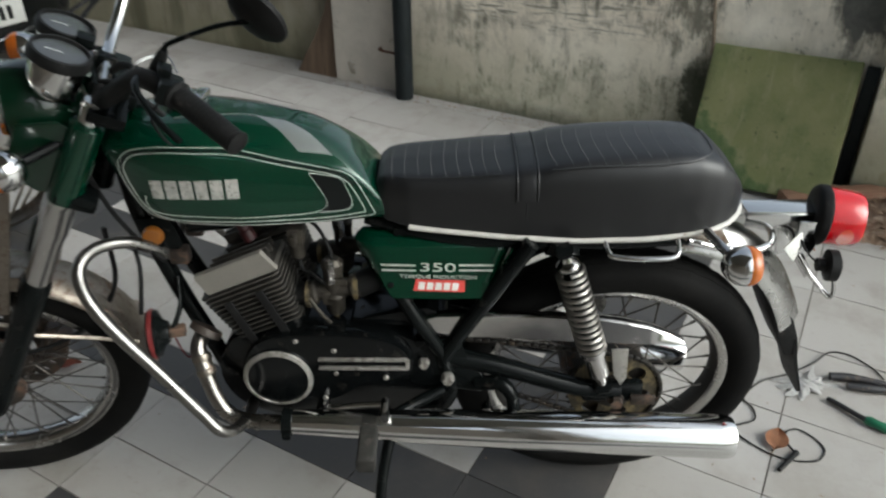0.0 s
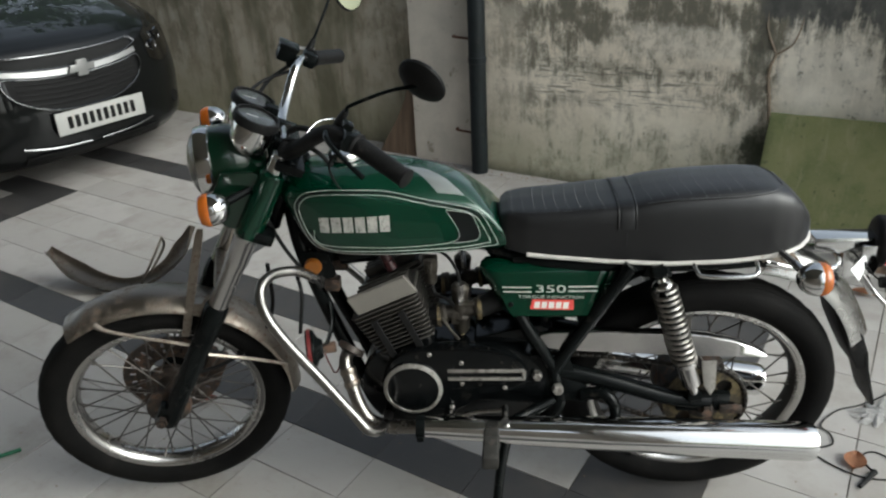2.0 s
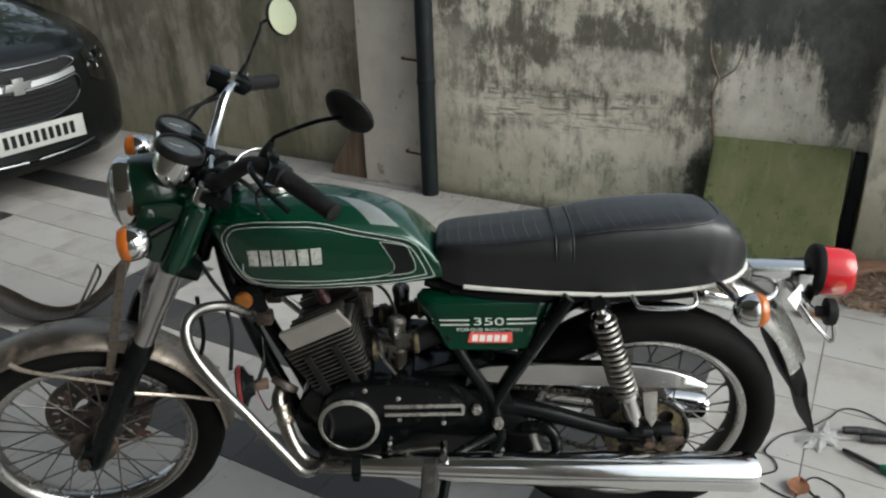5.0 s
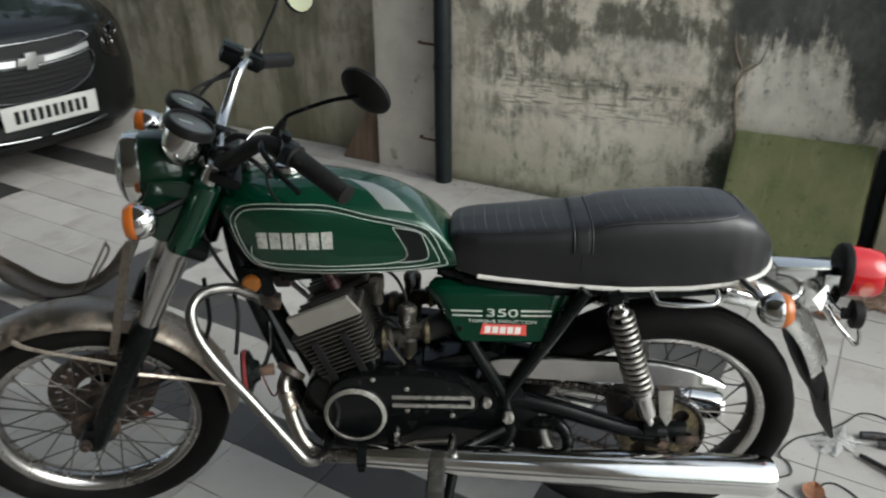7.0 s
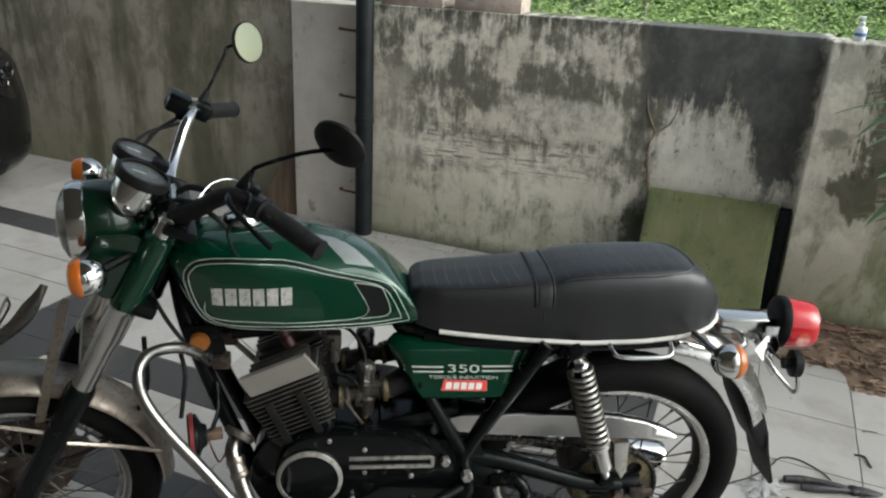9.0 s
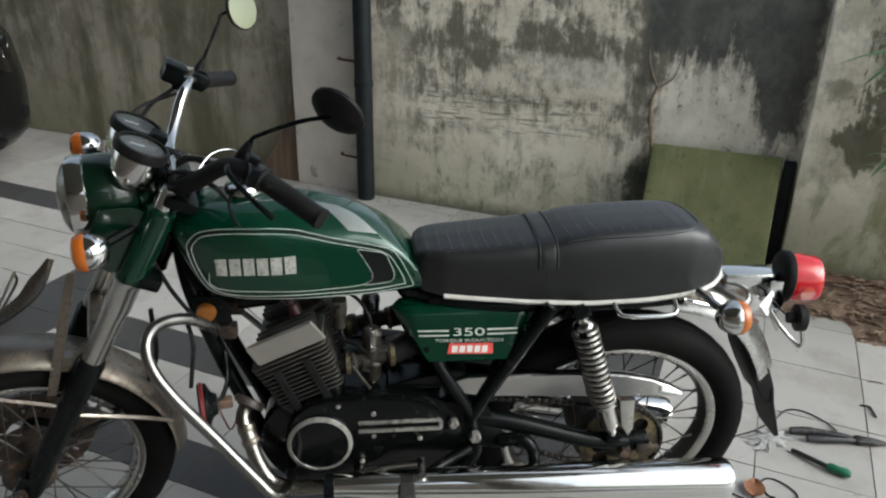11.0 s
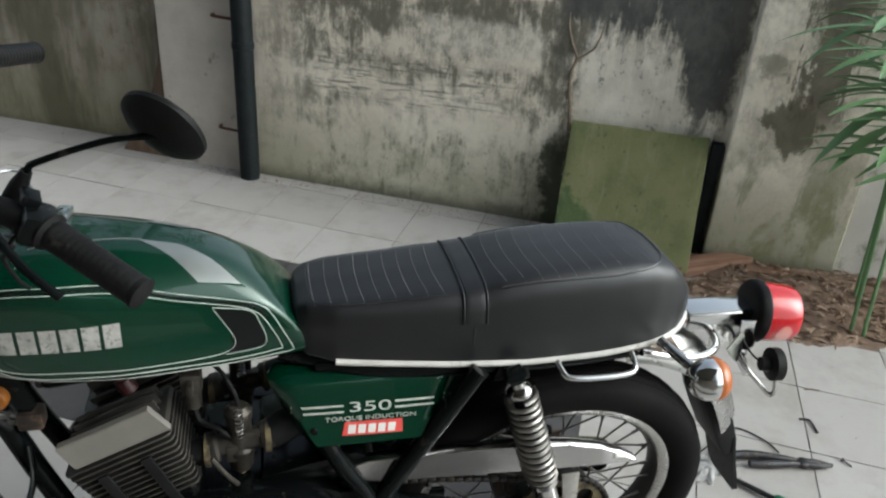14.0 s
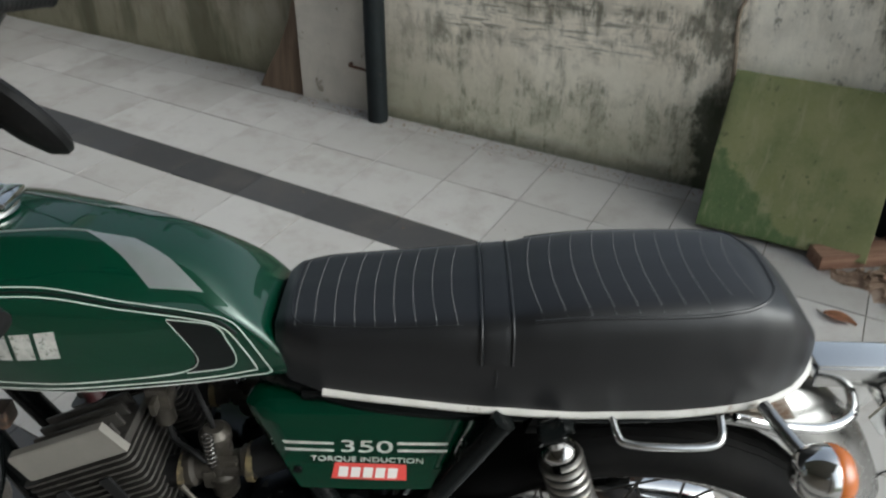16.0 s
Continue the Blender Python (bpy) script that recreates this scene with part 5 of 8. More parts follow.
for k in range(5):
    x0 = -0.0355 + 0.0152 * k
    bp("sticker_mark", decal(COVER, [(x0, 0.5540 - 0.0004 * k), (x0 + 0.0115, 0.5538 - 0.0004 * k), (x0 + 0.0135, 0.5668 - 0.0004 * k), (x0 + 0.002, 0.5671 - 0.0004 * k)], 0.0016, 2), M_WHITE, cover)
for x, z in ((-0.085, 0.56), (0.09, 0.548)):
    bp("cover_screw", lathe([(0.0, -0.004), (0.005, -0.0035), (0.006, 0.0)], "y", 12), M_BLACK, cover, m=Matrix.Translation(on_side(COVER, x, z, -0.001)))


# frame
def pipe(name, pts, r, both=True, mat=None, label="", sides=12):
    bp(name, tube(pts, r, sides, 6), mat or M_BLACK, label=label)
    if both:
        bp(name, tube([(x, -y, z) for x, y, z in pts], r, sides, 6), mat or M_BLACK, label=label)


pipe("down_tube", [(-0.565, -0.012, 0.76), (-0.548, -0.03, 0.66), (-0.50, -0.045, 0.51), (-0.45, -0.055, 0.38), (-0.41, -0.06, 0.27), (-0.36, -0.065, 0.225), (-0.25, -0.075, 0.213), (-0.05, -0.09, 0.225), (0.02, -0.1, 0.28), (0.01, -0.105, 0.39)], 0.0165, label="black frame down tube")
pipe("backbone", [(-0.56, 0, 0.80), (-0.35, 0, 0.70), (-0.12, 0, 0.665), (0.0, 0, 0.655)], 0.024, False)
pipe("head_gusset", [(-0.555, -0.02, 0.70), (-0.50, -0.03, 0.665), (-0.40, -0.02, 0.67)], 0.017)
pipe("seat_rail", [(-0.13, -0.045, 0.662), (0.0, -0.075, 0.641), (0.15, -0.082, 0.634), (0.33, -0.082, 0.634), (0.48, -0.075, 0.642)], 0.0125, label="black seat rail")
pipe("rear_tube", [(0.165, -0.113, 0.65), (0.10, -0.114, 0.545), (0.045, -0.113, 0.455), (0.012, -0.112, 0.392)], 0.0155, label="black slanted frame tube")
pipe("front_tube", [(-0.075, -0.1, 0.545), (-0.045, -0.11, 0.49), (-0.015, -0.113, 0.44), (0.012, -0.112, 0.392)], 0.014)
pipe("rear_hoop", [(0.0, 0.0, 0.655), (0.5, 0.0, 0.65)], 0.008, False)
for side in (-1, 1):
    bp("frame_plate", plate([(-0.045, 0.43), (0.04, 0.43), (0.062, 0.37), (0.10, 0.325), (0.085, 0.30), (0.03, 0.31), (-0.02, 0.285), (-0.05, 0.30), (-0.03, 0.36)], 0.008, pose(0, 0.108 * side, 0), 0.002), M_BLACK, label="black frame bracket plate")
    bp("frame_bolt", lathe([(0.0, -0.012), (0.009, -0.012), (0.011, -0.008), (0.011, 0.004)], "y", 6), M_ALLOY, m=pose(-0.028, 0.118 * side, 0.382, 0, 0, 0 if side < 0 else 180))
    bp("pivot_bolt", lathe([(0.0, -0.014), (0.01, -0.014), (0.013, -0.01), (0.013, 0.004)], "y", 6), M_ALLOY, m=pose(0.018, 0.122 * side, 0.348, 0, 0, 0 if side < 0 else 180))
    bp("swing_arm", joined(tube([(0.0, 0.095 * side, 0.385), (0.12, 0.1 * side, 0.358), (0.27, 0.105 * side, 0.312), (0.36, 0.105 * side, 0.300)], [0.02, 0.02, 0.019, 0.017], 12, 6), box((0.12, 0.018, 0.05), (0.345, 0.105 * side, 0.302), 0.008)), M_BLACK, label="black swing arm")
    bp("chain_adjuster", joined(box((0.05, 0.01, 0.022), (0.405, 0.118 * side, 0.288), 0.004), lathe([(0.0, -0.014), (0.013, -0.014), (0.013, 0.0), (0.018, 0.002), (0.018, 0.006)], "y", 6, pose(0.352, 0.118 * side, 0.286, 0, 0, 0 if side < 0 else 180))), M_OILY, label="dirty chain adjuster and axle nut")
bp("cross_tube", tube([(0.0, -0.1, 0.385), (0.0, 0.1, 0.385)], 0.022, 14, 1), M_BLACK)
bp("battery_box", box((0.17, 0.09, 0.12), (0.0, 0, 0.585), 0.01), M_BLACK, label="black air box under the seat")
bp("inner_guard", guard([(0.09, 0.36), (0.07, 0.44), (0.08, 0.52), (0.12, 0.58), (0.2, 0.628)], 0.06, 0.02, 0.002), M_BLACK)


# shock absorbers
def shock(side):
    a, b = Vector((0.222, 0.116 * side, 0.636)), Vector((0.322, 0.120 * side, 0.326))
    way = b - a
    length = way.length
    m = between(a, b)
    body = bp("shock_absorber", lathe([(0.0, 0.01), (0.010, 0.010), (0.012, 0.02), (0.02, 0.026), (0.022, 0.029), (0.022, 0.034), (0.009, 0.036), (0.009, 0.225), (0.026, 0.227), (0.027, 0.236), (0.0205, 0.24), (0.0205, length - 0.035), (0.012, length - 0.028), (0.012, length), (0.0, length)], sides=24), M_CHROME, label="chrome shock absorber with an open spring", m=m)
    bp("damper_tube", lathe([(0.0, 0.036), (0.0135, 0.036), (0.0135, 0.226), (0.0, 0.226)], sides=20), M_BLACK, body, "dark damper tube")
    turns, steps = 13.5, 24
    coil = [(0.0245 * math.cos(2 * math.pi * k / steps), 0.04 + (0.188) * k / (steps * turns), 0.0245 * math.sin(2 * math.pi * k / steps)) for k in range(int(turns * steps) + 1)]
    bp("spring", tube(coil, 0.0041, 8, 1), M_SPRING, body, "chrome coil spring")
    for at in (0.0, length):
        bp("eye", lathe([(0.0, -0.016), (0.010, -0.016), (0.010, -0.012), (0.0155, -0.012), (0.0155, 0.012), (0.010, 0.012), (0.010, 0.016), (0.0, 0.016)], "y", 16, pose(0, at, 0, 90, 0, 0)), M_BLACK, body)


shock(-1)
shock(1)
for side in (-1, 1):
    bp("guard_stay", plate([(0.330, 0.415), (0.362, 0.417), (0.366, 0.345), (0.357, 0.325), (0.340, 0.352)], 0.004, pose(0, 0.116 * side, 0), 0.001), M_ALLOY, label="tapered alloy stay plate")
    bp("shock_mount", plate([(0.19, 0.628), (0.255, 0.628), (0.245, 0.656), (0.20, 0.656)], 0.024, pose(0, 0.09 * side, -0.012), 0.004), M_BLACK)

# chain, sprocket, guard
def holed_disc(outer=0.0905, inner=0.03, holes=6, at=0.061, hole=0.0175, thick=0.006):
    """A sprocket disc with large round holes."""
    bm = bmesh.new()
    loops = [(0, 0, outer, 72), (0, 0, inner, 36)] + [(at * math.cos(2 * math.pi * k / holes), at * math.sin(2 * math.pi * k / holes), hole, 24) for k in range(holes)]
    edges = []
    for cx, cz, r, sides in loops:
        ring = [bm.verts.new((cx + r * math.cos(2 * math.pi * k / sides), 0, cz + r * math.sin(2 * math.pi * k / sides))) for k in range(sides)]
        edges += [bm.edges.new((ring[k], ring[(k + 1) % sides])) for k in range(sides)]
    bmesh.ops.triangle_fill(bm, use_beauty=True, edges=edges, normal=(0, -1, 0))
    got = bmesh.ops.extrude_face_region(bm, geom=bm.faces[:])
    bmesh.ops.translate(bm, vec=(0, thick, 0), verts=[v for v in got["geom"] if isinstance(v, bmesh.types.BMVert)])
    bmesh.ops.recalc_face_normals(bm, faces=bm.faces[:])
    return bm


bp("chain_guard", loft([[(x, -0.110, zb), (x, -0.107, zt - 0.006), (x, -0.098, zt), (x, -0.092, zt), (x, -0.092, zt - 0.003), (x, -0.096, zt - 0.004), (x, -0.1045, zt - 0.008), (x, -0.1075, zb)] for x, zb, zt in
                        ((-0.032, 0.468, 0.480), (0.0, 0.447, 0.489), (0.05, 0.440, 0.490), (0.12, 0.436, 0.489), (0.20, 0.432, 0.487), (0.28, 0.427, 0.484), (0.34, 0.425, 0.477), (0.40, 0.4225, 0.463), (0.44, 0.4215, 0.444), (0.470, 0.4205, 0.4255))]), M_CHROME, label="chrome chain guard")
sprocket = bp("rear_sprocket", holed_disc(), M_BRASS, label="gold stained sprocket with round holes", m=pose(0.352, -0.09, 0.286, 0, 14, 0))
teeth = bmesh.new()
for k in range(40):
    b = box((0.006, 0.005, 0.006), (0.093, 0.003, 0), 0.0015, segments=1)
    b.transform(Matrix.Rotation(2 * math.pi * k / 40, 4, "Y"))
    me_tmp = bpy.data.meshes.new("tooth")
    b.to_mesh(me_tmp)
    b.free()
    teeth.from_mesh(me_tmp)
    bpy.data.meshes.remove(me_tmp)
bp("teeth", teeth, M_GREASE, sprocket)
bp("sprocket_carrier", lathe([(0.0, -0.012), (0.022, -0.012), (0.03, -0.004), (0.042, -0.002), (0.043, 0.004)], "y", 28, pose(0, 0, 0)), M_GREASE, sprocket)
bp("hub_drum", lathe([(0.0, 0.012), (0.076, 0.012), (0.08, 0.016), (0.08, 0.05), (0.0, 0.05)], "y", 36), M_GREASE, sprocket, "dark greasy hub behind the sprocket")
links = []
run = [Vector((x, -0.09, z)) for x, z in ((-0.06, 0.425), (0.1, 0.415), (0.352, 0.3795))]
back = [Vector((0.352 + 0.0935 * math.sin(radians(a)), -0.09, 0.286 + 0.0935 * math.cos(radians(a)))) for a in range(0, 181, 9)]
low = [Vector((x, -0.09, z)) for x, z in ((0.352, 0.1925), (0.1, 0.30), (-0.06, 0.355))]
loop = []
for seg in (run, back, low):
    for a, b in zip(seg, seg[1:]):
        steps = max(1, round((b - a).length / 0.0159))
        loop += [a.lerp(b, k / steps) for k in range(steps)]
for a, b in zip(loop, loop[1:]):
    mid = (a + b) / 2
    ang = math.atan2(b.z - a.z, b.x - a.x)
    links.append(box((0.017, 0.011, 0.0105), (0, 0, 0), 0.003, Matrix.Translation(mid) @ Matrix.Rotation(-ang, 4, "Y"), 1))
bp("drive_chain", joined(*links), M_GREASE, label="greasy drive chain")

# exhausts
for side, zend in ((-1, 0.238), (1, 0.163)):
    pts = [(-0.455, 0.09 * side, 0.43), (-0.459, 0.118 * side, 0.415), (-0.447, 0.138 * side, 0.382), (-0.430, 0.158 * side, 0.335), (-0.405, 0.172 * side, 0.298), (-0.365, 0.180 * side, 0.286), (-0.32, 0.184 * side, 0.287), (-0.27, 0.186 * side, 0.29)]
    pipe("header_pipe", pts, 0.0150, False, M_HEADER, "dull stained chrome exhaust header", 18)
    a, b = Vector((-0.285, 0.185 * side, 0.290)), Vector((0.572, 0.168 * side, zend))
    muffler = bp("muffler", rod(a, b, [(0.0, 0.02), (0.018, 0.0), (0.023, 0.005), (0.0235, 0.03), (0.0275, 0.14), (0.033, 0.3), (0.038, 0.48), (0.041, 0.7), (0.0425, 0.965), (0.043, 0.985), (0.0395, 1.0), (0.034, 0.997), (0.031, 0.985), (0.012, 0.975), (0.011, 0.95), (0.0, 0.95)], 40), M_CHROME_GOOD, label="long chrome megaphone silencer")
    bp("exhaust_clamp", joined(lathe([(0.021, 0.0), (0.0265, 0.001), (0.0265, 0.021), (0.021, 0.022)], "y", 24, between((-0.30, 0.1845 * side, 0.2895), b)), box((0.016, 0.016, 0.014), (-0.288, 0.21 * side, 0.279), 0.003)), M_BLACK, label="dark exhaust clamp")
    bp("header_flange", lathe([(0.0, -0.005), (0.03, -0.005), (0.032, 0.0), (0.032, 0.009), (0.02, 0.012), (0.0, 0.012)], "y", 20, between((-0.448, 0.085 * side, 0.435), (-0.47, 0.112 * side, 0.40))), M_OILY)
    bp("header_heat_stain", lathe([(0.0165, 0.0), (0.0185, 0.002), (0.0185, 0.012), (0.0165, 0.016), (0.0165, 0.03), (0.0185, 0.032), (0.0185, 0.04), (0.016, 0.044)], "y", 18, between((-0.455, 0.123 * side, 0.405), (-0.437, 0.150 * side, 0.355))), M_CHROME_OLD)

# crash bars
for side in (-1, 1):
    pts = [(x, y * side, z) for x, y, z in ((-0.495, 0.045, 0.58), (-0.513, 0.065, 0.603), (-0.545, 0.095, 0.638), (-0.578, 0.13, 0.653), (-0.597, 0.165, 0.652), (-0.602, 0.19, 0.632), (-0.590, 0.205, 0.590), (-0.554, 0.22, 0.538), (-0.487, 0.235, 0.456), (-0.424, 0.25, 0.377), (-0.389, 0.255, 0.335), (-0.37, 0.2, 0.30), (-0.375, 0.07, 0.255))]
    bp("crash_bar", tube(pts, 0.0112, 14, 8), M_CRASH, label="chrome crash bar, scratched")
    bp("crash_clamp", box((0.035, 0.03, 0.03), (-0.482, 0.05 * side, 0.585), 0.006), M_OILY)

# horn, reflector, small brackets
HORN = pose(-0.535, -0.125, 0.455, 0, 0, 14)
horn = bp("horn", lathe([(0.0, 0.03), (0.02, 0.03), (0.026, 0.02), (0.044, 0.012), (0.046, 0.002), (0.044, -0.006), (0.03, -0.004), (0.014, 0.004), (0.0, 0.004)], "x", 32), M_BLACK, label="round black horn with a red rim", m=HORN)
bp("rim", lathe([(0.044, -0.004), (0.048, -0.002), (0.048, 0.004), (0.044, 0.006)], "x", 32, closed=True), M_REDWIRE, horn, "red horn rim")
bp("terminal", box((0.03, 0.02, 0.02), (0.045, 0, 0), 0.004), M_OILY, horn)
bp("horn_bracket", tube([(-0.50, -0.12, 0.456), (-0.485, -0.09, 0.50), (-0.49, -0.06, 0.54)], 0.006, 8, 4, flat=0.5), M_BLACK)
for side in (-1, 1):
    refl = bp("side_reflector", lathe([(0.0, -0.009), (0.016, -0.008), (0.019, -0.004), (0.0195, 0.004), (0.0, 0.004)], "y", 28), M_AMBER, label="round amber reflector", m=pose(-0.519, 0.062 * side, 0.632, 0, 0, 0 if side < 0 else 180))
    bp("reflector_plate", plate([(-0.55, 0.665), (-0.485, 0.665), (-0.47, 0.61), (-0.49, 0.585), (-0.53, 0.60)], 0.004, pose(0, 0.055 * side, 0), 0.001), M_BLACK)
bp("coil", rod((-0.46, -0.035, 0.645), (-0.38, -0.035, 0.655), [(0.0, 0), (0.018, 0.0), (0.02, 0.1), (0.02, 0.9), (0.018, 1.0), (0.0, 1.0)], 16), M_BLACK, label="black ignition coil")
for side in (-1, 1):
    bp("plug_cap", rod((-0.345, 0.05 * side, 0.618), (-0.362, 0.045 * side, 0.655), [(0.0, 0), (0.013, 0), (0.013, 0.5), (0.011, 0.55), (0.012, 1.0), (0.0, 1.0)], 14), M_DARKRED, label="dark red spark plug cap")
    bp("plug_lead", tube([(-0.361, 0.046 * side, 0.652), (-0.372, 0.04 * side, 0.664), (-0.40, 0.03 * side, 0.665)], 0.004, 8, 4), M_RUBBER)

# engine
bp("crankcase", joined(plate([(-0.43, 0.34), (-0.40, 0.425), (-0.33, 0.458), (-0.2, 0.462), (-0.09, 0.45), (-0.02, 0.41), (0.0, 0.35), (-0.03, 0.28), (-0.12, 0.243), (-0.30, 0.238), (-0.39, 0.262)], 0.225, bevel=0.012, n=4)), M_ENGINE, label="black painted crankcase")
ENGINE_COVER = [(-0.372, 0.335), (-0.372, 0.39), (-0.345, 0.438), (-0.30, 0.462), (-0.22, 0.468), (-0.135, 0.462), (-0.075, 0.44), (-0.050, 0.405), (-0.052, 0.372), (-0.09, 0.348), (-0.15, 0.338), (-0.20, 0.302), (-0.245, 0.283), (-0.30, 0.275), (-0.345, 0.290)]
for side in (-1, 1):
    engine_cover = bp("engine_cover", plate(ENGINE_COVER, 0.036, pose(0, 0.124 * side, 0), 0.010, 4), M_ENGINE, label="glossy black engine side cover")
    C = pose(-0.305, 0.140 * side, 0.366)
    bp("generator_cover", lathe([(0.0, -0.012), (0.05, -0.012), (0.058, -0.010), (0.066, -0.007), (0.069, -0.001), (0.069, 0.01)], "y", 48, C if side < 0 else C @ pose(0, 0, 0, 0, 0, 180)), M_ENGINE, engine_cover)
    bp("cover_ring", lathe([(0.0575, -0.0115), (0.0585, -0.0138), (0.0655, -0.0108), (0.0665, -0.007)], "y", 64, C if side < 0 else C @ pose(0, 0, 0, 0, 0, 180)), M_ALLOY, engine_cover, "dull alloy ring on the black cover")
    for z, x0, x1 in ((0.4095, -0.226, -0.058), (0.389, -0.226, -0.056)):
        bp("cover_bar", box((x1 - x0, 0.008, 0.0065), ((x0 + x1) / 2, 0.144 * side, z + 0.001), 0.002), M_ALLOY, engine_cover, "alloy trim bar")
    bp("cover_bar_end", box((0.008, 0.008, 0.024), (-0.058, 0.1438 * side, 0.4), 0.003), M_ALLOY, engine_cover)
    for x, z in ((-0.195, 0.43), (-0.195, 0.375), (-0.265, 0.452), (-0.22, 0.312), (-0.10, 0.365)):
        bp("cover_screw", lathe([(0.0, -0.003), (0.004, -0.003), (0.0055, 0.0), (0.0055, 0.004)], "y", 10, pose(x, 0.1425 * side, z, 0, 0, 0 if side < 0 else 180)), M_ALLOY, engine_cover)
bp("oil_pump_cover", plate([(-0.17, 0.452), (-0.05, 0.458), (0.0, 0.487), (-0.02, 0.50), (-0.10, 0.484), (-0.165, 0.468)], 0.2, bevel=0.004), M_ENGINE)

# two finned cylinders that lean forward
CYL_LEAN = -23.3
fin_me = shape(plate([(-0.08, -0.052), (-0.083, -0.046), (-0.083, 0.046), (-0.08, 0.052), (-0.074, 0.055), (0.074, 0.055), (0.08, 0.052), (0.083, 0.046), (0.083, -0.046), (0.08, -0.052), (0.074, -0.055), (-0.074, -0.055)], 0.0032, pose(0, 0, 0, 90, 0, 0)), 30)
fin_me.materials.append(M_FIN)
for side in (-1, 1):
    CYL = pose(-0.311, 0.070 * side, 0.437, 0, CYL_LEAN, 0)
    cyl = bp("cylinder", joined(box((0.125, 0.082, 0.135), (0, 0, 0.055), 0.02, segments=3), box((0.11, 0.09, 0.03), (0, 0, -0.005), 0.008)), M_ENGINE, label="finned engine cylinder, black with alloy fin edges", m=CYL)
    for k in range(11):
        s = 0.97 - 0.015 * (10 - k)
        alike("fin", fin_me, cyl, pose(0.004, 0, 0.026 + 0.0105 * k) @ Matrix.Diagonal((s, s, 1, 1)))
    head = bp("cylinder_head", joined(box((0.142, 0.09, 0.012), (0.012, 0, 0.141), 0.003), *[box((0.128, 0.005, 0.024), (0.008, y, 0.155), 0.002) for y in (-0.026, -0.008, 0.010, 0.028)]), M_FIN, cyl, "dark head with upright fins")
    plate_side = loft([[(x0, y * -side, z), (x1, y * -side, z), (x1, (y + 0.012) * -side, z), (x0, (y + 0.012) * -side, z)] for x0, x1, y, z in ((-0.052, 0.088, -0.0525, 0.1385), (-0.0545, 0.088, -0.054, 0.141), (-0.061, 0.077, -0.0505, 0.178), (-0.060, 0.075, -0.0485, 0.1805))])
    # far plate coloured dark to stand for the shade behind the near one
    bp("outer_plate", plate_side, M_HEAD if side < 0 else M_OILY, head, "plain grey machined plate")
    for x in (-0.03, 0.035):
        bp("fin_damper", box((0.016, 0.004, 0.1), (x, -0.056, 0.062), 0.001), M_RUBBER, cyl)
    # carburettor behind each cylinder
    X, Z, Y = -0.195, 0.535, 0.075 * side
    carb = bp("carburettor", joined(rod((X, Y, Z - 0.062), (X, Y, Z + 0.058), [(0.0, 0), (0.014, 0.0), (0.018, 0.06), (0.019, 0.26), (0.023, 0.3), (0.023, 0.36), (0.018, 0.4), (0.0185, 0.8), (0.0205, 0.83), (0.0205, 0.93), (0.013, 1.0), (0.0, 1.0)], 20),
                                    rod((X - 0.05, Y, Z - 0.02), (X + 0.05, Y, Z + 0.0), [(0.0, 0), (0.02, 0.0), (0.024, 0.05), (0.024, 0.16), (0.0175, 0.2), (0.0175, 0.8), (0.0225, 0.84), (0.0225, 1.0), (0.0, 1.0)], 20),
                                    box((0.018, 0.04, 0.03), (X - 0.012, Y, Z - 0.02), 0.004), box((0.03, 0.012, 0.01), (X + 0.015, Y - 0.022, Z + 0.02), 0.003)), M_CARB, label="stained alloy carburettor")
    for x in (-0.048, 0.042):
        bp("clip", lathe([(0.0242, -0.005), (0.0262, -0.004), (0.0262, 0.004), (0.0242, 0.005)], "x", 20, pose(X + x, Y, Z - 0.012 + x * 0.2, 0, 0, 0)), M_BRASS, carb, "brass hose clip")
    bp("float_bowl_screw", lathe([(0.0, -0.006), (0.006, -0.006), (0.006, 0.004)], "z", 8, pose(X, Y, Z - 0.066)), M_BRASS, carb)
    bp("throttle_spring", tube([(X + 0.002 + 0.006 * math.cos(k * 0.8), Y - 0.03 + 0.006 * math.sin(k * 0.8), Z + 0.02 + 0.0009 * k) for k in range(60)], 0.0011, 5, 1), M_CHROME, carb)
    bp("intake_rubber", tube([(X - 0.045, Y, Z - 0.02), (X - 0.075, Y * 0.98, Z - 0.03), (-0.285, Y * 0.95, 0.485)], [0.022, 0.021, 0.024], 16, 4), M_RUBBER)
    bp("air_hose", tube([(X + 0.045, Y, Z - 0.002), (-0.12, Y * 0.9, 0.545), (-0.08, Y * 0.7, 0.56)], [0.024, 0.026, 0.03], 16, 4), M_RUBBER)
    bp("throttle_cable", tube([(X, Y, Z + 0.055), (X - 0.006, Y, Z + 0.09), (X - 0.04, Y * 0.6, 0.655), (-0.33, Y * 0.3, 0.67)], 0.0035, 8, 5), M_RUBBER)
bp("fuel_tap", joined(box((0.03, 0.03, 0.035), (-0.258, -0.06, 0.635), 0.006), rod((-0.258, -0.062, 0.62), (-0.258, -0.062, 0.585), [(0.0, 0), (0.013, 0.0), (0.013, 0.8), (0.006, 1.0), (0.0, 1.0)], 14), box((0.008, 0.02, 0.02), (-0.258, -0.083, 0.637), 0.003)), M_CARB, label="stained alloy fuel tap")
bp("fuel_hose", tube([(-0.258, -0.06, 0.588), (-0.25, -0.07, 0.565), (-0.225, -0.085, 0.56), (-0.208, -0.09, 0.545)], 0.004, 8, 5), M_RUBBER)
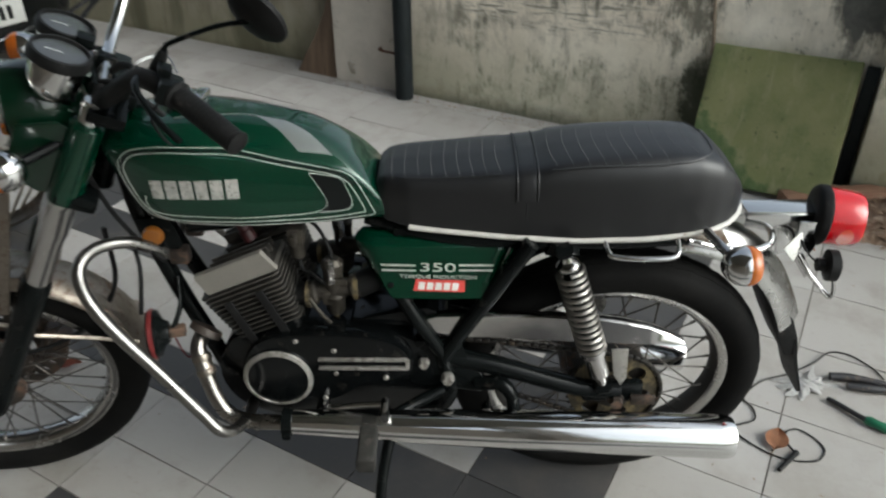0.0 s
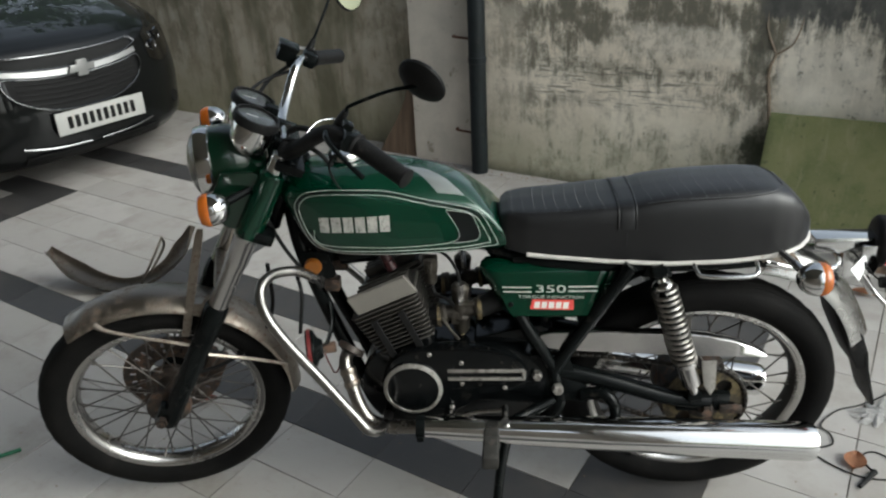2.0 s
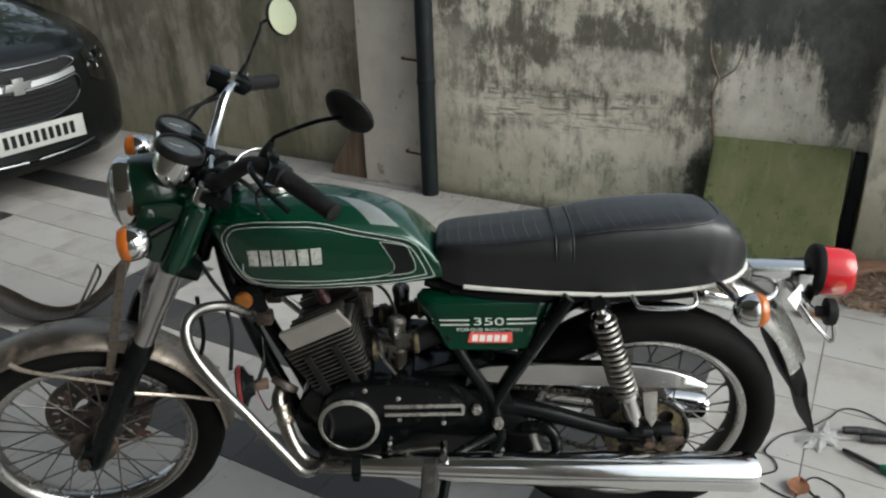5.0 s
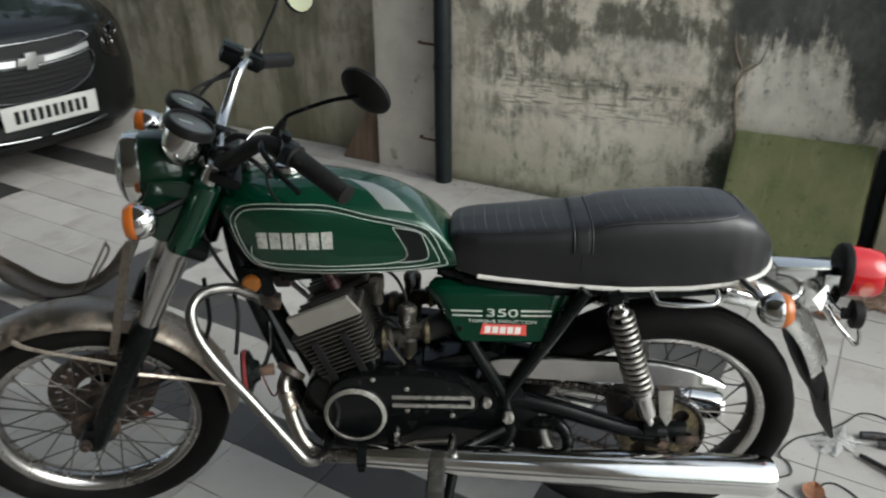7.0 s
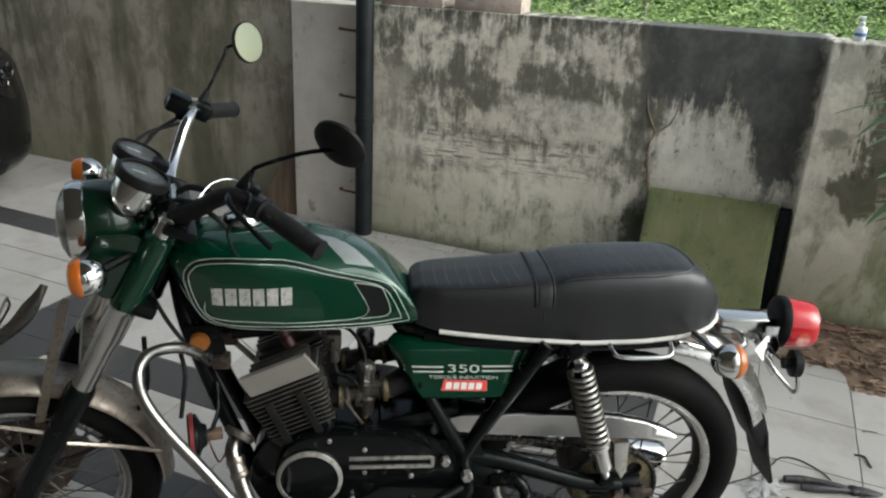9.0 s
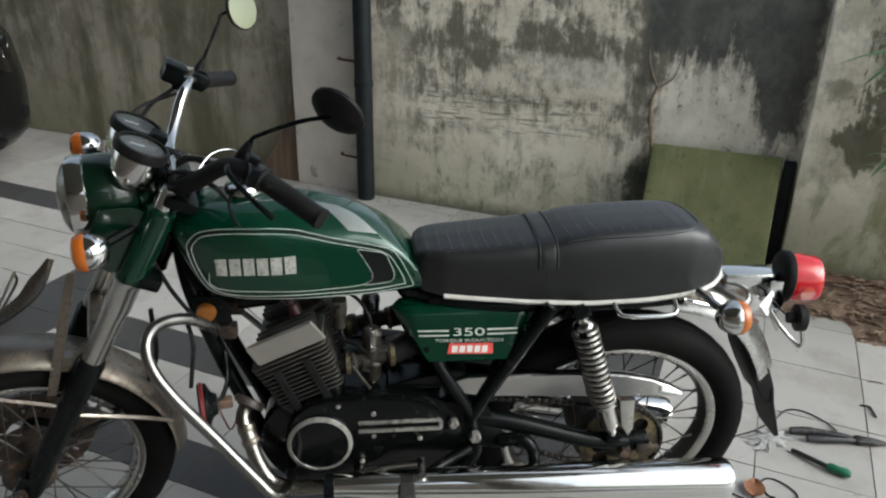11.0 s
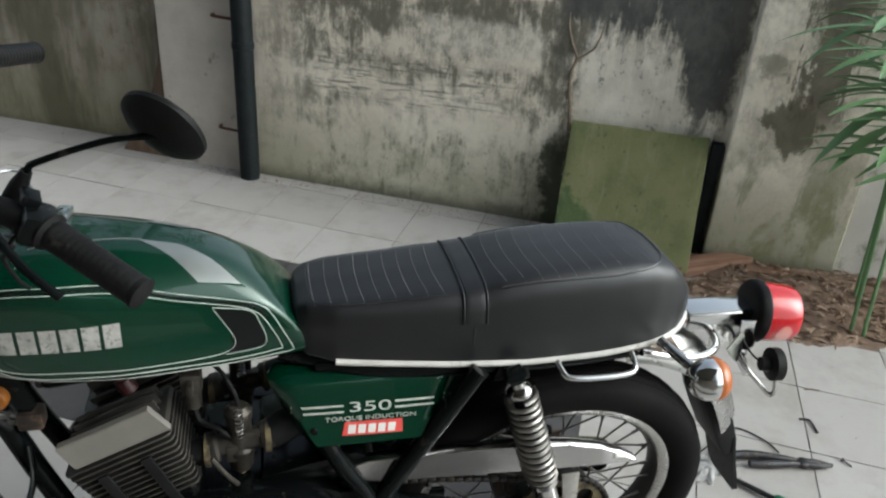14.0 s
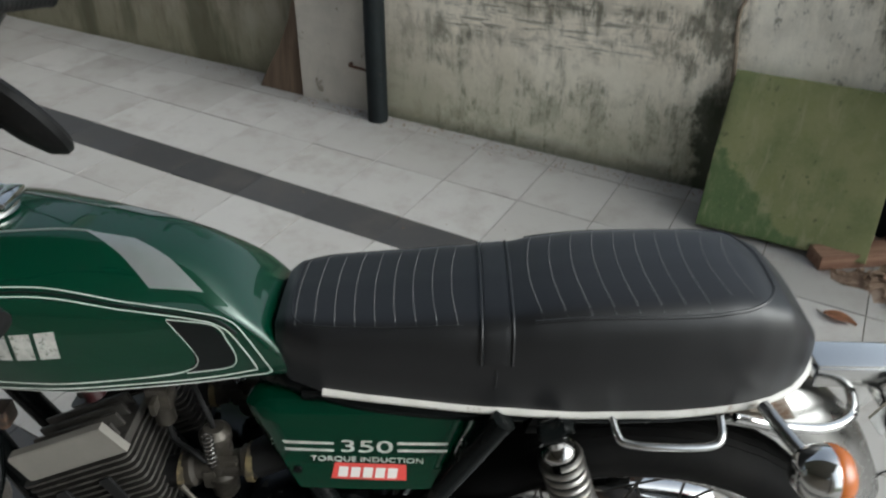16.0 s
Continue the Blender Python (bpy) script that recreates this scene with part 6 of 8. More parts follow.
bp("oil_hose", tube([(-0.235, -0.115, 0.53), (-0.215, -0.12, 0.50), (-0.20, -0.115, 0.475)], 0.0035, 8, 5), M_CARB)
bp("shift_linkage", tube([(-0.225, -0.15, 0.298), (-0.16, -0.155, 0.301)], 0.004, 8, 2), M_CHROME)

# pedals, pegs, stand
bp("gear_lever", joined(tube([(-0.225, -0.155, 0.292), (-0.20, -0.165, 0.300), (-0.165, -0.175, 0.322), (-0.105, -0.18, 0.331)], [0.008, 0.0065, 0.006, 0.006], 12, 6), rod((-0.10, -0.17, 0.331), (-0.10, -0.215, 0.329), [(0.0, 0), (0.009, 0), (0.0095, 0.5), (0.009, 1.0), (0.0, 1.0)], 14), lathe([(0.0, -0.012), (0.014, -0.012), (0.014, 0.012), (0.0, 0.012)], "y", 16, pose(-0.225, -0.15, 0.292))), M_CHROME, label="chrome gear lever")
for side in (-1, 1):
    bp("peg_arm", tube([(0.01, 0.115 * side, 0.312), (-0.05, 0.145 * side, 0.297), (-0.115, 0.195 * side, 0.292)], [0.012, 0.011, 0.012], 10, 5), M_BLACK, label="black footrest arm")
    peg_rows = [(0.0, 0.016), (0.02, 0.021), (0.16, 0.021), (0.17, 0.019), (0.21, 0.019), (0.22, 0.021), (0.38, 0.021), (0.39, 0.019), (0.43, 0.019), (0.44, 0.021), (0.60, 0.021), (0.61, 0.019), (0.65, 0.019), (0.66, 0.021), (0.97, 0.022), (1.0, 0.019)]
    bp("foot_peg", loft([[(-0.130 + u * w * 0.82 - 0.004 * t, (0.188 + 0.076 * t) * side, 0.296 - 0.044 * t + v * w * 0.72) for u, v in ((-0.8, -1), (0.8, -1), (1, -0.7), (1, 0.7), (0.8, 1), (-0.8, 1), (-1, 0.7), (-1, -0.7))] for t, w in peg_rows]), M_PEG, label="grey worn rubber foot peg block")
    bp("rear_peg_bracket", joined(tube([(0.075, 0.112 * side, 0.325), (0.12, 0.125 * side, 0.335), (0.142, 0.135 * side, 0.315), (0.148, 0.142 * side, 0.278)], [0.015, 0.015, 0.014, 0.012], 10, 5), lathe([(0.0, -0.014), (0.016, -0.014), (0.019, -0.008), (0.019, 0.01), (0.0, 0.012)], "y", 18, pose(0.15, 0.147 * side, 0.268, 0, 0, 0 if side < 0 else 180))), M_BLACK, label="black passenger peg bracket")
bp("centre_stand", joined(*[tube([(-0.03, 0.07 * k, 0.215), (0.08, 0.1 * k, 0.19), (0.19, 0.12 * k, 0.165)], 0.011, 10, 5) for k in (-1, 1)], tube([(0.10, -0.105, 0.185), (0.10, 0.105, 0.185)], 0.010, 10, 1)), M_BLACK, label="folded black centre stand")
bp("side_stand", joined(tube([(-0.09, -0.09, 0.222), (-0.115, -0.16, 0.12), (-0.13, -0.225, -0.03), (-0.132, -0.24, -0.062)], [0.013, 0.012, 0.011, 0.011], 10, 5), box((0.05, 0.035, 0.006), (-0.135, -0.243, -0.063), 0.002)), M_BLACK, label="black side stand, folded out")

# rear end
for side in (-1, 1):
    bp("grab_handle", tube([(0.294, 0.10 * side, 0.646), (0.298, 0.120 * side, 0.638), (0.308, 0.130 * side, 0.633), (0.355, 0.134 * side, 0.632), (0.405, 0.133 * side, 0.634), (0.419, 0.124 * side, 0.640), (0.422, 0.10 * side, 0.648)], 0.0048, 10, 6), M_CHROME_GOOD, label="small chrome lifting handle")
    indicator((0.500, 0.192 * side, 0.657), 1, (0.468, 0.10 * side, 0.668), Matrix.Identity(4), "rear_indicator")
bp("grab_rail", tube([(0.44, -0.10, 0.648), (0.50, -0.098, 0.632), (0.56, -0.09, 0.622), (0.605, -0.06, 0.620), (0.62, 0.0, 0.620), (0.605, 0.06, 0.620), (0.56, 0.09, 0.622), (0.50, 0.098, 0.632), (0.44, 0.10, 0.648)], 0.0065, 12, 8), M_CHROME_GOOD, label="chrome rail behind the seat")
bp("rail_tab", plate([(0.42, 0.66), (0.50, 0.66), (0.52, 0.635), (0.45, 0.63)], 0.18, bevel=0.003), M_CHROME_OLD)
tail = bp("tail_bracket", joined(box((0.135, 0.05, 0.014), (0.632, 0, 0.657), 0.004), box((0.135, 0.006, 0.03), (0.632, -0.024, 0.645), 0.002), box((0.135, 0.006, 0.03), (0.632, 0.024, 0.645), 0.002)), M_CHROME_GOOD, label="chrome tail lamp bracket")
TAIL = pose(0.700, 0, 0.646, 0, 3, -11)
lamp = bp("tail_lamp", lathe([(0.0, -0.008), (0.042, -0.008), (0.053, -0.004), (0.057, 0.002), (0.057, 0.014), (0.053, 0.018), (0.0, 0.018)], "x", 48), M_RUBBER, label="red tail lamp with a black rubber base", m=TAIL)
LENS = [(0.0535, 0.014), (0.0535, 0.022), (0.052, 0.050), (0.0505, 0.068), (0.047, 0.0755), (0.03, 0.080), (0.0, 0.081)]
bp("lens", lathe(LENS, "x", 48), M_RED, lamp, "red ribbed tail lens")
bp("reflector", lathe([(0.0, 0.004), (0.024, 0.003), (0.028, 0.0), (0.028, -0.004)], "x", 32, pose(0.079, -0.012, -0.011, 0, 0, 0)), M_RED_ORANGE, lamp, "round orange-red reflector")
bp("side_window", decal(BVHTree.FromBMesh(lathe(LENS[:4], "x", 64)), [(0.048 + 0.014 * math.cos(2 * math.pi * k / 20), -0.016 + 0.020 * math.sin(2 * math.pi * k / 20)) for k in range(20)], 0.0008, 3), M_RED_ORANGE, lamp, "orange-red round window in the lens side")
plate_bracket = bp("plate_bracket", joined(plate([(0.655, 0.655), (0.697, 0.655), (0.693, 0.60), (0.678, 0.565), (0.662, 0.57), (0.655, 0.60)], 0.004, pose(0, -0.045, 0), 0.001), plate([(0.645, 0.64), (0.69, 0.645), (0.70, 0.60), (0.685, 0.545), (0.66, 0.535), (0.655, 0.60)], 0.004, pose(0, 0.03, 0), 0.001), box((0.004, 0.07, 0.05), (0.680, 0, 0.60), 0.001)), M_CHROME_GOOD, label="chrome number plate bracket")
bp("bracket_fold", loft([[(0.632, -0.058, 0.606), (0.663, -0.046, 0.637), (0.664, -0.040, 0.634), (0.633, -0.052, 0.603)], [(0.651, -0.066, 0.583), (0.668, -0.052, 0.612), (0.669, -0.047, 0.609), (0.652, -0.060, 0.580)]]), M_CHROME_GOOD, plate_bracket, "folded bright chrome tab")
bp("plate_arm", joined(tube([(0.664, -0.048, 0.588), (0.688, -0.058, 0.556), (0.718, -0.074, 0.523), (0.729, -0.080, 0.514), (0.732, -0.083, 0.526), (0.726, -0.082, 0.552), (0.718, -0.080, 0.572)], 0.0055, 8, 5, flat=0.7), plate([(0.655, 0.585), (0.675, 0.59), (0.702, 0.545), (0.69, 0.535)], 0.004, pose(0, -0.046, 0), 0.001)), M_CHROME, plate_bracket, "bent steel plate arm")
bp("buzzer", lathe([(0.0, 0.016), (0.02, 0.016), (0.029, 0.011), (0.029, -0.004), (0.012, -0.008), (0.012, -0.022), (0.0, -0.022)], "x", 28), M_RUBBER, plate_bracket, "round black rubber buzzer", pose(0.706, -0.088, 0.590, 0, 0, -8))
bp("buzzer_wire", tube([(0.690, -0.084, 0.590), (0.675, -0.07, 0.60), (0.66, -0.045, 0.625)], 0.002, 6, 4), M_RUBBER, plate_bracket)
bp("tail_wire", tube([(0.69, -0.02, 0.61), (0.665, -0.035, 0.60), (0.65, -0.03, 0.63), (0.62, -0.02, 0.64)], 0.0022, 6, 4), M_RUBBER)


# ---- things in the yard and on the wall
rng = random.Random(7)


def at_wall(s, d, z, rx=0, ry=0, rz=0):
    return WALL @ pose(s, d, z, rx, ry, rz)


def on_floor(x, y, rz=0.0, lift=0.0):
    return pose(x, y, floor_z(y) + lift, SLOPE, 0, 0) @ pose(0, 0, 0, 0, 0, rz)


def rough(bm, amount, seed):
    """Shift the corners a little, as on worn things."""
    r = random.Random(seed)
    for v in bm.verts:
        v.co += Vector((r.uniform(-1, 1), r.uniform(-1, 1), r.uniform(-1, 1))) * amount
    return bm


# black steel posts against the wall
post = thing("steel_post", "tall black painted steel gate post against the wall", "post", at_wall(0.016, -0.05, -0.03))
part("pole", lathe([(0.0, 0), (0.043, 0), (0.043, 2.55), (0.036, 2.56), (0.0, 2.56)], "z", 24), M_POST, post)
for hz in (0.6, 1.35):
    part("collar", lathe([(0.0425, hz), (0.047, hz + 0.004), (0.047, hz + 0.03), (0.0425, hz + 0.034)], "z", 24), M_POST, post)
for hz in (1.03, 0.715, 0.233):
    part("hook", tube([(-0.03, 0.015, hz - 0.004), (-0.07, 0.015, hz), (-0.13, 0.016, hz + 0.003), (-0.15, 0.028, hz + 0.003), (-0.152, 0.05, hz + 0.003)], 0.0065, 8, 4), M_RUST, post, "rusty iron hinge pin")
post2 = thing("steel_post", "short black steel post stub at the wall corner", "post", at_wall(1.955, -0.03, -0.03))
part("pole", box((0.045, 0.045, 0.47), (0, 0, 0.235), 0.006), M_POST, post2)
part("base_plate", box((0.075, 0.06, 0.012), (0, 0, 0.006), 0.003), M_POST, post2)

# mossy slab that leans on the wall
slab_bm = bmesh.new()
bmesh.ops.create_grid(slab_bm, x_segments=14, y_segments=13, size=0.5)
bmesh.ops.scale(slab_bm, vec=(0.52, 0.52, 1), verts=slab_bm.verts)
got = bmesh.ops.extrude_face_region(slab_bm, geom=slab_bm.faces[:])
bmesh.ops.translate(slab_bm, vec=(0, 0, 0.036), verts=[v for v in got["geom"] if isinstance(v, bmesh.types.BMVert)])
bevelled(slab_bm, 0.005, 2, 60)
rough(slab_bm, 0.0016, 3)
bmesh.ops.translate(slab_bm, vec=(0, 0.26, 0), verts=slab_bm.verts)
slab = part("stone_slab", slab_bm, M_SLAB, m=at_wall(1.66, -0.25, -0.02, 62.5, 0, 0))
tagged(slab, "mossy green stone slab leaning on the wall", "stone slab")

# brown board behind the pier
board = part("board", plate([(-0.245, 0.0), (0.0, 0.0), (0.0, 0.78), (-0.007, 0.70), (-0.02, 0.58), (-0.045, 0.44), (-0.075, 0.32), (-0.13, 0.2), (-0.19, 0.1)], 0.018, None, 0.003), M_BOARD, m=at_wall(-0.425, 0.02, 0.0, -7, 0, 0))
tagged(board, "old brown triangular wooden board leaning on the wall", "board")

# pale bricks on top of the wall
def brick(s, d, length, width, height, z, turn, label):
    b = part("brick", rough(box((length, width, height), (0, 0, height / 2), 0.006), 0.0012, int(s * 1000)), M_BRICK, m=at_wall(s, d, z, 0, 0, turn))
    tagged(b, label, "brick", "bricks on the wall")


brick(0.22, 0.1, 0.31, 0.17, 0.062, TOP, -1, "pale weathered cement block lying on the wall")
brick(0.585, 0.1, 0.31, 0.17, 0.062, TOP, 1.5, "pale weathered cement block lying on the wall")
brick(-0.86, 0.25, 0.33, 0.17, 0.062, TOP - 0.02, 0.5, "pale pinkish cement block on the set-back wall")
brick(-1.205, 0.25, 0.33, 0.17, 0.062, TOP - 0.02, -1, "pale pinkish cement block on the set-back wall")
brick(-1.56, 0.25, 0.33, 0.17, 0.062, TOP - 0.02, 1, "pale pinkish cement block on the set-back wall")

# pump bottle
M_CLEAR = surface("translucent white plastic", (0.72, 0.76, 0.78), 0.3, vary=0.05, bump=0.0)
M_LABEL = surface("blue printed label", (0.1, 0.2, 0.42), 0.4, vary=0.1, bump=0.0)
bottle = thing("pump_bottle", "small white plastic pump bottle with a blue label", "bottle", at_wall(2.08, 0.03, TOP - 0.005, 0, 0, 20))
part("body", lathe([(0.0, 0.0), (0.019, 0.0), (0.021, 0.003), (0.021, 0.043), (0.017, 0.051), (0.009, 0.055), (0.009, 0.06), (0.0, 0.06)], "z", 28), M_CLEAR, bottle)
part("paper_label", lathe([(0.0211, 0.018), (0.0216, 0.0185), (0.0216, 0.0305), (0.0211, 0.031)], "z", 28), M_LABEL, bottle, "blue paper label")
part("cap", lathe([(0.0, 0.059), (0.0105, 0.059), (0.0105, 0.069), (0.004, 0.071), (0.004, 0.084), (0.0, 0.084)], "z", 20), M_CLEAR, bottle)
part("spout", tube([(0.006, 0, 0.085), (-0.012, 0, 0.087), (-0.024, 0, 0.083)], [0.006, 0.0045, 0.003], 10, 4), M_CLEAR, bottle)

# reddish plank and a lower one on the floor beside the bed
plank = part("plank", rough(box((0.46, 0.075, 0.05), (0, 0, 0.025), 0.006), 0.002, 5), M_PLANK, m=on_floor(1.50, 2.475, 5.5))
tagged(plank, "reddish weathered plank on the floor beside the slab", "plank")
plank2 = part("plank", rough(box((0.42, 0.06, 0.04), (0, 0, 0.02), 0.006), 0.002, 6), M_PLANK, m=on_floor(1.86, 2.33, -24))
tagged(plank2, "split reddish plank half buried in leaf litter", "plank")

# soil bed with litter
def bed_height(x, y):
    u = (x - 1.98) / 0.62
    v = (y - 2.2 + 0.33 * (x - 1.98)) / 0.34
    r = math.sqrt(u * u + v * v) * (1 + 0.12 * math.sin(7 * math.atan2(v, u)) + 0.07 * math.sin(13 * math.atan2(v, u) + 1))
    return 0.05 * max(-0.2, 1 - r ** 1.7)


bed_bm = bmesh.new()
rows_bed = []
for j in range(44):
    row = []
    for i in range(64):
        x, y = 1.2 + 1.7 * i / 63, 1.55 + 1.15 * j / 43
        row.append(bed_bm.verts.new((x, y, floor_z(y) + bed_height(x, y) + rng.uniform(-0.004, 0.004) - 0.001)))
    rows_bed.append(row)
for a, b in zip(rows_bed, rows_bed[1:]):
    for i in range(63):
        bed_bm.faces.new((a[i], a[i + 1], b[i + 1], b[i]))
bed = part("soil_bed", bed_bm, M_SOIL)
tagged(bed, "low heap of brown soil and dry litter", "soil", kind="stuff")


def flake(verts, faces, c, length, width, turn, tilt, lean):
    m = Matrix.Translation(c) @ Matrix.Rotation(turn, 4, "Z") @ Matrix.Rotation(tilt, 4, "Y") @ Matrix.Rotation(lean, 4, "X")
    k = len(verts)
    for q in ((-length / 2, 0, 0), (-length * 0.1, width / 2, length * 0.08), (length / 2, 0, 0), (-length * 0.1, -width / 2, length * 0.08)):
        verts.append(m @ Vector(q))
    faces.append((k, k + 1, k + 2))
    faces.append((k, k + 2, k + 3))


def scattered(name, label, category, material, put):
    verts, faces = [], []
    put(verts, faces)
    me = bpy.data.meshes.new("mesh")
    me.from_pydata(verts, [], faces)
    me.materials.append(material)
    return tagged(new(name, me), label, category, "", "stuff")


def put_litter(verts, faces):
    n = 0
    while n < 1500:
        x, y = rng.uniform(1.25, 2.75), rng.uniform(1.6, 2.65)
        h = bed_height(x, y)
        if h > 0.002 or (h > -0.009 and rng.random() < 0.07):
            flake(verts, faces, Vector((x, y, floor_z(y) + max(0.0, h) + rng.uniform(0.002, 0.008))), rng.uniform(0.02, 0.06), rng.uniform(0.006, 0.02), rng.uniform(0, 6.3), rng.uniform(-0.3, 0.3), rng.uniform(-0.3, 0.3))
            n += 1


scattered("leaf_litter", "dry brown leaf litter spread over the soil", "leaf litter", M_LITTER, put_litter)


def put_crumbs(verts, faces):
    for i in range(420):
        s = rng.uniform(-1.2, 1.95)
        d = -0.01 - abs(rng.gauss(0, 0.05))
        if s < -0.42:
            d += 0.13
        q = WALL @ Vector((s, d, 0))
        flake(verts, faces, Vector((q.x, q.y, floor_z(q.y) + 0.003)), rng.uniform(0.004, 0.022), rng.uniform(0.003, 0.009), rng.uniform(0, 6.3), rng.uniform(-0.2, 0.2), rng.uniform(-0.2, 0.2))
    for i in range(190):
        x, y = rng.uniform(-1.9, 2.0), rng.uniform(0.7, 2.9)
        flake(verts, faces, Vector((x, y, floor_z(y) + 0.002)), rng.uniform(0.004, 0.015), rng.uniform(0.002, 0.006), rng.uniform(0, 6.3), rng.uniform(-0.15, 0.15), rng.uniform(-0.15, 0.15))


scattered("floor_debris", "small dark crumbs of dirt along the wall foot", "debris", M_LITTER, put_crumbs)

# fallen leaves
def dry_leaf(x, y, length, width, turn, label, material):
    rows = []
    for i in range(9):
        t = i / 8
        w = width * math.sin(math.pi * t ** 0.8) ** 0.8 if 0 < t < 1 else 0.001
        rows.append([(length * (t - 0.5), w * k / 2, 0.004 + 0.008 * abs(k) + 0.005 * math.sin(3 * t)) for k in (-1, -0.5, 0, 0.5, 1)])
    leaf = thing("dry_leaf", label, "leaf", on_floor(x, y, turn), "fallen leaves")
    bm = loft(rows, False, False)
    bmesh.ops.solidify(bm, geom=bm.faces[:], thickness=0.0008)
    part("blade", bm, material, leaf)
    part("stalk", tube([(-length / 2, 0, 0.004), (-length * 0.62, 0.003, 0.004), (-length * 0.75, 0.008, 0.003)], 0.001, 6, 3), M_BOARD, leaf)


M_REDLEAF = surface("dry red leaf", (0.24, 0.075, 0.05), 0.8, vary=0.3, grain=150, patch=30, bump=0.3)
dry_leaf(0.83, 1.32, 0.075, 0.055, 60, "flat orange dry leaf lying on the tiles", M_DRYLEAF)
dry_leaf(1.235, 2.174, 0.09, 0.045, -40, "curled orange dry leaf lying on the tiles", M_DRYLEAF)
dry_leaf(-1.024, 1.612, 0.06, 0.035, 20, "small reddish dry leaf on the tiles", M_REDLEAF)

# tools and odds on the floor
M_TOOL = surface("black tool steel", (0.02, 0.02, 0.022), 0.45, metal=0.3, vary=0.3, grain=120, patch=30, bump=0.2, dirt=(0.08, 0.06, 0.05), dirt_amount=0.3)
M_TOOLGREEN = surface("green plastic handle", (0.015, 0.12, 0.06), 0.35, vary=0.2, bump=0.1)
M_CLOTH = surface("crumpled white tissue", (0.52, 0.515, 0.50), 0.95, vary=0.12, grain=120, patch=60, bump=0.5)
pliers = thing("long_pliers", "long black pliers lying closed on the tiles", "pliers", on_floor(1.05, 1.524, -15.0))
part("handle", tube([(0.0, 0.012, 0.012), (0.05, 0.018, 0.013), (0.13, 0.011, 0.014), (0.18, 0.007, 0.012)], [0.011, 0.012, 0.010, 0.006], 12, 6), M_TOOL, pliers)
part("handle", tube([(0.04, -0.016, 0.012), (0.09, -0.014, 0.013), (0.15, -0.008, 0.013), (0.19, -0.004, 0.012)], [0.010, 0.012, 0.009, 0.006], 12, 6), M_TOOL, pliers)
part("joint", lathe([(0.0, 0.004), (0.015, 0.004), (0.016, 0.008), (0.016, 0.018), (0.012, 0.021), (0.0, 0.021)], "z", 20, pose(0.19, 0, 0)), M_TOOL, pliers)
part("jaw", tube([(0.19, 0.004, 0.012), (0.23, 0.006, 0.012), (0.272, 0.002, 0.01)], [0.01, 0.008, 0.003], 10, 5), M_TOOL, pliers)
part("jaw", tube([(0.19, -0.004, 0.012), (0.23, -0.008, 0.012), (0.268, -0.003, 0.01)], [0.01, 0.008, 0.003], 10, 5), M_TOOL, pliers)
driver = thing("screwdriver", "dark steel screwdriver with a green plastic end", "screwdriver", on_floor(1.015, 1.458, -53.0))
part("shaft", rod((0, 0, 0.008), (0.105, 0, 0.012), [(0.0, 0), (0.006, 0.0), (0.007, 0.2), (0.007, 1.0), (0.0, 1.0)], 12), M_TOOL, driver)
part("handle", rod((0.1, 0, 0.013), (0.16, 0.012, 0.013), [(0.0, 0), (0.009, 0.0), (0.013, 0.15), (0.011, 0.5), (0.014, 0.8), (0.008, 1.0), (0.0, 1.0)], 16), M_TOOLGREEN, driver, "green plastic handle")
key = part("hex_key", tube([(0, 0, 0.004), (0.045, 0, 0.004), (0.052, 0.003, 0.004), (0.055, 0.01, 0.004), (0.055, 0.03, 0.004)], 0.003, 6, 4), M_TOOL, m=on_floor(1.363, 1.58, 75))
tagged(key, "small black steel hex key on the tiles", "hex key")
bit = part("screw", rod((0, 0, 0.004), (0.03, 0, 0.003), [(0.0, 0), (0.006, 0.0), (0.006, 0.12), (0.0025, 0.16), (0.002, 1.0), (0.0, 1.0)], 10), M_TOOL, m=on_floor(1.36, 1.475, -70))
tagged(bit, "small dark steel screw on the tiles", "screw")
twig = part("stick", tube([(0, 0, 0.006), (0.03, 0.003, 0.007), (0.085, 0, 0.006)], 0.006, 8, 4), M_TOOLGREEN, m=on_floor(-1.58, 1.347, 34))
tagged(twig, "short dark green plastic stick on the tiles", "stick")
twig2 = part("twig", tube([(0, 0, 0.003), (0.02, 0.002, 0.004), (0.045, 0, 0.003)], 0.002, 6, 4), M_BOARD, m=on_floor(1.455, 1.76, -18))
tagged(twig2, "small dry brown twig on the tiles", "twig")

wire = thing("wire", "thin black wire with a clip lying in a loop", "wire")
part("lead", tube([(q[0], q[1], floor_z(q[1]) + 0.003) for q in ((0.70, 1.36), (0.745, 1.372), (0.80, 1.39), (0.81, 1.43), (0.80, 1.47), (0.87, 1.53), (0.95, 1.555), (1.04, 1.60), (1.10, 1.64), (1.15, 1.63), (1.19, 1.575), (1.2, 1.53))], 0.0022, 6, 6), M_RUBBER, wire)
loop = thing("wire", "short loop of black wire with a plug", "wire")
part("lead", tube([(q[0], q[1], floor_z(q[1]) + 0.003) for q in ((0.735, 1.35), (0.775, 1.30), (0.83, 1.262), (0.90, 1.255), (0.935, 1.285), (0.93, 1.32), (0.9, 1.355), (0.865, 1.348), (0.855, 1.31), (0.865, 1.275))], 0.0022, 6, 6), M_RUBBER, loop)
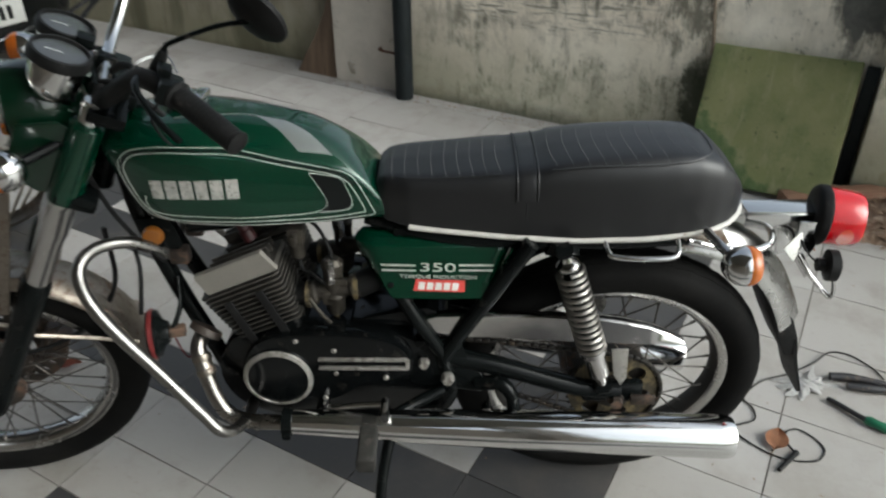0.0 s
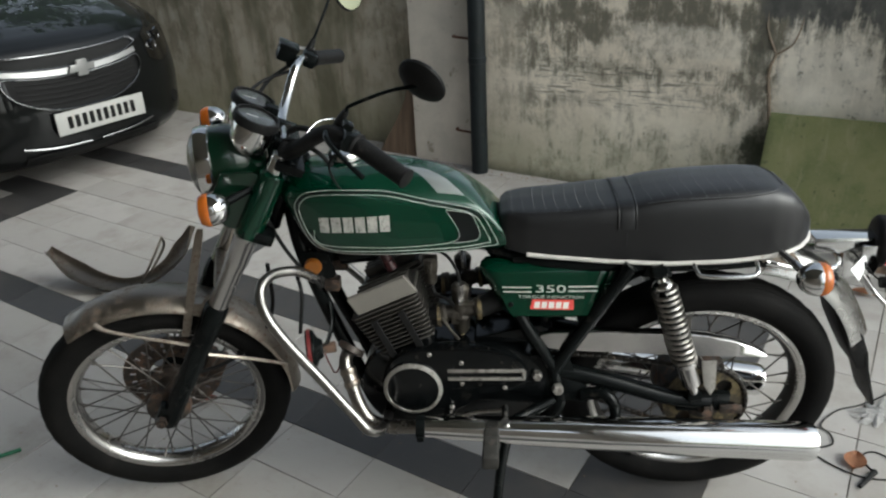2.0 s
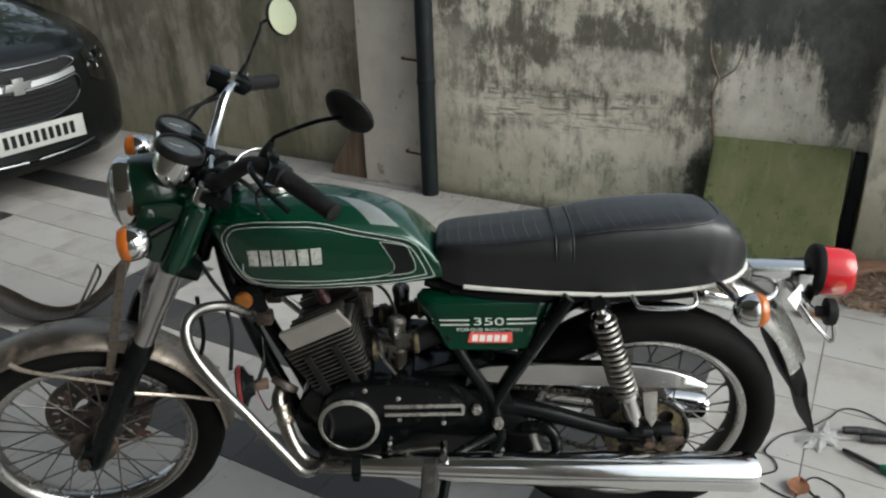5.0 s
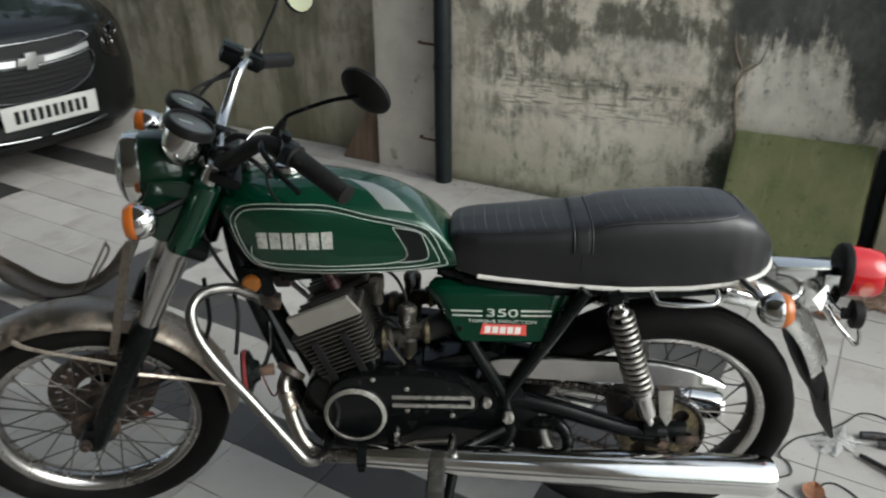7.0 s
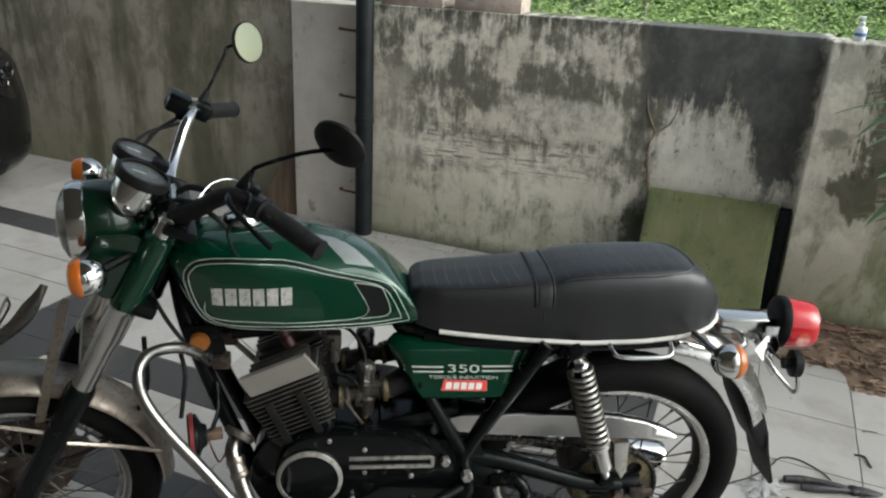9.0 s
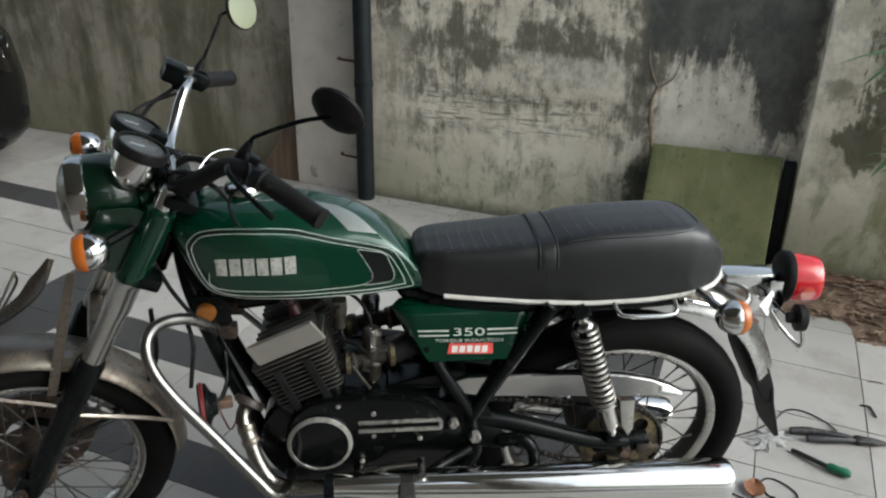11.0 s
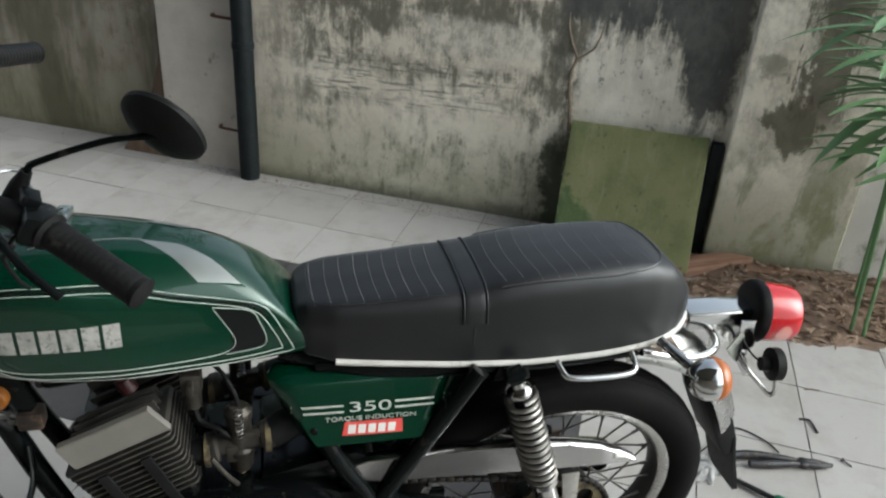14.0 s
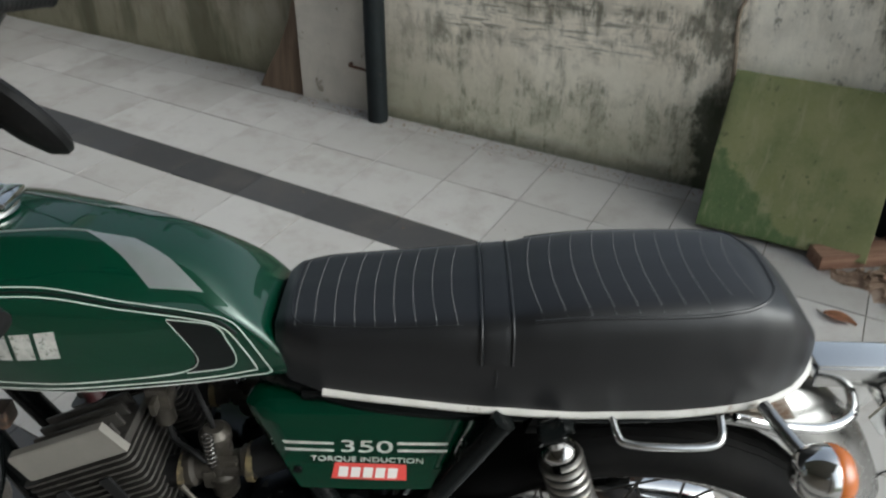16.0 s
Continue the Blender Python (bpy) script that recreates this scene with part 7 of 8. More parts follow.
part("plug", tube([(0.80, 1.225, floor_z(1.225) + 0.008), (0.83, 1.25, floor_z(1.25) + 0.008), (0.862, 1.278, floor_z(1.278) + 0.008)], [0.0055, 0.0065, 0.008], 10, 4), M_RUBBER, loop, "black rubber plug")

tr = random.Random(12)
folds = [(tr.uniform(0, 6.28), tr.uniform(60, 190), tr.uniform(0, 6.28), tr.uniform(0.35, 1.0)) for _ in range(9)]
t_rows = []
for i in range(31):
    row = []
    for j in range(25):
        u, v = i / 30 - 0.5, j / 24 - 0.5
        ragged = 1 + 0.22 * math.sin(9 * math.atan2(v, u) + 1) + 0.12 * math.sin(17 * math.atan2(v, u))
        x, y = 0.125 * u * ragged, 0.075 * v * ragged
        z = sum(w * abs(math.sin(f * (x * math.cos(a) + y * math.sin(a)) + p)) for a, f, p, w in folds) / 6.0
        row.append(Vector((x, y, 0.0015 + 0.018 * z * max(0.1, 1 - 3.2 * (u * u + v * v)))))
    t_rows.append(row)
tissue_bm = loft(t_rows, False, False)
bmesh.ops.solidify(tissue_bm, geom=tissue_bm.faces[:], thickness=0.0006)
tissue = part("tissue", tissue_bm, M_CLOTH, m=on_floor(0.975, 1.515, 20, 0.001), smooth=20)
tagged(tissue, "crumpled white paper tissue on the tiles", "tissue")

# loose mudguard on the floor
GUARD_PATH = [(-1.93, 2.42, 0.13), (-1.85, 2.39, 0.075), (-1.75, 2.35, 0.03), (-1.62, 2.32, 0.006), (-1.50, 2.33, 0.022), (-1.40, 2.37, 0.075), (-1.34, 2.42, 0.145), (-1.305, 2.45, 0.21)]
gpath = spline(GUARD_PATH, 5)
g_rows = []
for i, q in enumerate(gpath):
    way = (gpath[min(i + 1, len(gpath) - 1)] - gpath[max(i - 1, 0)]).normalized()
    across = way.cross(Vector((0, 0, 1))).normalized()
    up = across.cross(way).normalized()
    t = i / (len(gpath) - 1)
    w = 0.056 * min(1.0, 0.35 + 3.0 * t, 0.15 + 5.0 * (1 - t))
    g_rows.append([q + Vector((0, 0, floor_z(q.y) + 0.002)) + across * (w * math.sin(a)) + up * (0.032 * (1 - math.cos(a))) for a in [radians(-75 + 150 * k / 10) for k in range(11)]])
guard_bm = loft(g_rows, False, False)
bmesh.ops.solidify(guard_bm, geom=guard_bm.faces[:], thickness=0.0015)
loose = thing("loose_mudguard", "dull rusty steel mudguard lying upturned on the floor", "mudguard")
part("blade", guard_bm, M_CHROME_OLD, loose)
part("stay", tube([(-1.50, 2.28, floor_z(2.28) + 0.045), (-1.44, 2.30, 0.11), (-1.40, 2.34, 0.19)], 0.005, 8, 5), M_CHROME_OLD, loose, "bent steel stay")
part("stay", tube([(-1.50, 2.38, floor_z(2.38) + 0.045), (-1.43, 2.40, 0.12), (-1.40, 2.34, 0.19)], 0.005, 8, 5), M_CHROME_OLD, loose, "bent steel stay")

# thin root that climbs the wall above the slab
root = thing("climbing_root", "thin brown root climbing the mouldy wall", "root", at_wall(0, 0, 0))
M_ROOT = surface("brown root bark", (0.24, 0.19, 0.14), 0.9, vary=0.25, grain=120, patch=25, bump=0.4)
part("stem", tube([(1.392, -0.003, 0.40), (1.385, -0.003, 0.47), (1.367, -0.003, 0.61), (1.385, -0.003, 0.69)], [0.008, 0.007, 0.006, 0.006], 8, 8), M_ROOT, root)
part("branch", tube([(1.385, -0.002, 0.685), (1.42, -0.002, 0.71), (1.445, -0.002, 0.735), (1.462, 0.0, 0.79), (1.468, 0.002, 0.84)], [0.0045, 0.004, 0.0035, 0.003, 0.002], 8, 8), M_ROOT, root)
part("branch", tube([(1.385, -0.002, 0.685), (1.352, -0.002, 0.755), (1.338, 0.0, 0.80), (1.335, 0.002, 0.86)], [0.0045, 0.004, 0.003, 0.002], 8, 8), M_ROOT, root)

# long-leaved plant beside the end wall
plant = thing("leafy_plant", "green plant with long drooping leaves before the wall", "plant", at_wall(2.52, -0.34, -0.04))
def long_leaf(base, heading, rise, length, width, droop):
    rows = []
    side = Vector((-math.sin(heading), math.cos(heading), 0))
    for i in range(10):
        t = i / 9
        out = length * t * math.cos(rise * (1 - 0.5 * t))
        z = length * (t * math.sin(rise) - droop * t * t)
        w = width * (math.sin(math.pi * min(1, t * 0.93 + 0.07)) ** 0.75) / 2 if i < 9 else 0.0006
        c = Vector(base) + Vector((math.cos(heading) * out, math.sin(heading) * out, z))
        rows.append([c + side * w + Vector((0, 0, w * 0.35)), c, c - side * w + Vector((0, 0, w * 0.35))])
    part("leaf", loft(rows, False, False), M_LEAF, plant)


pr = random.Random(21)
for k in range(9):
    sx, sy = pr.uniform(-0.06, 0.28), pr.uniform(-0.14, 0.12)
    lean_x, lean_y, tall = pr.uniform(-0.34, -0.10), pr.uniform(-0.05, 0.05), pr.uniform(0.98, 1.25)
    pts = [(sx, sy, 0), (sx + lean_x * 0.3, sy + lean_y * 0.3, tall * 0.55), (sx + lean_x, sy + lean_y, tall)]
    part("stem", tube(pts, [0.007, 0.005, 0.002], 8, 6), M_LEAF, plant)
    path_stem = spline(pts, 8)
    for j in range(11):
        q = path_stem[len(path_stem) - 1 - (j * 8) // 11]
        long_leaf(q, pr.uniform(2.2, 4.4) if j % 4 else pr.uniform(-1.2, 1.2), pr.uniform(-0.15, 0.5), pr.uniform(0.22, 0.36), pr.uniform(0.028, 0.042), pr.uniform(0.1, 0.5))

# green undergrowth beyond the wall
def hill(s, d):
    return 0.62 + 0.05 * d * 0.5 + 0.28 * math.sin(1.3 * s + 0.6 * d) * math.sin(0.9 * d - 0.4 * s + 1.0) + 0.22 * math.sin(2.9 * s + 1.0) * math.cos(2.3 * d) + 0.12 * math.sin(6.1 * s + 2.0 * d)


def put_bush(count, s0, s1, d0, d1, size, depth, lift, seed):
    def put(verts, faces):
        r = random.Random(seed)
        for i in range(count):
            s, d = r.uniform(s0, s1), d0 + (d1 - d0) * r.random() ** 1.3
            z = hill(s, d) + lift - depth * r.random() ** 1.6
            q = WALL @ Vector((s, d, z))
            k = size * r.uniform(0.5, 1.3) * (0.75 + 0.09 * d)
            flake(verts, faces, q, k, k * r.uniform(0.35, 0.6), r.uniform(0, 6.3), r.uniform(-0.4, 0.4), r.uniform(-0.45, 0.45))
    return put


scattered("undergrowth", "bright green weeds and bushes beyond the wall", "undergrowth", M_BUSH, put_bush(70000, -4.5, 9.0, 0.7, 11.0, 0.042, 0.5, 0.08, 31))
scattered("undergrowth", "mid-green leaves low in the undergrowth's gaps", "undergrowth", M_BUSH_MID, put_bush(30000, -4.5, 9.0, 0.6, 11.0, 0.07, 0.45, -0.12, 32))


def put_trees(verts, faces):
    r = random.Random(33)
    for k in range(54):
        s, d, top, wide = -9.0 + 0.9 * k + r.uniform(-0.3, 0.3), r.uniform(11, 15), r.uniform(1.6, 2.8), r.uniform(0.9, 1.5)
        if k >= 40:
            s, d, top = -9.5 + 0.58 * (k - 40), r.uniform(2.6, 5.5), r.uniform(4.5, 7.5)
        elif k >= 26:
            s, d, top = r.uniform(24, 28), -14.0 + 2.6 * (k - 26), r.uniform(1.2, 2.0)
        for c in range(9):
            cs, cd, cz = s + r.gauss(0, wide * 0.55), d + r.gauss(0, wide * 0.5), 0.6 + (top - 0.6) * r.random()
            rad = wide * r.uniform(0.3, 0.55)
            for i in range(85):
                v = Vector((r.gauss(0, 1), r.gauss(0, 1), r.gauss(0, 0.8))).normalized() * rad * r.uniform(0.6, 1.1)
                q = WALL @ Vector((cs + v.x, cd + v.y, max(0.1, cz + v.z)))
                b = r.uniform(0.12, 0.26)
                flake(verts, faces, q, b, b * 0.5, r.uniform(0, 6.3), r.uniform(-1, 1), r.uniform(-1, 1))


scattered("far_trees", "dense dark green trees behind the undergrowth", "trees", M_BUSH_DARK, put_trees)
M_BARK = surface("pale grey bark", (0.30, 0.27, 0.22), 0.9, vary=0.3, grain=30, patch=5, bump=0.5)
for s, d, rad, lean in ((-0.62, 3.2, 0.055, 0.22), (-0.98, 4.6, 0.05, 0.1), (-1.5, 5.2, 0.06, -0.2), (0.5, 6.0, 0.03, 0.05)):
    trunk = part("tree_trunk", tube([(0, 0, -0.4), (0.3 * lean, 0.05, 0.8), (lean, 0.0, 2.2), (1.6 * lean, 0.1, 4.0)], [rad * 1.3, rad, rad * 0.85, rad * 0.5], 12, 6), M_BARK, m=at_wall(s, d, 0))
    tagged(trunk, "slim pale grey tree trunk beyond the wall", "tree trunk", "trunks beyond the wall")


# ---- the parked car
def car_paint():
    n = Nodes("glossy black car paint")
    dust = n.smooth(n.noise(6.0, 5.0, 0.7), 0.55, 0.85)
    n.p.inputs["Specular IOR Level"].default_value = 0.05
    n.p.inputs["Coat Weight"].default_value = 0.6
    n.link(n.math("MULTIPLY_ADD", dust, 0.06, 0.015), n.p.inputs["Coat Roughness"])
    return n.done(Base_Color=n.mix(dust, (0.004, 0.0045, 0.0045), (0.008, 0.008, 0.008)), Roughness=0.3)


M_CAR = car_paint()
M_CARGLASS = surface("dark tinted glass", (0.008, 0.010, 0.010), 0.04, vary=0.1, bump=0.0, coat=1.0)
M_MESH = surface("black plastic grille", (0.006, 0.006, 0.006), 0.6, vary=0.2, bump=0.1, spec=0.15)
M_PLATE = surface("white number plate", (0.36, 0.36, 0.34), 0.35, vary=0.06, patch=12, bump=0.0, dirt=(0.35, 0.32, 0.27), dirt_amount=0.1)
M_BADGE = surface("plain silver badge", (0.27, 0.27, 0.265), 0.35, metal=0.6, vary=0.1, bump=0.0)
CAR = Matrix.Translation((-2.143, 3.529, -0.01)) @ Matrix.Rotation(radians(-33.5), 4, "Z")
car = thing("car", "glossy black parked car with a chrome-edged grille", "car", CAR)

NOSE = [(0.16, -0.16), (0.19, -0.07), (0.24, -0.02), (0.33, -0.012), (0.45, -0.012), (0.6, -0.035), (0.7, -0.065), (0.75, -0.10), (0.79, -0.18), (0.83, -0.32), (0.87, -0.50), (0.90, -0.66), (0.93, -0.85), (0.95, -1.05)]


def nose(z):
    return float(np.interp(z, [p[0] for p in NOSE], [p[1] for p in NOSE]))


def half(z):
    return float(np.interp(z, [0.16, 0.25, 0.5, 0.7, 0.85, 0.95], [0.82, 0.88, 0.905, 0.885, 0.83, 0.74]))


def front(y, z):
    """How far forward the skin stands at a place across and a height."""
    s = min(0.9999, abs(y) / half(z))
    x0 = nose(z)
    return x0 - (1.05 + x0 * 0.6) * (1 - (1 - s ** 3) ** 0.5)


def car_level(z, back=-3.8):
    w = half(z)
    ys = [w * math.sin(radians(a)) for a in range(-88, 89, 8)]
    pts = [(front(y, z), y, z) for y in ys]
    pts += [(-1.4, w, z), (-2.4, w, z), (-3.2, w * 0.98, z), (back + 0.25, w * 0.93, z), (back, w * 0.7, z), (back, -w * 0.7, z), (back + 0.25, -w * 0.93, z), (-3.2, -w * 0.98, z), (-2.4, -w, z), (-1.4, -w, z)]
    return pts


part("body", loft([car_level(z) for z in np.interp(np.linspace(0, 13, 40), range(14), [p[0] for p in NOSE])]), M_CAR, car, smooth=60)


def cabin(z, x0, x1, w):
    ys = [w * k / 6 for k in range(-6, 7)]
    return [(x0 - 0.22 * (y / w) ** 2, y, z) for y in ys] + [(x0 - 0.9, w, z), (x1 + 0.4, w, z), (x1, w * 0.8, z), (x1, -w * 0.8, z), (x1 + 0.4, -w, z), (x0 - 0.9, -w, z)]


part("window_band", loft([cabin(0.94, -1.0, -3.7, 0.72), cabin(1.2, -1.42, -3.5, 0.66), cabin(1.40, -1.78, -3.3, 0.60)]), M_CARGLASS, car, "dark tinted car windows", smooth=50)
part("roof", loft([cabin(1.395, -1.76, -3.33, 0.61), cabin(1.44, -1.86, -3.2, 0.57), cabin(1.47, -2.1, -3.0, 0.45)]), M_CAR, car, smooth=60)
for side in (-1, 1):
    part("mirror", loft([[(-1.32 + 0.05 * math.cos(a), side * y, 0.99 + h * math.sin(a)) for a in np.linspace(0, 2 * math.pi, 17)[:-1]] for y, h in ((0.76, 0.02), (0.84, 0.055), (0.95, 0.06), (0.99, 0.035))]), M_CAR, car)


def skin(name, y0, y1, low, high, lift, material, label="", parent=None, n=28, m=4):
    """A curved piece that follows the nose; low and high give its edges as functions of the place across."""
    rows = []
    for i in range(n + 1):
        y = y0 + (y1 - y0) * i / n
        col = []
        for j in range(m + 1):
            z = low(y) + (high(y) - low(y)) * j / m
            col.append((front(y, z) + lift, y, z))
        rows.append(col)
    bm = loft(rows, False, False)
    bmesh.ops.recalc_face_normals(bm, faces=bm.faces)
    bmesh.ops.solidify(bm, geom=bm.faces[:], thickness=0.006)
    return part(name, bm, material, parent or car, label)


def edge(name, pts, radius, material, label=""):
    path = [(front(y, z) + 0.012, y, z) for y, z in pts]
    return part(name, tube(path, radius, 8, 5, flat=1.0), material, car, label)


C = -0.05
# upper grille
skin("upper_grille", C - 0.37, C + 0.35, lambda y: 0.655 + 0.03 * abs((y - C) / 0.36) ** 2, lambda y: 0.712 + 0.012 * abs((y - C) / 0.36) ** 2, 0.008, M_MESH, "black upper grille")
edge("chrome_edge", [(C + 0.36 * k, 0.716 + 0.014 * k * k) for k in (-1, -0.75, -0.5, -0.25, 0, 0.25, 0.5, 0.75, 0.93)] + [(C + 0.375, 0.705), (C + 0.34, 0.685)] + [(C + 0.36 * k, 0.648 + 0.03 * k * k) for k in (0.75, 0.5, 0.25, 0, -0.25, -0.5, -0.75, -1)], 0.005, M_CHROME_CAR, "chrome grille edge")
skin("grille_bar", C - 0.36, C + 0.36, lambda y: 0.615 + 0.035 * abs((y - C) / 0.36) ** 2, lambda y: 0.646 + 0.03 * abs((y - C) / 0.36) ** 2, 0.012, M_BADGE, "brushed silver grille bar", m=2)
# lower grille
def low_edge(y):
    return 0.455 + 0.10 * abs((y - C) / 0.35) ** 3


skin("lower_grille", C - 0.345, C + 0.345, low_edge, lambda y: 0.608 + 0.03 * abs((y - C) / 0.36) ** 2, 0.006, M_MESH, "black lower grille")
for k in range(5):
    edge("slat", [(C + 0.33 * q, 0.485 + 0.025 * k + 0.02 * q * q) for q in (-0.95, -0.5, 0, 0.5, 0.95)], 0.004, M_MESH)
edge("chrome_edge", [(C + 0.36 * k, 0.606 + 0.032 * k * k) for k in (0, 0.25, 0.5, 0.75, 0.97)] + [(C + 0.37, 0.615), (C + 0.362, 0.575)] + [(C + 0.35 * k, 0.448 + 0.10 * abs(k) ** 3) for k in (0.93, 0.75, 0.5, 0.25, 0, -0.25, -0.5, -0.75, -0.93)] + [(C - 0.362, 0.575), (C - 0.37, 0.615)] + [(C - 0.36 * k, 0.606 + 0.032 * k * k) for k in (0.97, 0.75, 0.5, 0.25, 0)], 0.005, M_CHROME_CAR, "chrome grille edge")
BADGE = Matrix.Translation((front(0, 0.635) + 0.028, -0.03, 0.635)) @ Matrix.Rotation(radians(90), 4, "Z")
part("badge", plate([(-0.075, -0.017), (-0.06, 0.018), (0.075, 0.018), (0.06, -0.017)], 0.012, BADGE, 0.003), M_BADGE, car, "plain silver badge")
part("badge", plate([(-0.03, -0.04), (-0.025, 0.04), (0.032, 0.04), (0.027, -0.04)], 0.014, BADGE, 0.003), M_BADGE, car, "plain silver badge")
# headlamps
M_LAMPIN = chrome("lamp reflector", (0.2, 0.2, 0.2), 0.12, 0.1)
for side in (-1, 1):
    y0, y1 = (0.40, 0.66) if side > 0 else (-0.78, -0.52)
    off = abs(y0 if side > 0 else y1)
    lo = lambda y: 0.60 + 0.05 * (abs(y) - off) / 0.26 - 0.06 * math.sin(math.pi * max(0, min(1, (abs(y) - off) / 0.26)))
    hi = lambda y: 0.72 + 0.13 * (abs(y) - off) / 0.26
    lamp = skin("headlamp", y0, y1, lo, hi, 0.006, M_LAMPIN, "clear headlamp with a dark inside")
    for cy, cz, cr in ((off + 0.06, 0.655, 0.03), (off + 0.13, 0.70, 0.036)):
        part("reflector", lathe([(0.0, -0.01), (cr * 0.5, -0.006), (cr, 0.012), (cr * 1.1, 0.012), (cr * 1.1, 0.0), (0.0, -0.02)], "x", 24, pose(front(cy, cz) + 0.004, side * cy, cz, 0, 0, side * 38)), M_LAMPIN, lamp)
# number plate with plain dark bars, chrome strip, bumper vents
plate_ob = part("number_plate", box((0.008, 0.50, 0.115), (0, 0, 0), 0.003), M_PLATE, car, "white number plate", m=pose(0.012, 0, 0.387))
for k in range(10):
    part("mark", box((0.002, 0.024, 0.062), (0.005, 0.0, 0), 0.0), M_MESH, plate_ob, m=pose(0, -0.178 + 0.0396 * k, 0))
edge("chrome_strip", [(-0.02, 0.262), (0.1, 0.266), (0.2, 0.274), (0.31, 0.292)], 0.0075, M_CHROME_CAR, "chrome bumper strip")
edge("chrome_strip", [(-0.08, 0.262), (-0.2, 0.266), (-0.3, 0.274), (-0.41, 0.292)], 0.0075, M_CHROME_CAR, "chrome bumper strip")
skin("lower_intake", -0.4, 0.36, lambda y: 0.2, lambda y: 0.25, 0.006, M_MESH, "black lower intake")
for side in (-1, 1):
    part("fog_lamp", lathe([(0.0, 0.0), (0.03, 0.003), (0.036, 0.0), (0.036, -0.02), (0.0, -0.02)], "x", 24, pose(front(0.56, 0.34) + 0.006, 0.56 * side, 0.34, 0, 0, side * 30)), M_MESH, car)
for wx in (-0.95, -3.05):
    for side in (-1, 1):
        wheel = part("wheel", lathe([(0.19, -0.10), (0.29, -0.105), (0.315, -0.08), (0.32, 0), (0.315, 0.08), (0.29, 0.105), (0.19, 0.10)], "y", 40, closed=True), M_RUBBER, car, "black rubber tyre", m=pose(wx, 0.77 * side, 0.32))
        part("rim", lathe([(0.0, 0.06), (0.05, 0.085), (0.06, 0.07), (0.17, 0.085), (0.195, 0.1), (0.195, -0.05), (0.0, -0.05)], "y", 30, pose(0, 0, 0, 0, 0, 0 if side > 0 else 180)), M_ALLOY, wheel, "grey alloy rim")


# ---- floor tiles: each one a piece of the floor, laid in bays between dark bands
def tile_mesh(w, d, mat, gap):
    me = shape(box((w - gap, d - gap, 0.012), (0, 0, -0.006), 0.0003, segments=1), 0)
    me.materials.append(mat)
    return me


# dark bands and fields: from u to u, from v to v (u runs along the bands, v across them)
DARK = [(-6.0, -0.245, 2.19, 2.355), (-6.0, -0.245, 0.95, 1.10), (-2.58, -2.29, 1.10, 1.875), (-2.29, -0.57, 1.39, 1.56),
        (-0.57, -0.24, 1.10, 2.20), (-3.98, -3.68, 1.10, 1.875), (-1.5, 0.6, 0.27, 0.61)]
BELOW = [(-1.23 + 0.3 * k, -0.93 + 0.3 * k) for k in range(5)] + [(0.27, 0.61), (0.61, 0.78), (0.78, 0.95), (0.95, 1.10)]
ABOVE = [(2.19, 2.355), (2.355, 2.655), (2.655, 2.955), (2.955, 3.255), (3.255, 3.555)]
SQUARES = BELOW + [(1.10, 1.39), (1.39, 1.56), (1.56, 1.875), (1.875, 2.19)] + ABOVE
PLANKS = BELOW + [(1.10 + 0.1817 * k, 1.10 + 0.1817 * (k + 1)) for k in range(6)] + ABOVE
RIGHT = BELOW + [(1.10, 1.375), (1.375, 1.66), (1.66, 1.96), (1.96, 2.26), (2.26, 2.56), (2.56, 2.86), (2.86, 3.16)]
FLOOR_INV = floor.matrix_basis.inverted()
WALL_INV = WALL.inverted()
tilt = random.Random(4)
tile_kinds, far_tiles = {}, []


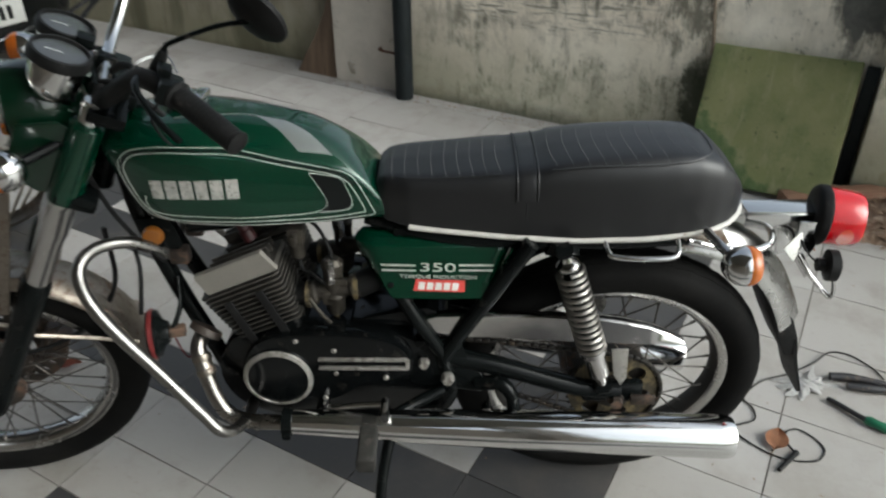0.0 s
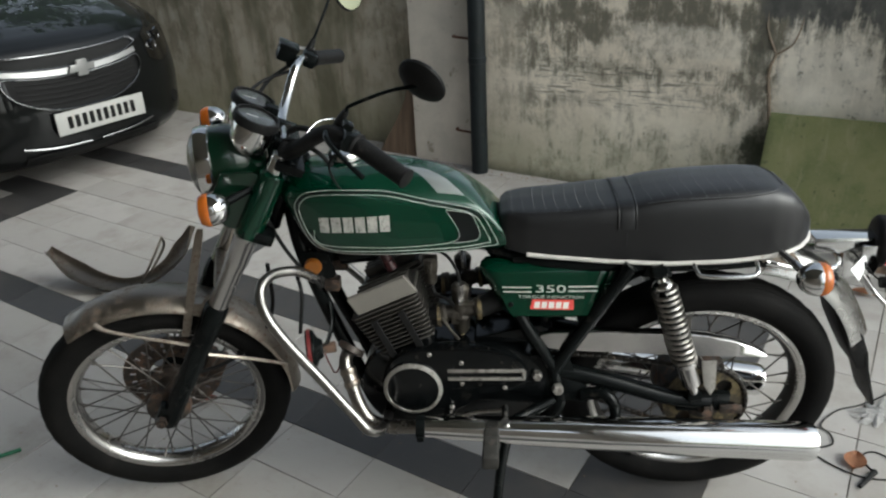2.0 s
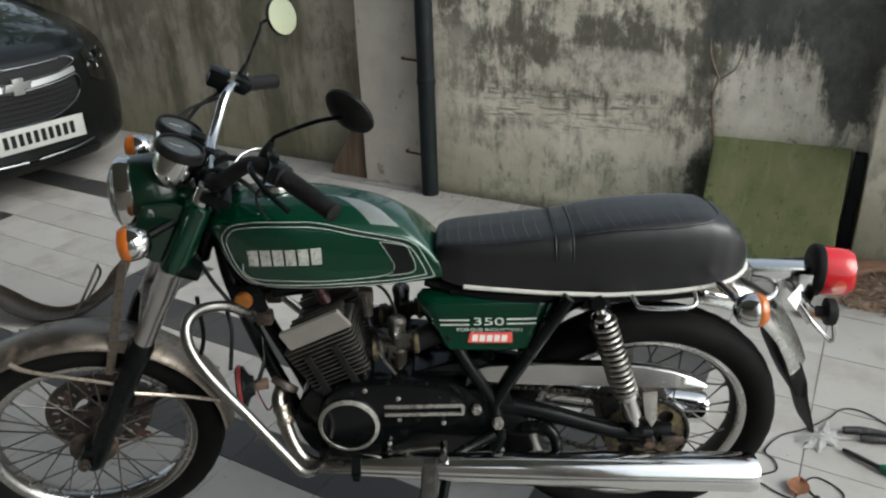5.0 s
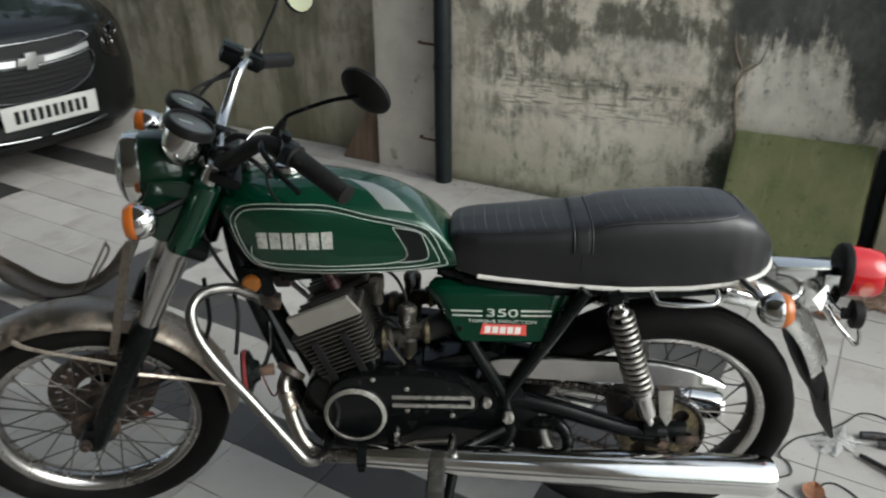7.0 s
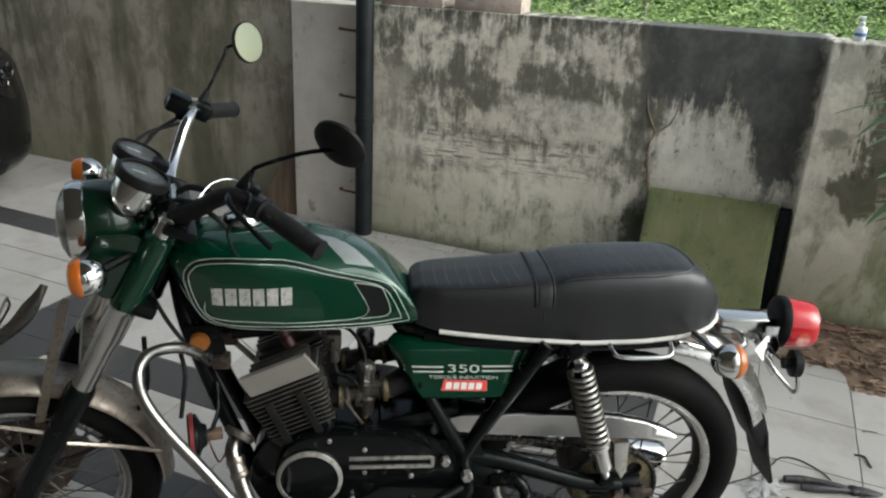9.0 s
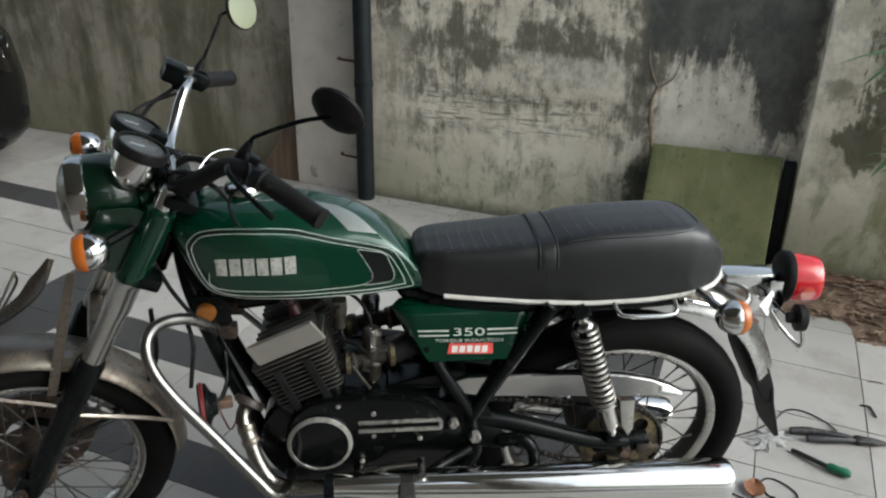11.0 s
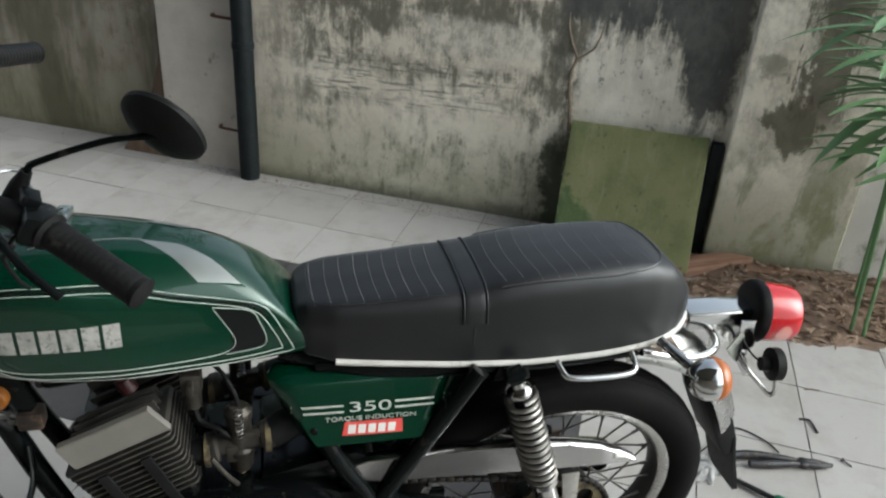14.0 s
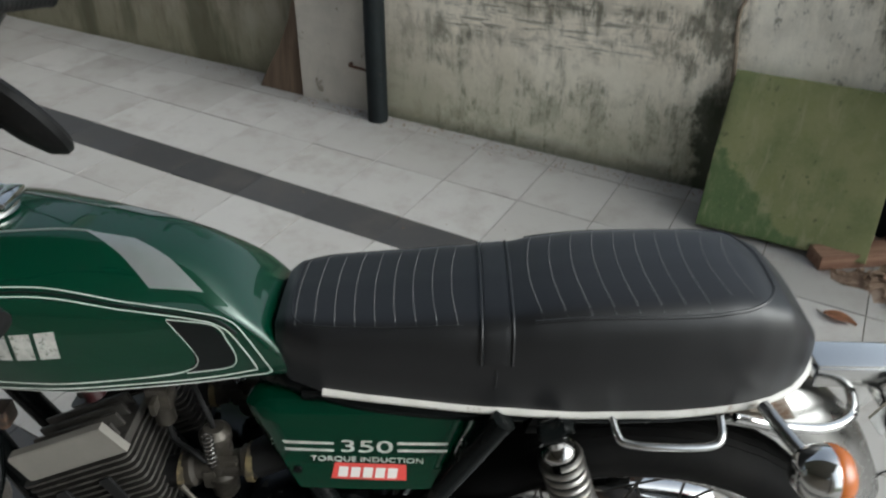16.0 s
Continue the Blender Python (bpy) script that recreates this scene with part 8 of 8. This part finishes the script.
def lay(u0, u1, v0, v1):
    u, v = (u0 + u1) / 2, (v0 + v1) / 2
    dark = any(a < u < b and c < v < d for a, b, c, d in DARK)
    at = E1 * u + E2 * v
    wall = WALL_INV @ at
    if wall.y > 0.22 or wall.x > 2.2 and wall.y > -0.38:
        return
    key = (round(u1 - u0, 3), round(v1 - v0, 3), dark)
    if key not in tile_kinds:
        tile_kinds[key] = tile_mesh(key[0], key[1], M_TILE_DARK if dark else M_TILE, 0.002 if dark else 0.0034)
    m = pose(at.x, at.y, tilt.uniform(-0.0010, 0.0004), tilt.uniform(-0.2, 0.2), tilt.uniform(-0.2, 0.2), FLOOR_TURN + tilt.uniform(-0.2, 0.2))
    if v > 0.2 and -4.1 < u < 0.9:
        alike("tile", tile_kinds[key], floor, FLOOR_INV @ FALL @ m)
    else:
        far_tiles.append((tile_kinds[key], FALL @ m))


for v0, v1 in SQUARES:
    edges = [-2.29, -1.97, -1.67, -1.37, -1.07, -0.79, -0.55, -0.245]
    for u0, u1 in zip(edges, edges[1:]):
        lay(u0, u1, v0, v1)
for v0, v1 in RIGHT:
    edges = [-0.245, 0.07] + [0.38 + 0.3 * k for k in range(28)]
    for u0, u1 in zip(edges, edges[1:]):
        lay(u0, u1, v0, v1)
for k, (v0, v1) in enumerate(PLANKS):
    lay(-2.58, -2.29, v0, v1)
    slim = v1 - v0 < 0.19 and 1.05 < v0 < 2.1
    step = 0.55 if slim else 0.3
    u1 = -2.58
    if slim and k % 2:
        lay(u1 - 0.275, u1, v0, v1)
        u1 -= 0.275
    while u1 > -5.6:
        u0 = u1 - step
        if u0 < -3.68 < u1 - 0.01 and slim:
            if u1 + 3.68 > 0.03:
                lay(-3.68, u1, v0, v1)
            lay(-3.98, -3.68, v0, v1)
            u1 = -3.98
            continue
        lay(u0, u1, v0, v1)
        u1 = u0
for dark_rest in (False, True):
    rest = bmesh.new()
    for me, m in far_tiles:
        if (me.materials[0] is M_TILE_DARK) == dark_rest:
            start_v = len(rest.verts)
            rest.from_mesh(me)
            rest.verts.ensure_lookup_table()
            bmesh.ops.transform(rest, matrix=m, verts=rest.verts[start_v:])
    rest.transform(FLOOR_INV)
    tagged(part("outer_tiles", rest, M_TILE_DARK if dark_rest else M_TILE, floor, smooth=0), kind="stuff")
